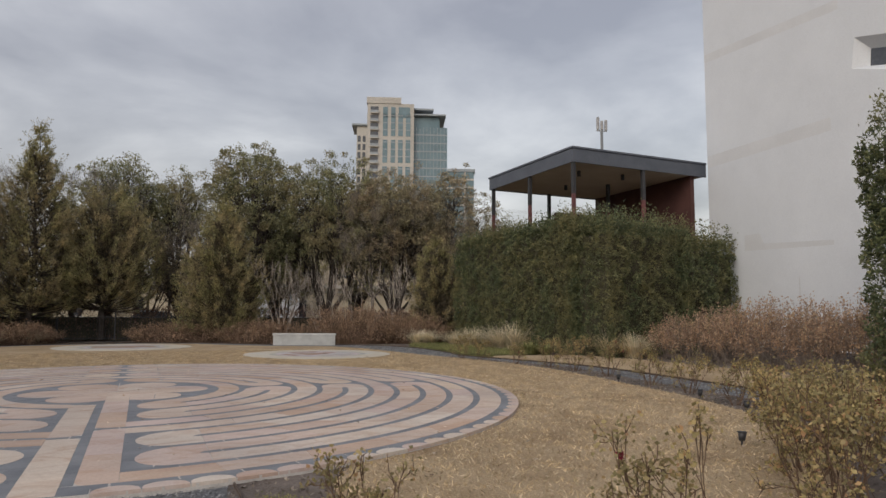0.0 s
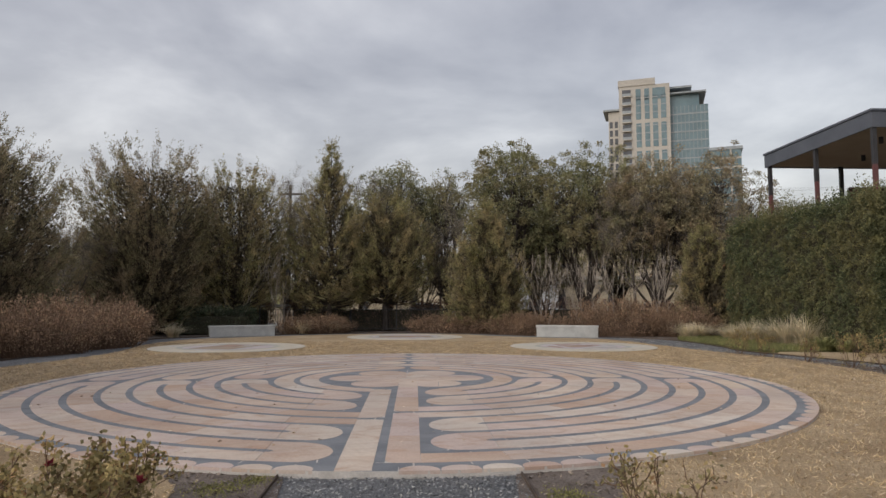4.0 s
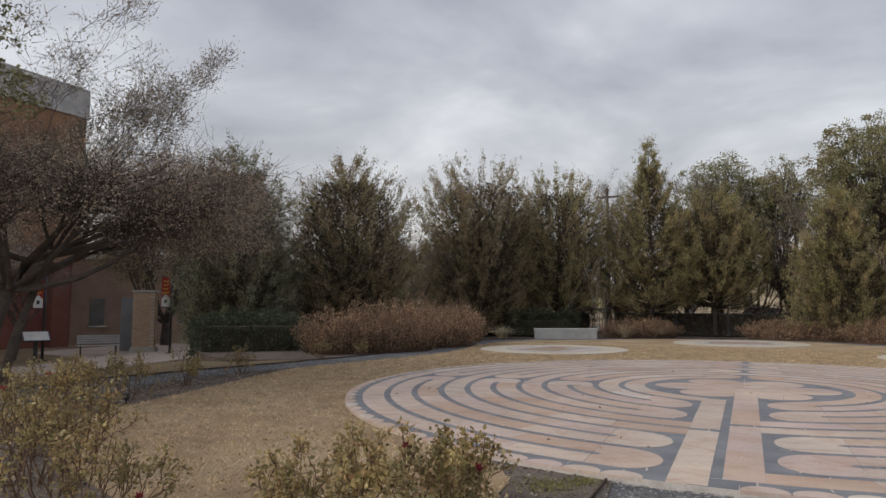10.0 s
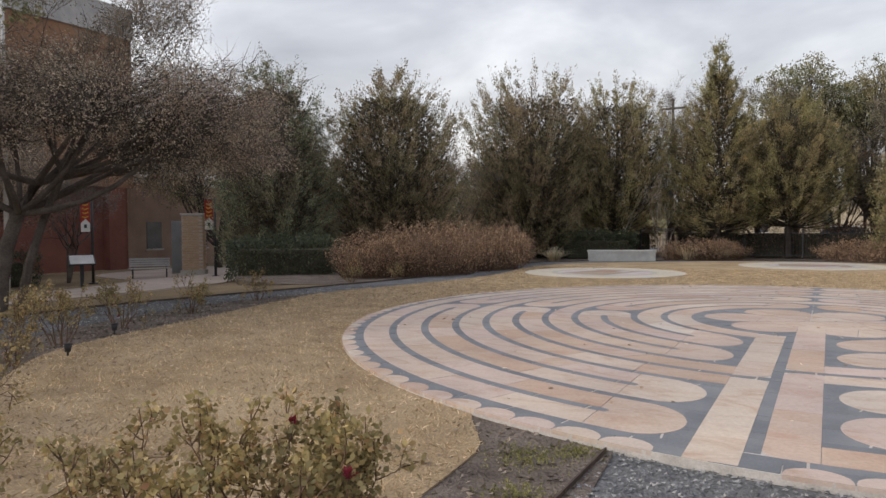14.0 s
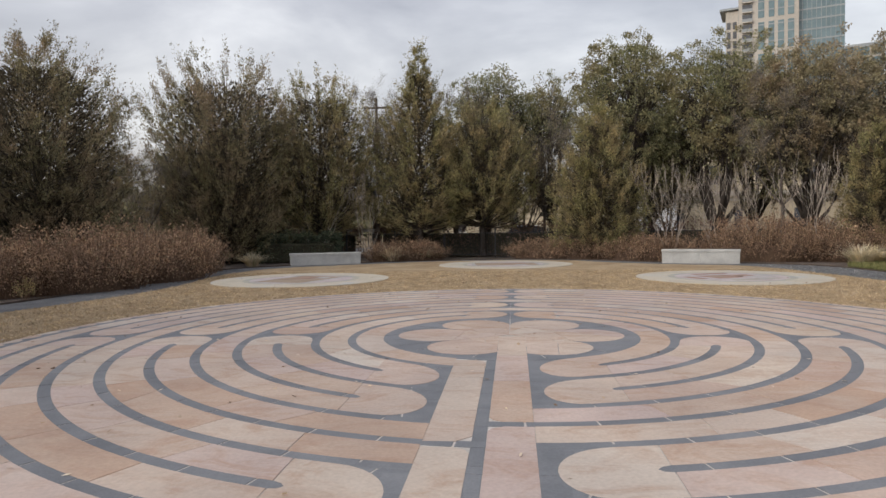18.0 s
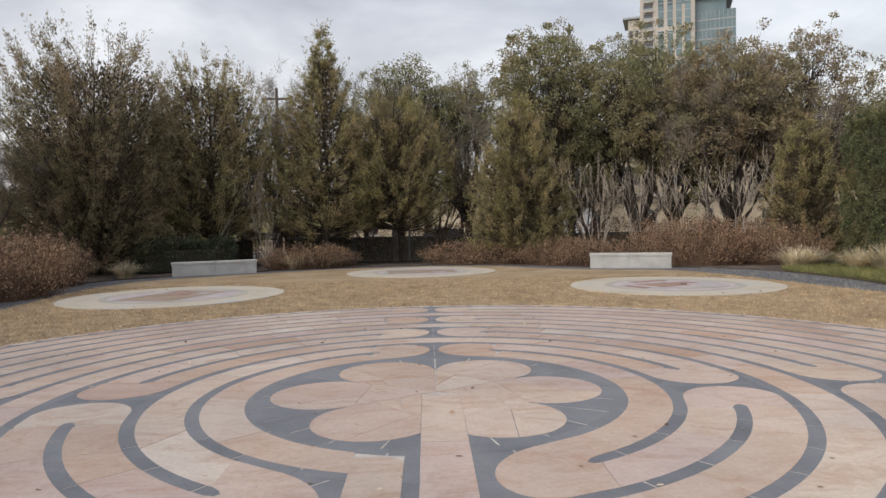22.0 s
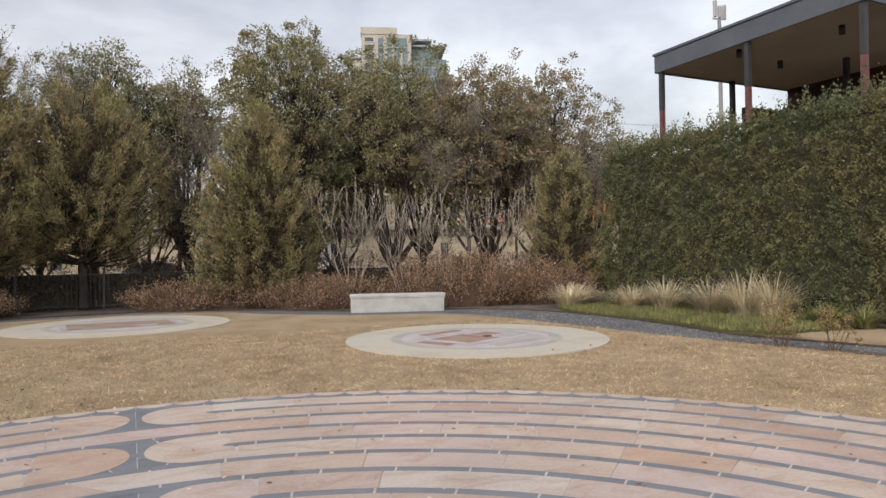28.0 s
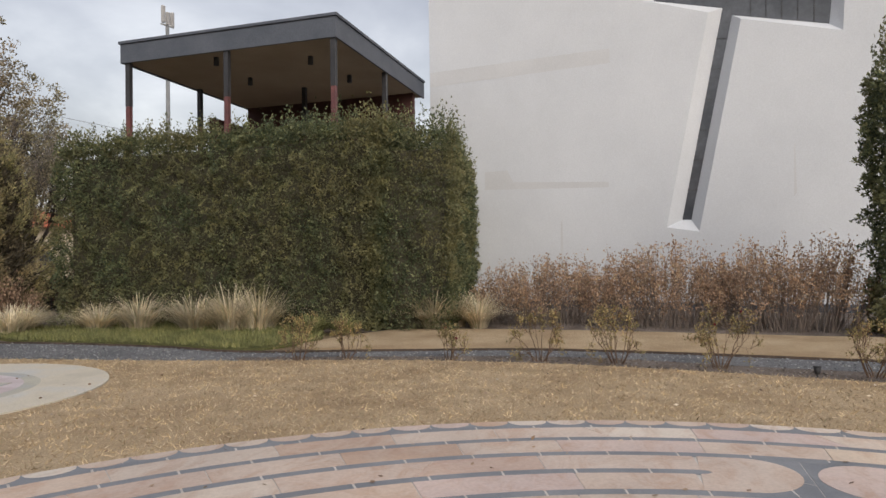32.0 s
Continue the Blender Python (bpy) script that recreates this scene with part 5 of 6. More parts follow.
cedar(-23.8, 16.0, 7.2, (2.0, 2.3, 2.3, 2.0, 1.5, 0.5), 510, M["cedar_olive"], CL % "dull olive", limbs=70)


def lobed_tree(name, x, y, h, r, hb, seed, leaf_mat, bark, label, leaves=20000, lobes=15, clumps=44, spread=0.30, lsize=(0.10, 0.042), tr=0.2, th=1.6, lean=(0, 0), group="", droop=0.0, twigs=0, stems=1, out=0.62):
    """A broad tree: trunk, limbs to uneven lobes of the crown, branchlets to leaf clumps on each lobe."""
    rng = np.random.default_rng(seed)
    t = thing(name, (x, y, float(fall(x, y)) - 0.02), label, "tree", group)
    C = np.array((lean[0], lean[1], (h + hb) / 2))
    S = np.array((r, r, (h - hb) / 2))
    thick, fine, cl, cn = [], [], [], []
    for s in range(stems):
        o = np.zeros(3) if stems == 1 else np.array((math.cos(s * 2.4), math.sin(s * 2.4), 0)) * 0.3
        p = np.array([o * f + np.array((lean[0] * 0.4 * f * f, lean[1] * 0.4 * f * f, th * f)) + rng.normal(size=3) * 0.03 * f for f in np.linspace(0, 1, 5)])
        thick.append((p, np.linspace(tr * 1.3, tr * 0.85, 5)))
    for k in range(lobes):
        zz = 1 - 1.55 * (k + 0.5) / lobes
        a = k * 2.39996 + rng.normal() * 0.25
        d = np.array((math.cos(a) * math.sqrt(1 - zz * zz), math.sin(a) * math.sqrt(1 - zz * zz), zz))
        c = C + d * S * out * rng.uniform(0.68, 1.16)
        L = S * (1 - out) * rng.uniform(0.85, 1.2) + np.array((0.1, 0.1, 0.1))
        b = thick[k % stems][0][-1 if k % 2 else 3]
        q = np.linspace(0, 1, 7)[:, None]
        mid = b + (c - b) * np.array((0.62, 0.62, 0.3)) + rng.normal(size=3) * 0.3
        thick.append(((1 - q) ** 2 * b + 2 * q * (1 - q) * mid + q * q * c, np.linspace(tr * 0.5, 0.028, 7)))
        for j in range(clumps):
            u = unit(rng.normal(size=3) + d * 0.6)
            e = c + u * L * rng.uniform(0.5, 1.28)
            w = b + (c - b) * rng.uniform(0.6, 1.0)
            m1 = (w + e) / 2 + rng.normal(size=3) * 0.12
            fine.append(([w, m1, e], [0.02, 0.012, 0.004]))
            cl.append(e); cn.append(u)
    cl, cn = np.array(cl), np.array(cn)
    part("trunk", tube_mesh("trunk", thick, M["bark"] if bark == M["twig"] else bark, 7), t)
    tagged(part("branchlet_mass", tube_mesh("branchlet_mass", fine, bark, 3), t), kind="stuff")
    i = rng.integers(0, len(cl), leaves)
    size = rng.uniform(0.6, 1.35, len(cl))[i][:, None]
    off = unit(rng.normal(size=(leaves, 3))) * rng.random((leaves, 1)) ** 0.45 * np.array((1, 1, 0.8)) * spread * 1.3 * size
    p = cl[i] + off + cn[i] * spread * 0.4
    p[:, 2] -= droop * rng.random(leaves) ** 1.5
    part("crown", leaf_mesh("crown", p, cn[i] * 0.7 + off * 2.2 + rng.normal(size=(leaves, 3)) * 0.8 + np.array((0, 0, 0.25 - droop)), lsize[0], lsize[1], leaf_mat, rng), t)
    if twigs:
        i = rng.integers(0, len(cl), twigs)
        off = rng.normal(size=(twigs, 3)) * spread * 0.8
        part_d = cn[i] * 0.8 + rng.normal(size=(twigs, 3)) * 0.55 - np.array((0, 0, droop * 0.9))
        tagged(part("twig_mass", leaf_mesh("twig_mass", cl[i] + off, part_d, 0.55, 0.006, bark, rng), t), kind="stuff")
    return t


def twiggy_tree(name, x, y, h, r, seed, label, tr=0.12, leaves=3000, twigs=9000, th=0.26, up=0.55, group="", depth=4, stems=1, lean=(0.0, 0.0), loose=0.16, twig=(0.42, 0.006)):
    """A half-bare tree: forking limbs that end in fine twigs, with a few small leaves."""
    rng = np.random.default_rng(seed)
    t = thing(name, (x, y, float(fall(x, y)) - 0.02), label, "tree", group)
    lines, tips = [], []
    for s in range(stems):
        b = np.array([(0.1 * s * f, 0.12 * s * f, h * th * f) for f in np.linspace(0, 1, 4)])
        lines.append((b, np.linspace(tr * 1.25, tr * 0.85, 4)))
        for i in range(4):
            a = i * 1.571 + s + rng.normal() * 0.25
            grow(rng, b[-1], (math.cos(a), math.sin(a), up + rng.uniform(0.1, 0.9)), h * 0.3, tr * 0.55, depth - 1, lines, tips, bend=0.3, kids=(3, 3), ratio=0.68, spread=0.5, lift=0.14, keep=0.6)
    P = np.array([tp[0] for tp in tips])
    k = np.array((r / np.percentile(np.hypot(P[:, 0], P[:, 1]), 90),) * 2 + (h / np.percentile(P[:, 2], 96),))

    def placed(p):
        p = np.array(p) * k
        f = (np.maximum(p[:, 2:3], 0) / h) ** 1.4
        return p + np.hstack([f * lean[0], f * lean[1], f * 0])
    part("trunk", tube_mesh("trunk", [(placed(p), q) for p, q in lines if q[0] > 0.02], M["bark"], 6), t)
    tagged(part("branchlet_mass", tube_mesh("branchlet_mass", [(placed(p), q) for p, q in lines if q[0] <= 0.02], M["bark"], 3), t), kind="stuff")
    P = placed(P)
    Q = placed([tp[2] for tp in tips])
    D = np.array([tp[1] for tp in tips])
    for nm, n, size, mat in (("twig_mass", twigs, twig, M["twig"]), ("foliage", leaves, (0.055, 0.017), M["thin_leaf"])):
        if n:
            i = rng.integers(0, len(P), n)
            f = rng.random((n, 1))
            tagged(part(nm, leaf_mesh(nm, Q[i] * (1 - f) + P[i] * f + rng.normal(size=(n, 3)) * (0.03 if nm == "twig_mass" else loose), D[i] + rng.normal(size=(n, 3)) * 0.6, size[0], size[1], mat, rng), t), kind="stuff")
    return t


OK_ = "broad live oak with dark limbs and grey-green leaves"
G_ = "live oaks beyond the fence"
for i, (x, y, h, r, hb, nl) in enumerate(((5.9, 25.0, 11.0, 2.7, 3.0, 38000), (9.6, 24.4, 10.3, 3.1, 1.6, 44000), (13.4, 22.8, 9.7, 3.4, 1.2, 46000), (-1.4, 28.2, 10.1, 2.5, 3.6, 20000), (2.2, 28.4, 9.6, 2.3, 3.4, 18000), (12.5, 28.0, 9.8, 3.4, 3.2, 18000),
                                          (17.0, 23.6, 9.8, 3.1, 1.2, 38000), (21.0, 26.0, 7.8, 3.2, 2.4, 15000), (26.5, 24.0, 7.2, 3.2, 2.2, 12000), (7.6, 29.5, 8.6, 3.0, 3.0, 14000))):
    lobed_tree("oak_tree", x, y, h, r, hb, 600 + i, M["oak_leaf" if i not in (2, 6) else "oak_brown"], M["bark_dark"], OK_ if i not in (2, 6) else "broad oak with dull brownish green leaves and dark limbs", nl, group=G_, lean=((0.3, 0) if i % 2 else (-0.4, 0.2)), th=1.3 if i in (1, 2, 6) else 1.9, tr=0.19, spread=0.24)
for i, (x, y, h, r, lf) in enumerate(((-7.0, 25.0, 8.2, 1.9, 6000), (-17.5, 25.0, 6.0, 2.6, 5000), (-19.0, 17.2, 5.0, 2.2, 4000), (-11.2, 25.5, 7.2, 2.3, 6000), (1.6, 25.4, 7.0, 2.2, 6000), (-5.8, 27.5, 8.4, 2.2, 7000), (-25.5, 20.0, 6.5, 3.0, 4000), (-15.0, 17.0, 4.8, 1.9, 4000),
                                      (11.2, 20.6, 7.4, 2.4, 6000), (15.8, 20.3, 6.6, 2.2, 5000), (-2.9, 25.8, 8.6, 2.0, 7000), (-21.5, 21.0, 5.4, 2.6, 4000), (19.0, 30.0, 7.5, 2.6, 4000))):
    twiggy_tree("small_tree", x, y, h, r, 640 + i, "thin half-bare tree with grey-brown twigs behind the cedars", 0.08, lf, 3500, group="thin trees", stems=1)
for i, (x, y, h, r) in enumerate(((-6.4, 24.7, 7.6, 1.9), (-11.0, 24.2, 5.6, 2.2), (-15.2, 20.6, 5.0, 2.0), (0.6, 26.2, 5.2, 2.4), (-3.0, 26.6, 5.4, 2.4), (8.0, 27.2, 5.0, 2.4))):
    lobed_tree("small_tree", x, y, h, r, 0.9, 680 + i, M["thin_leaf" if i % 2 == 0 else "oak_brown"], M["twig"], "thin dusty leaved tree filling the row behind", 8000, lobes=10, clumps=24, spread=0.26, lsize=(0.09, 0.03), tr=0.08, th=1.0, group="thin trees", twigs=3000)
# trees by the west walk
lobed_tree("elm_tree", -13.8, -4.0, 5.1, 4.7, 2.4, 660, M["elm_leaf"], M["bark"], "spreading elm with a low dense crown of grey-green leaves", 84000, lobes=15, clumps=80, spread=0.29, lsize=(0.046, 0.0165), tr=0.135, th=2.5, lean=(0.8, 1.4), droop=0.3, twigs=16000, out=0.70)
twiggy_tree("elm_tree", -13.8, -3.6, 7.7, 3.0, 666, "half-bare elm with an airy leaning crown of fine twigs", 0.085, 11000, 3000, th=0.4, up=0.6, depth=6, lean=(1.7, 2.9), loose=0.12, twig=(0.32, 0.008))
lobed_tree("elm_tree", -21.6, -1.4, 5.6, 3.2, 2.4, 661, M["elm_leaf"], M["twig"], "small elm with fine twigs and dull leaves by the walk", 26000, lobes=11, clumps=30, lsize=(0.075, 0.022), tr=0.14, th=1.9, droop=0.4, twigs=9000)
lobed_tree("oak_tree", -15.2, -8.0, 8.8, 5.0, 2.8, 662, M["oak_leaf"], M["bark_dark"], "large oak overhanging the concrete walk", 42000, lobes=14, clumps=36, tr=0.25, th=2.6, spread=0.3)
twiggy_tree("small_tree", -27.2, 5.2, 4.8, 2.0, 663, "small bare reddish-twigged tree near the park bench", 0.07, 800, 5000, stems=3)
lobed_tree("oak_tree", -30.0, 15.5, 7.5, 4.0, 2.4, 664, M["oak_leaf"], M["bark_dark"], OK_, 16000)
lobed_tree("plum_tree", -26.0, 0.2, 5.6, 3.4, 1.8, 665, M["plum_leaf"], M["bark_dark"], "dull dark red leaved plum tree before the brick building", 22000, lobes=12, clumps=30, tr=0.14, lsize=(0.09, 0.035))
lobed_tree("plum_tree", -29.0, -6.5, 5.2, 3.2, 1.6, 667, M["plum_leaf"], M["bark_dark"], "dull dark red leaved plum tree before the brick building", 16000, lobes=11, clumps=28, tr=0.14, lsize=(0.1, 0.04))


def myrtle(x, y, h, r, seed):
    rng = np.random.default_rng(seed)
    t = thing("crape_myrtle", (x, y, 0.0), "bare crape myrtle with many pale smooth stems", "tree", "bare crape myrtles")
    lines, tips = [], []
    for i in range(7):
        a = i * 6.283 / 7 + rng.normal() * 0.35
        k = rng.uniform(0.18, 0.62)
        d = np.array((math.cos(a) * k, math.sin(a) * k, 1.0))
        grow(rng, (math.cos(a) * 0.08, math.sin(a) * 0.08, 0), d, h * 0.42, 0.027, 4, lines, tips, bend=0.2, kids=(2, 2), ratio=0.66, spread=0.34, lift=0.22, keep=0.7)
    k = h / max(tp[0][2] for tp in tips)
    w = r / np.percentile([np.hypot(tp[0][0], tp[0][1]) for tp in tips], 92)
    part("stem_framework", tube_mesh("stem_framework", [(np.array(p) * np.array((w, w, k)), np.maximum(np.array(rd) * 0.8, 0.006)) for p, rd in lines], M["bark_pale"], 4), t)


for i, (x, y, h, r) in enumerate(((6.4, 19.4, 4.2, 1.2), (9.6, 18.9, 4.1, 1.5), (11.6, 18.3, 4.2, 1.7), (-8.9, 21.0, 4.4, 1.7), (-6.6, 21.6, 4.0, 0.9), (8.4, 20.2, 4.0, 1.3), (-15.2, 17.5, 3.6, 1.3))):
    myrtle(x, y, h, r, 700 + i)


# ---- iron fence behind the garden ----
def iron_fence(x0, y0, x1, y1, h=1.25):
    L = math.hypot(x1 - x0, y1 - y0)
    t = thing("iron_fence", (x0, y0, float(fall(x0, y0))), "black iron picket fence along the street", "fence", "iron fence runs", rz=math.degrees(math.atan2(y1 - y0, x1 - x0)))
    for z in (0.15, h - 0.12):
        part("rail", box("rail", 0, -0.012, z - 0.015, L, 0.012, z + 0.015, M["steel_dark"]), t)
    pm = box("picket", -0.007, -0.007, 0.02, 0.007, 0.007, h, M["steel_dark"])
    for i in range(int(L / 0.13)):
        part("picket", pm, t, m=Matrix.Translation((0.06 + i * 0.13, 0, 0)))
    bm_ = box("fence_post", -0.03, -0.03, 0.0, 0.03, 0.03, h + 0.1, M["steel_dark"])
    for i in range(int(L / 2.4) + 1):
        part("fence_post", bm_, t, m=Matrix.Translation((i * 2.4, 0, 0)))


iron_fence(-8.0, 23.0, 1.5, 22.4)
iron_fence(1.6, 22.4, 11.0, 21.9)
iron_fence(11.2, 21.9, 18.5, 19.2)
iron_fence(-23.0, 15.0, -8.2, 23.0)


# ---- things by the west walk ----
def g_at(x, y):
    return float(fall(x, y))


pier = thing("brick_pier", (-25.85, 10.45, g_at(-25.85, 10.45)), "square tan brick gate pier with a pale stone cap", "brick pier", rz=41)
BW, BH = 0.23, 0.075
M["brick"] = surface("tan_brick", ((0.3, (0.42, 0.29, 0.185)), (0.7, (0.56, 0.41, 0.27))), 5, 60, 0.9, 0.3, 0.004, rand=(0.4, ((0.0, (0.40, 0.265, 0.165)), (1.0, (0.60, 0.45, 0.31)))))
part("mortar_core", box("mortar_core", -0.46, -0.46, 0.0, 0.46, 0.46, 2.82, M["grout"]), pier)
bk = [box("brick", -0.112, -0.02, 0.0, 0.112, 0.02, 0.066, M["brick"])]
for row in range(34):
    z = 0.05 + row * 0.081
    for side in range(4):
        for i in range(4):
            xx = -0.36 + i * 0.24 + (0.06 if row % 2 else -0.0)
            if abs(xx) < 0.40:
                ob = part("brick", bk[0], pier, m=pose(0, 0, 0, 0, 0, 90 * side) @ Matrix.Translation((xx, -0.468, z)))
part("cap", box("cap", -0.52, -0.52, 2.82, 0.52, 0.52, 2.93, M["concrete"], 0.015), pier, "pale stone cap")
part("base_course", box("base_course", -0.54, -0.54, 0.0, 0.54, 0.54, 0.28, M["concrete"], 0.02), pier)


def banner_pole(x, y, h, rz):
    t = thing("banner_pole", (x, y, g_at(x, y)), "dark steel pole with a red and yellow banner", "banner pole", "banner poles", rz=rz)
    part("base_plate", box("base_plate", -0.16, -0.16, 0.0, 0.16, 0.16, 0.05, M["steel_dark"], 0.01), t)
    part("pole", rod("pole", (0, 0, 0.05), (0, 0, h), 0.055, 0.045, M["steel_dark"], 12), t)
    part("arm", rod("arm", (0, 0, h - 0.03), (-0.42, 0, h - 0.03), 0.014, 0.014, M["steel_dark"], 6), t)
    part("arm", rod("arm", (0, 0, h - 1.32), (-0.42, 0, h - 1.32), 0.014, 0.014, M["steel_dark"], 6), t)
    red, _, _, b = start_material("red_banner_cloth", 0.8)
    b.inputs["Base Color"].default_value = (0.33, 0.045, 0.03, 1)
    yel, _, _, b = start_material("yellow_banner_print", 0.8)
    b.inputs["Base Color"].default_value = (0.62, 0.35, 0.05, 1)
    wht, _, _, b = start_material("white_banner_print", 0.8)
    b.inputs["Base Color"].default_value = (0.7, 0.7, 0.68, 1)
    cloth = part("banner", box("banner", -0.40, -0.008, h - 1.30, -0.06, 0.008, h - 0.05, red), t, "red banner")
    for k in range(4):
        z = h - 0.22 - k * 0.16
        part("print_bar", prism("print_bar", [(-0.34, z - 0.02), (-0.24, z - 0.06), (-0.12, z), (-0.12, z + 0.05), (-0.24, z - 0.005), (-0.34, z + 0.03)], -0.012, 0.012, yel), cloth)
    part("print_house", prism("print_house", [(-0.39, h - 1.29), (-0.07, h - 1.29), (-0.07, h - 0.95), (-0.23, h - 0.78), (-0.39, h - 0.95)], -0.013, 0.013, wht), cloth)
    part("print_bar", prism("print_bar", [(-0.28, h - 1.14), (-0.18, h - 1.14), (-0.18, h - 1.0), (-0.28, h - 1.0)], -0.016, 0.016, M["steel_dark"]), cloth)


banner_pole(-21.9, 8.3, 3.25, 52)
banner_pole(-25.0, 4.9, 3.35, 60)

sign = thing("sign_lectern", (-22.6, 3.0, g_at(-22.6, 3.0)), "low interpretive sign with a tilted white panel on a dark post", "sign", rz=65)
part("post", box("post", -0.06, -0.06, 0, 0.06, 0.06, 0.85, M["steel_dark"], 0.01), sign)
part("panel_frame", box("panel_frame", -0.42, -0.3, -0.02, 0.42, 0.3, 0.02, M["steel_dark"], 0.008), sign, m=pose(0, 0, 0.95, 32, 0, 0))
part("panel", box("panel", -0.38, -0.26, 0.021, 0.38, 0.26, 0.026, M["bench"]), sign, "white printed panel", pose(0, 0, 0.95, 32, 0, 0))

pb = thing("park_bench", (-26.2, 8.3, g_at(-26.2, 8.3)), "grey slatted park bench on the concrete walk", "bench", rz=53)
for i in range(4):
    part("seat_slat", box("seat_slat", -0.85, -0.22 + i * 0.12, 0.43, 0.85, -0.12 + i * 0.12, 0.46, M["disc_grey"], 0.006), pb)
for i in range(4):
    part("back_slat", box("back_slat", -0.85, 0.24, 0.52 + i * 0.1, 0.85, 0.265, 0.6 + i * 0.1, M["disc_grey"], 0.006), pb)
for x in (-0.7, 0.7):
    for y in (-0.2, 0.2):
        part("leg", box("leg", x - 0.03, y - 0.03, 0, x + 0.03, y + 0.03, 0.43, M["steel_dark"], 0.006), pb)
    part("back_support", box("back_support", x - 0.025, 0.266, 0.2, x + 0.025, 0.3, 0.92, M["steel_dark"], 0.006), pb)
lp = thing("lamp_post", (-19.5, -1.0, g_at(-19.5, -1.0)), "slim pale lamp post behind an elm", "lamp post")
part("pole", rod("pole", (0, 0, 0), (0.1, 0, 8.2), 0.07, 0.05, M["bench"], 10), lp)
part("arm", rod("arm", (0.1, 0, 8.1), (1.0, 0.4, 8.35), 0.03, 0.03, M["bench"], 8), lp)
part("lamp_head", box("lamp_head", 0.9, 0.25, 8.28, 1.5, 0.55, 8.38, M["bench"], 0.03), lp)

# ---- brick building to the west ----
bb = thing("brick_building", (-34.0, -22.0, -0.75), "large tan brick building with a grey parapet and dark recesses", "building")
M["brickface"] = surface("orange_tan_brickwork", ((0.3, (0.26, 0.145, 0.09)), (0.7, (0.34, 0.20, 0.125))), 0.8, 20, 0.9, 0.3, 0.01)
M["redbase"] = surface("dull_red_brickwork", ((0.3, (0.16, 0.062, 0.05)), (0.7, (0.235, 0.10, 0.075))), 0.8, 20, 0.9, 0.3, 0.01)
part("upper_wall", box("upper_wall", -14, 0, 4.6, 0, 35.0, 12.9, M["brickface"]), bb)
part("base_wall", box("base_wall", -14, 0, 0, -0.6, 35.0, 4.6, M["redbase"]), bb, "recessed dull red ground floor")
part("parapet", box("parapet", -14.1, -0.1, 12.9, 0.12, 35.1, 14.6, M["disc_grey"], 0.03), bb, "grey parapet band")
for y in (1.0, 9.5, 18.0, 26.5, 34.0):
    part("pillar", box("pillar", -0.6, y - 0.5, 0, -0.02, y + 0.5, 4.59, M["redbase"]), bb)
for y in (5.0, 13.5, 22.0):
    wv_ = part("window", box("window", -0.66, y - 2.6, 0.2, -0.56, y + 2.6, 3.6, M["glass"]), bb, "dark recessed glazing")
    for k in range(5):
        part("mullion", box("mullion", -0.57, y - 2.6 + k * 1.3 - 0.04, 0.2, -0.52, y - 2.6 + k * 1.3 + 0.04, 3.6, M["steel_dark"]), wv_)
wing = thing("brick_wing", (-35.0, 13.2, -0.75), "low pinkish brick wing with narrow windows behind the gate pier", "building")
M["pinkbrick"] = surface("dusty_pink_brickwork", ((0.3, (0.25, 0.165, 0.125)), (0.7, (0.34, 0.235, 0.18))), 0.8, 20, 0.9, 0.3, 0.01)
part("wall", box("wall", -9, 0, 0, 0, 22, 5.0, M["pinkbrick"]), wing)
part("parapet", box("parapet", -9.1, -0.1, 5.0, 0.12, 22.1, 5.4, M["concrete"], 0.03), wing, "pale parapet")
for y in (1.8, 5.2, 8.6, 12.0, 15.4):
    w_ = part("window", box("window", -0.02, y - 0.5, 1.1, 0.03, y + 0.5, 2.7, M["glass"]), wing)
    part("sill", box("sill", -0.02, y - 0.6, 1.0, 0.1, y + 0.6, 1.099, M["concrete"]), w_)
for i, (x, y) in enumerate(((-24.5, -5.0), (-27.8, 2.0), (-24.0, -9.0))):
    leafy_box("hedge", (x, y, g_at(x, y)), (1.4, 4.0, 1.3), 30 + i, "dark green hedge along the brick building", "hedge", M["hedge_dark"], M["core"], (0.09, 0.035), 5000, rz=-15, group="building hedges")

# ---- beyond the fence: street, low house, parked cars ----
tagged(part("road", slab("road", [(-80, 36), (80, 27), (80, 34), (-80, 43)], -0.2, -0.02, M["gravel"])), "asphalt street beyond the fence", "road", kind="structure")
M["house"] = surface("pale_stucco_house_wall", ((0.3, (0.44, 0.38, 0.28)), (0.7, (0.55, 0.48, 0.36))), 0.5, 20, 0.9, 0.2, 0.01)
M["rooftile"] = surface("red_clay_roof", ((0.3, (0.30, 0.085, 0.045)), (0.7, (0.42, 0.14, 0.07))), 1.0, 20, 0.9, 0.3, 0.02)
hs = thing("low_house", (-6.0, 46.0, 0.0), "long low pale stucco building across the street", "building", rz=-3)
part("wall", box("wall", 0, 0, 0, 44, 9, 3.5, M["house"]), hs)
part("roof", box("roof", -0.6, -0.6, 3.5, 44.6, 9.6, 3.8, M["concrete"], 0.05), hs)
part("cornice", box("cornice", -0.2, -0.2, 3.1, 44.2, -0.001, 3.3, M["concrete"]), hs)
for i in range(10):
    w_ = part("window", box("window", 1.5 + i * 4.3, -0.03, 1.0, 2.1 + i * 4.3, 0.02, 2.5, M["glass"]), hs)
    part("sill", box("sill", 1.4 + i * 4.3, -0.1, 0.9, 2.2 + i * 4.3, -0.031, 1.0, M["concrete"]), w_)
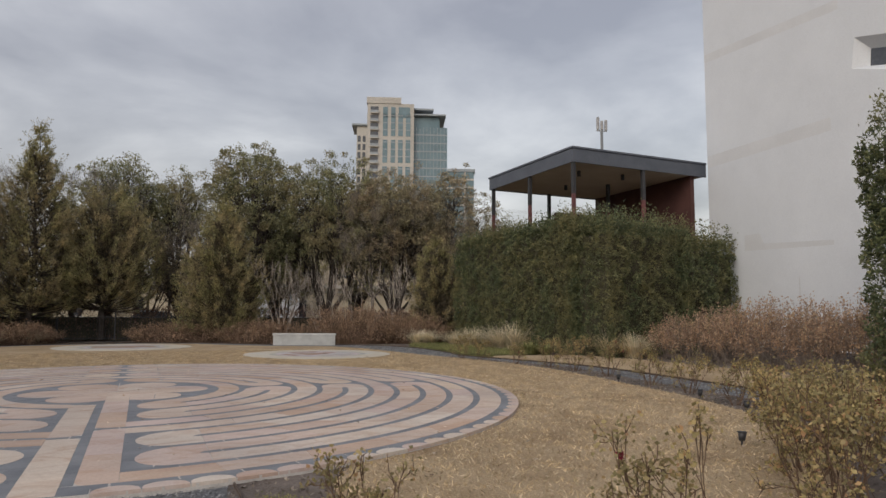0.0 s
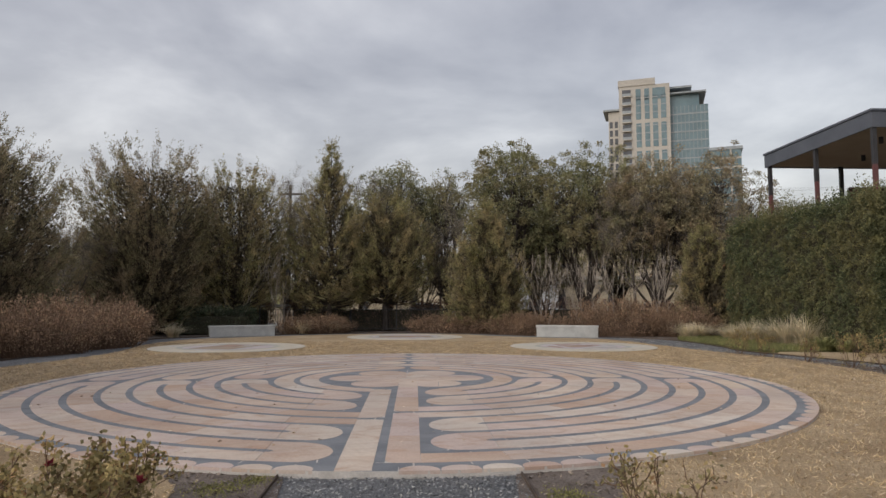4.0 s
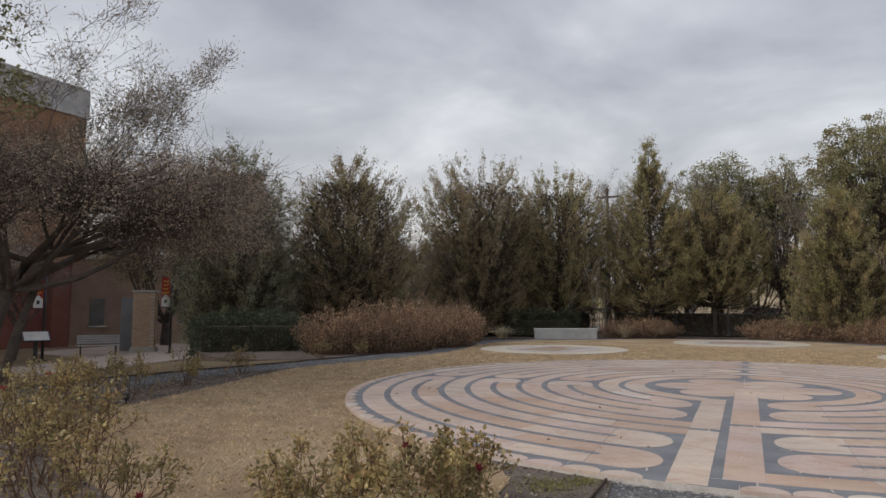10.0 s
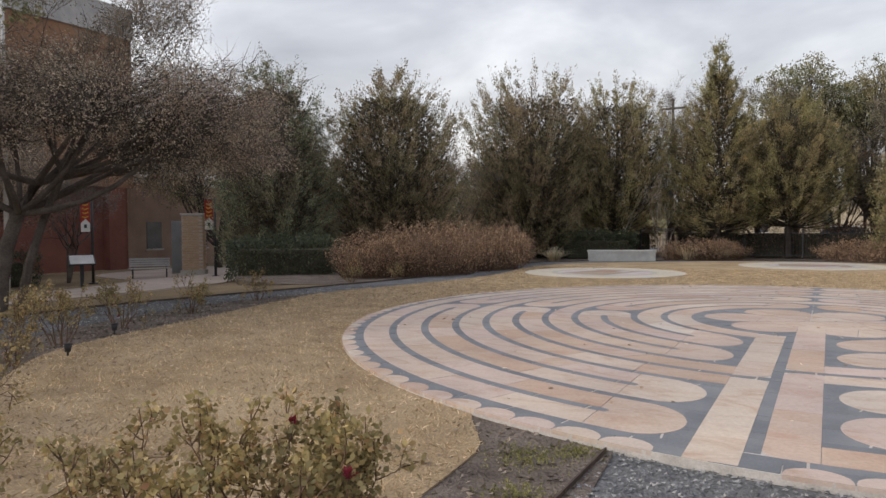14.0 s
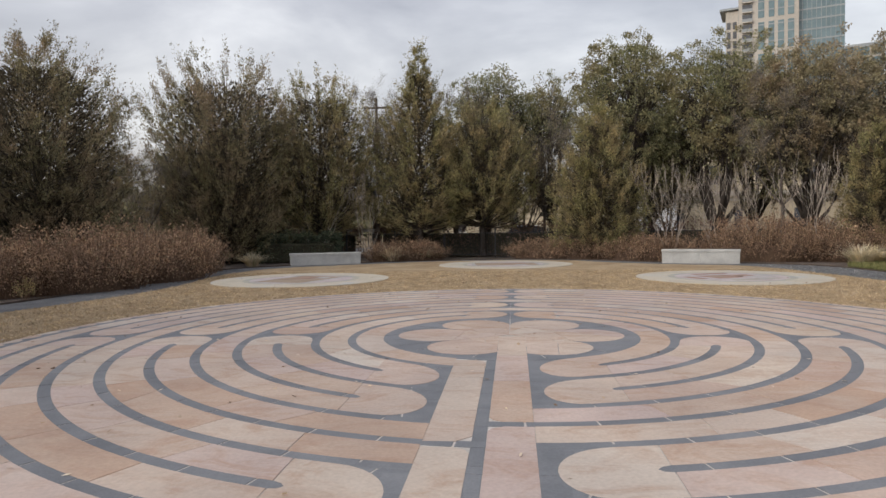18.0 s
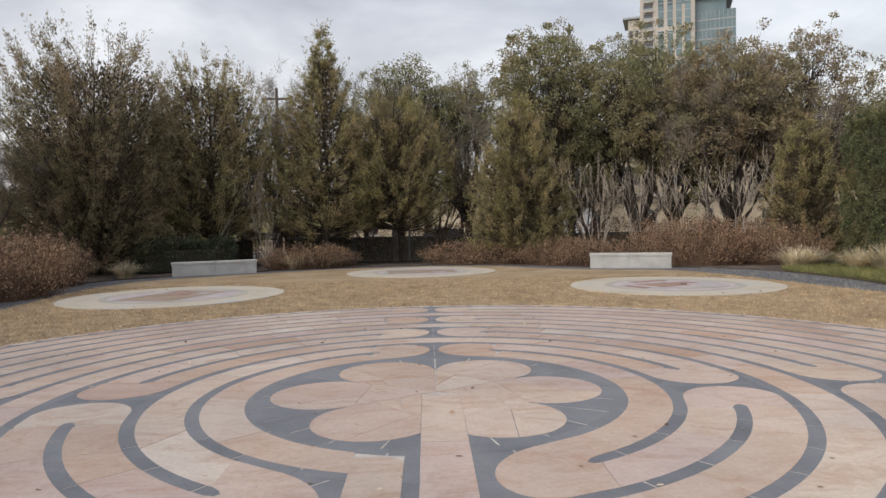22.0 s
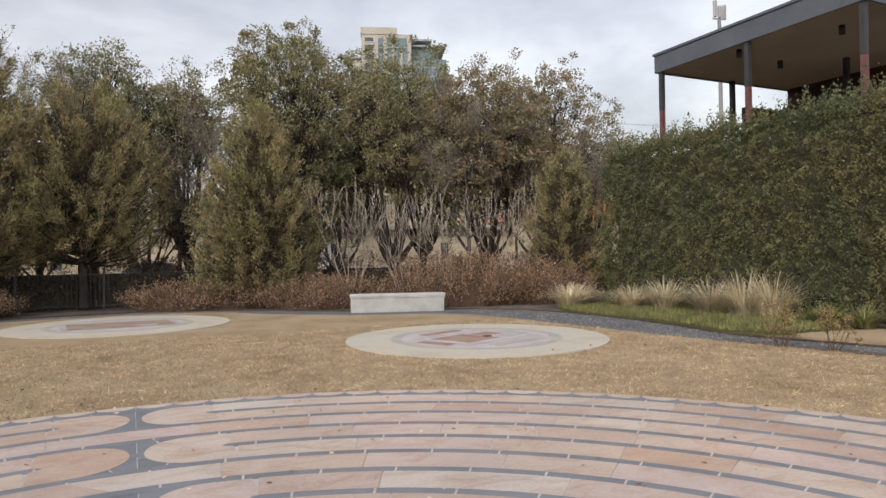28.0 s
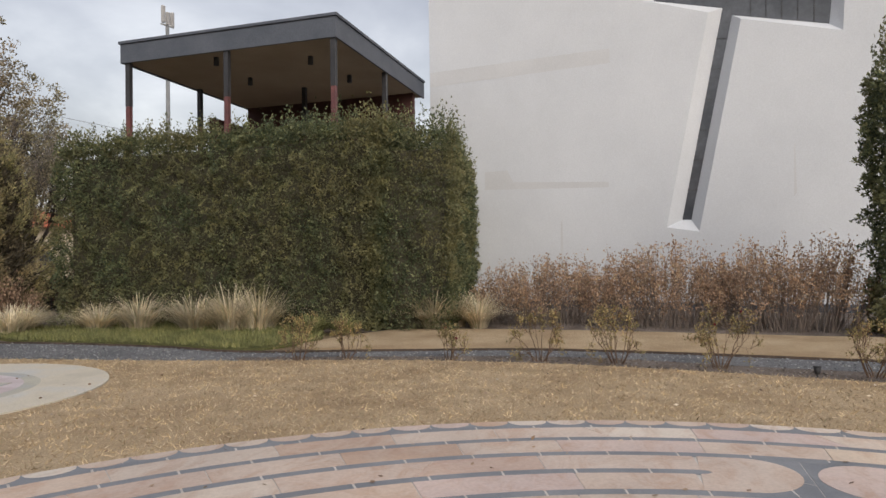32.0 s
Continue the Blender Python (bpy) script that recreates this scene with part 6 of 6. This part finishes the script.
gar = thing("house_wing", (8.5, 42.0, 0.0), "white low wing with two narrow windows across the street", "building")
part("wall", box("wall", -1.5, 0, 0, 3.5, 3.9, 3.0, M["stucco"]), gar)
part("roof", box("roof", -1.8, -0.3, 3.0, 3.8, 3.95, 3.2, M["concrete"], 0.03), gar)
for x in (1.2, 1.8):
    part("window", box("window", x - 0.14, -0.03, 1.0, x + 0.14, 0.02, 2.2, M["glass"]), gar)
rh = thing("red_roof_house", (27.0, 42.0, 0.0), "distant house with a red clay tile roof", "building", rz=-10)
part("wall", box("wall", 0, 0, 0, 12, 8, 4.2, M["house"]), rh)
bm = bmesh.new()
vv = [bm.verts.new(q) for q in ((-0.6, -0.6, 4.2), (12.6, -0.6, 4.2), (12.6, 8.6, 4.2), (-0.6, 8.6, 4.2), (2.5, 4, 6.0), (9.5, 4, 6.0))]
for f in ((0, 1, 5, 4), (1, 2, 5), (2, 3, 4, 5), (3, 0, 4), (3, 2, 1, 0)):
    bm.faces.new([vv[i] for i in f])
part("roof", bm_mesh("roof", bm, M["rooftile"]), rh)
for x in (2, 5, 8):
    part("window", box("window", x, -0.03, 1.0, x + 1.0, 0.02, 2.6, M["glass"]), rh)
tall = thing("tan_block", (14.0, 66.0, 0.0), "large pale tan block seen through the oaks", "building", rz=-5)
part("wall", box("wall", 0, 0, 0, 40, 14, 9.5, M["house"]), tall)
part("parapet", box("parapet", -0.3, -0.3, 9.5, 40.3, 14.3, 10.1, M["concrete"]), tall)
for i in range(8):
    part("window", box("window", 2 + i * 4.8, -0.05, 5.5, 4.2 + i * 4.8, 0.02, 7.5, M["glass"]), tall)


def car(x, y, rz, col, label):
    t = thing("parked_car", (x, y, -0.02), label, "car", "parked cars", rz=rz)
    body, _, _, b = start_material("car_paint", 0.3, 0.0, 0.5)
    b.inputs["Base Color"].default_value = (*col, 1)

    def prof(nm, pts, w, mat, lab_=""):
        n = len(pts)
        v = [(px, -w, pz) for px, pz in pts] + [(px, w, pz) for px, pz in pts]
        f = [tuple(range(n)), tuple(reversed(range(n, 2 * n)))] + [(i, i + n, (i + 1) % n + n, (i + 1) % n) for i in range(n)]
        me = mesh_from(nm, v, f, mat)
        bm2 = bmesh.new(); bm2.from_mesh(me)
        bmesh.ops.recalc_face_normals(bm2, faces=bm2.faces[:])
        bmesh.ops.bevel(bm2, geom=bm2.edges[:], offset=0.05, segments=2, affect="EDGES")
        bm2.to_mesh(me); bm2.free()
        return part(nm, me, t, lab_)
    prof("body", [(-2.2, 0.3), (2.2, 0.3), (2.25, 0.7), (1.3, 0.95), (-2.1, 1.0), (-2.25, 0.7)], 0.88, body)
    prof("cabin", [(-1.9, 0.96), (0.95, 0.93), (0.3, 1.4), (-1.4, 1.45)], 0.74, M["glass"], "dark glazed cabin")
    prof("roof_panel", [(-1.35, 1.40), (0.25, 1.36), (0.2, 1.46), (-1.25, 1.5)], 0.66, body)
    for wx in (-1.4, 1.4):
        for wy in (-0.8, 0.8):
            w = part("wheel", rod("wheel", (wx, wy - 0.1, 0.32), (wx, wy + 0.1, 0.32), 0.32, 0.32, M["steel_dark"], 20), t)
            part("rim", rod("rim", (wx, wy - 0.108 * np.sign(-wy), 0.32), (wx, wy + 0.108 * np.sign(wy), 0.32), 0.19, 0.19, M["bench"], 14), w)


car(1.5, 33.0, -3, (0.55, 0.57, 0.6), "silver parked car behind the fence")
car(17.0, 31.5, -5, (0.05, 0.055, 0.065), "dark parked car behind the fence")
car(21.5, 30.6, -5, (0.12, 0.25, 0.4), "blue parked car on the street")
car(-25.5, 30.0, 10, (0.5, 0.52, 0.54), "pale parked car beyond the cedars")

M["spandrel_wire"] = surface("grey_cable", ((0.3, (0.2, 0.2, 0.21)), (0.7, (0.28, 0.28, 0.29))), 2, 20, 0.6)
up_ = thing("utility_pole", (-7.4, 27.8, 0), "weathered grey wooden utility pole with wires", "utility pole")
part("pole", rod("pole", (0, 0, -0.1), (0, 0, 8.6), 0.11, 0.07, M["bark_dark"], 12), up_)
part("crossarm", box("crossarm", -0.7, -0.05, 8.0, 0.7, 0.05, 8.1, M["bark"]), up_)
for x in (-0.9, 0.0, 0.9):
    part("insulator", rod("insulator", (x * 0.7, 0, 8.1), (x * 0.7, 0, 8.25), 0.04, 0.03, M["bench"], 8), up_)
    wire = [(-60 + 9.0 * j, 3.2 - 0.4 * j, 8.2 + x * 0.25 + 0.9 * ((j - 6.6) / 6.6) ** 2 - 0.0) for j in range(14)]
    part("wire", tube_mesh("wire", [(np.array(wire) + np.array((0, x, 0)), np.full(14, 0.004))], M["spandrel_wire"], 4), up_)


for x, y, mt in ((-7.05, 25.2, "spandrel_grey"), (-6.55, 25.35, "fascia")):
    t = thing("street_post", (x, y, 0.0), "stout grey-green steel post behind the boundary hedge", "post", "street posts")
    part("shaft", rod("shaft", (0, 0, -0.05), (0, 0, 3.5), 0.13, 0.13, M[mt], 14), t)
    part("cap", rod("cap", (0, 0, 3.5), (0, 0, 3.62), 0.15, 0.09, M["steel_dark"], 14), t)
rail = thing("guard_rail", (-8.6, 25.0, 0.0), "low white steel guard rail by the street", "guard rail", rz=-2)
part("beam", box("beam", 0, -0.03, 1.25, 3.0, 0.03, 1.40, M["bench"], 0.01), rail)
for x in (0.2, 1.5, 2.8):
    part("support", box("support", x - 0.05, -0.04, 0.0, x + 0.05, 0.04, 1.249, M["disc_grey"], 0.01), rail)

# ---- high-rise in the distance ----
tw = thing("apartment_tower", (79.0, 235.5, 0.0), "tall cream apartment tower with a blue-green glass wing", "high-rise", rz=-20.5)
M["cream"] = surface("cream_precast", ((0.3, (0.41, 0.385, 0.345)), (0.7, (0.49, 0.462, 0.42))), 0.05, 2, 0.8, 0.05, 0.02)
M["blueglass"] = surface("blue_green_curtain_glass", ((0.3, (0.10, 0.16, 0.185)), (0.7, (0.19, 0.27, 0.30))), 0.08, 0.6, 0.2, 0.0, 0.01, spec=0.6)
M["spandrel"] = surface("grey_spandrel", ((0.3, (0.26, 0.29, 0.31)), (0.7, (0.34, 0.37, 0.39))), 0.1, 2, 0.6, 0.0, 0.01)
TW, TD, THT = 18.6, 22.0, 87.0
part("core_block", box("core_block", 0, 0, 0, TW, TD, THT - 2.2, M["cream"]), tw)
part("parapet", box("parapet", -0.3, -0.3, THT - 2.2, TW * 0.72, TD, THT + 0.3, M["cream"]), tw)
for i in range(22):
    z = THT - 6.5 - i * 3.4
    if z < 20:
        break
    b_ = part("balcony", box("balcony", 1.2, -1.0, z, 4.4, 0.02, z + 0.35, M["cream"]), tw)
    part("balcony_recess", box("balcony_recess", 1.2, -0.06, z + 0.36, 4.4, 0.05, z + 3.0, M["glass"]), b_)
    part("railing", box("railing", 1.2, -1.0, z + 0.36, 4.4, -0.95, z + 1.3, M["spandrel"]), b_)
for i in range(6):
    z = THT - 15.5 - i * 10.8
    for j, x in enumerate((6.2, 9.4, 12.3, 15.3)):
        wd_, hgt = (1.9, 9.3) if j != 1 else (1.8, 9.3)
        w_ = part("window", box("window", x, -0.1, z, x + wd_, 0.06, z + hgt, M["blueglass"]), tw)
        for k in range(3):
            part("slab_edge", box("slab_edge", x, -0.16, z + 2.4 + k * 2.9, x + wd_, -0.101, z + 2.75 + k * 2.9, M["spandrel"]), w_)
for x, w in ((6.2, 1.9), (9.4, 1.8), (12.4, 4.6)):
    part("window", box("window", x, -0.1, THT - 8.0, x + w, 0.06, THT - 3.6, M["blueglass"]), tw)
for y0 in (1.0, 8.0, 15.0):
    for i in range(18):
        z = THT - 9 - i * 3.4
        part("window", box("window", -0.1, y0, z, 0.06, y0 + 4.4, z + 2.6, M["blueglass"]), tw)
part("wing", box("wing", TW, 2.0, 0, TW + 13.5, TD - 2, THT - 11.0, M["blueglass"]), tw, "blue-green glass wing")
part("wing_top", box("wing_top", TW, 3.5, THT - 11.0, TW + 10.5, TD - 4, THT - 6.2, M["blueglass"]), tw)
part("wing_roof", box("wing_roof", TW - 1, 1.5, THT - 6.2, TW + 13.0, TD - 2, THT - 5.6, M["spandrel"]), tw, "thin overhanging roof")
part("crown_fin", box("crown_fin", TW - 2, 3.0, THT - 3.6, TW + 8, TD - 4, THT - 2.9, M["spandrel"]), tw)
for i in range(21):
    z = THT - 14.4 - i * 3.4
    part("floor_band", box("floor_band", TW + 0.01, 1.9, z, TW + 13.55, 1.999, z + 0.5, M["spandrel"]), tw)
for i in range(9):
    part("fin", box("fin", TW + 1.4 * i + 1, 1.86, 4, TW + 1.4 * i + 1.18, 1.898, THT - 11, M["spandrel"]), tw)
part("side_wing", box("side_wing", -4.6, 8.0, 0, -0.32, TD, THT - 9.5, M["cream"]), tw)
part("side_roof", box("side_roof", -6.6, 7.0, THT - 9.3, -0.31, TD, THT - 8.6, M["spandrel"]), tw, "overhanging flat roof")
for i in range(16):
    z = THT - 16 - i * 3.4
    for x in (-4.2, -2.2):
        part("window", box("window", x, 7.9, z, x + 1.2, 8.05, z + 2.5, M["glass"]), tw)
ob_ = thing("office_block", (109.0, 224.0, 0.0), "lower glass office block beside the tower", "high-rise", rz=-24)
part("body", box("body", 0, 0, 0, 10.5, 16, 57.5, M["blueglass"]), ob_)
part("roof_edge", box("roof_edge", -0.4, -0.4, 57.5, 11, 16, 58.6, M["spandrel"]), ob_)
for i in range(14):
    part("floor_band", box("floor_band", -0.1, -0.12, 54 - i * 3.4, 10.6, -0.001, 54.7 - i * 3.4, M["cream"]), ob_)
part("corner_strip", box("corner_strip", 6.6, -0.2, 8, 7.2, -0.121, 57.4, M["cream"]), ob_)

# distant woodland line that closes the view
rng = np.random.default_rng(9)
for k, (cx, cy, nseg) in enumerate(((0, 95, 46),)):
    ang = rng.uniform(-1.4, 1.4, 26000)
    rad = rng.uniform(80, 130, 26000)
    z = rng.random(26000) ** 0.8 * (5.5 + 2.5 * np.sin(ang * 9) + 1.5 * np.sin(ang * 23))
    P = np.stack([np.sin(ang) * rad, np.cos(ang) * rad, z], 1)
    tagged(part("backdrop_woods", leaf_mesh("backdrop_woods", P, rng.normal(size=(26000, 3)) + np.array((0, 0, 0.4)), 1.6, 0.6, M["oak_leaf"], rng)), "distant dull green tree line", "woods", kind="stuff")

# ---- lawn blades near the walk ----
bp = rng.uniform((-10.0, -10.0), (10.0, 13.0), (300000, 2))
rr = np.hypot(bp[:, 0], bp[:, 1])
bp = bp[inside(bp, LAWN) & (rr > R_OUT + 0.01) & (np.hypot(bp[:, 0] - 5.78, bp[:, 1] - 9.95) > 2.44) & (np.hypot(bp[:, 0] + 6.0, bp[:, 1] - 10.0) > 2.5)]
n = len(bp)
tagged(part("lawn_blades", leaf_mesh("lawn_blades", np.column_stack([bp, np.full(n, 0.008)]), rng.normal(size=(n, 3)) * np.array((0.9, 0.9, 0.3)) + np.array((0, 0, 0.5)), 0.06, 0.0055, M["blade"], rng)), "short straw-coloured dormant grass blades", "grass", kind="stuff")

# ---- loose stones and bark near the walk ----
def chips(name, poly, lo, hi, count, size, z, mat, label, category):
    p = rng.uniform(lo, hi, (count, 2))
    p = p[inside(p, poly)]
    k = len(p)
    d = rng.normal(size=(k, 3)) * np.array((1, 1, 0.35))
    q = np.column_stack([p, np.full(k, z)]) - unit(d) * size * 0.5
    tagged(part(name, leaf_mesh(name, q, d, size, size * 0.42, mat, rng, flat=2.5)), label, category, kind="stuff")


M["chip_stone"] = foliage("grey_gravel_chips", ((0.0, (0.09, 0.092, 0.10)), (0.6, (0.2, 0.205, 0.215)), (1.0, (0.36, 0.355, 0.35))), 0.8)
M["chip_bark"] = foliage("brown_bark_chips", ((0.0, (0.06, 0.045, 0.036)), (0.6, (0.17, 0.135, 0.11)), (1.0, (0.30, 0.25, 0.205))), 0.9)
ENTRY = [(-1.02, -6.5), (1.02, -6.5), (1.02, -13.0), (-1.02, -13.0)]
chips("entry_gravel", ENTRY, (-1.1, -12.5), (1.1, -6.4), 16000, 0.03, 0.0, M["chip_stone"], "loose blue-grey gravel at the labyrinth entrance", "gravel")
chips("path_stones", PATHS, (-12.0, -10.5), (-5.5, 3.0), 22000, 0.04, -0.004, M["chip_stone"], "loose gravel on the west path", "gravel")
chips("path_stones", PATHS, (8.5, -6.0), (11.6, 16.0), 16000, 0.04, -0.004, M["chip_stone"], "loose gravel on the east path", "gravel")
chips("bark_chips", BED, (-10.4, -11.0), (-1.0, 1.0), 22000, 0.05, 0.006, M["chip_bark"], "scattered bark chips in the west bed", "mulch")
chips("bark_chips", BED_E, (1.0, -11.4), (10.8, 7.8), 24000, 0.05, 0.006, M["chip_bark"], "scattered bark chips in the east bed", "mulch")

leafp = rng.uniform((-9.0, -9.6), (9.0, 12.0), (900, 2))
leafp = leafp[inside(leafp, LAWN)]
n = len(leafp)
M["dead_leaf"] = foliage("dry_fallen_leaves", ((0.0, (0.12, 0.07, 0.045)), (0.5, (0.30, 0.21, 0.14)), (1.0, (0.55, 0.47, 0.37))), 0.8)
zz = np.where(np.hypot(leafp[:, 0], leafp[:, 1]) < R_OUT, 0.108 - 0.0011 * (leafp ** 2).sum(1), 0.045)
tagged(part("fallen_leaves", leaf_mesh("fallen_leaves", np.column_stack([leafp, zz]), rng.normal(size=(n, 3)) * np.array((1, 1, 0.15)), 0.05, 0.017, M["dead_leaf"], rng, flat=3.0, full=True)), "dry leaves scattered over the lawn and pavement", "leaves", kind="stuff")
M["moss"] = foliage("yellow_green_moss", ((0.0, (0.10, 0.105, 0.03)), (1.0, (0.24, 0.22, 0.07))), 0.9)
for cx, cy, r_ in ((-1.45, -6.9, 0.26), (-1.25, -7.5, 0.2), (-1.5, -8.1, 0.3), (-1.2, -6.65, 0.16), (-1.35, -8.8, 0.25), (1.3, -7.2, 0.2), (1.45, -8.2, 0.22)):
    k = int(2600 * r_)
    mp_ = rng.normal(size=(k, 2)) * r_ * 0.5 + np.array((cx, cy))
    tagged(part("moss_patch", leaf_mesh("moss_patch", np.column_stack([mp_, np.full(k, 0.002)]), rng.normal(size=(k, 3)) * 0.6 + np.array((0, 0, 0.7)), 0.022, 0.007, M["moss"], rng)), "low patch of yellow-green moss in the bed", "moss", kind="stuff")


def edging(name, line, label):
    """A thin steel strip set on edge along a curve."""
    v, f = [], []
    p = np.array(line)
    t_ = unit(np.gradient(p, axis=0))
    nrm = np.stack([-t_[:, 1], t_[:, 0]], 1) * 0.006
    for q, w in zip(p, nrm):
        v += [(*(q - w), -0.06), (*(q - w), 0.028), (*(q + w), 0.028), (*(q + w), -0.06)]
    for k in range(len(p) - 1):
        f += [(4 * k + j, 4 * k + j + 1, 4 * k + j + 5, 4 * k + j + 4) for j in range(3)]
    tagged(part(name, mesh_from(name, v, f, M["edging"])), label, "edging", kind="structure")


M["edging"] = surface("rusted_steel_edging", ((0.3, (0.05, 0.04, 0.035)), (0.7, (0.12, 0.085, 0.065))), 3.0, 40, 0.8, 0.2, 0.003)
EL = "thin dark steel edging between gravel and beds"
for sx in (-1.04, 1.04):
    edging("edging_entry", [(sx, -6.55), (sx, -8.0), (sx, -9.5), (sx, -10.6)], EL)
edging("edging_path", PATHS[6:150], EL)


def path_light(x, y):
    t = thing("path_light", (x, y, 0.0), "small black stake light in the mulch bed", "path light", "path lights")
    part("stake", rod("stake", (0, 0, -0.02), (0, 0, 0.06), 0.012, 0.012, M["steel_dark"], 8), t)
    part("lamp_cup", rod("lamp_cup", (0, 0, 0.06), (0.01, 0, 0.15), 0.032, 0.045, M["steel_dark"], 14), t)
    part("rim", rod("rim", (0.01, 0, 0.15), (0.01, 0, 0.158), 0.05, 0.05, M["steel_dark"], 14), t)


for x, y in ((-8.45, -5.1), (-7.4, -6.37), (8.48, -5.16), (9.0, -3.75), (7.4, -6.6), (9.5, -1.0), (6.3, -7.0)):
    path_light(x, y)

# by the gate pier
for x, y in ((-24.4, 12.0), (-25.2, 13.2)):
    t = thing("bollard", (x, y, g_at(x, y)), "short dark brown steel bollard by the walk", "bollard", "bollards")
    part("post", rod("post", (0, 0, 0), (0, 0, 0.85), 0.07, 0.07, M["bark_dark"], 14), t)
    part("cap", rod("cap", (0, 0, 0.85), (0, 0, 0.89), 0.08, 0.06, M["steel_dark"], 14), t)
cab = thing("utility_cabinet", (-27.5, 10.9, g_at(-27.5, 10.9)), "tall blue-grey utility cabinet behind the brick pier", "cabinet", rz=42)
part("body", box("body", -0.3, -0.3, 0.05, 0.3, 0.3, 2.6, M["spandrel_grey"], 0.02), cab)
part("door", box("door", -0.27, -0.32, 0.12, 0.27, -0.301, 2.5, M["spandrel_grey"], 0.005), cab)
part("base", box("base", -0.35, -0.35, 0.0, 0.35, 0.35, 0.05, M["concrete"]), cab)

# ---- labyrinth stones ----
lay(plate_polys, "slate_plate", Z_PLATE, M["slate"], 300, "slate round the turnings")
lay(slate_polys, "slate_piece", Z_SLATE, M["slate"], 300, "slate lines of the far half")
lay(tan_polys, "path_stone", Z_TAN, M["tan"], 300, "tan path stones of the far half")
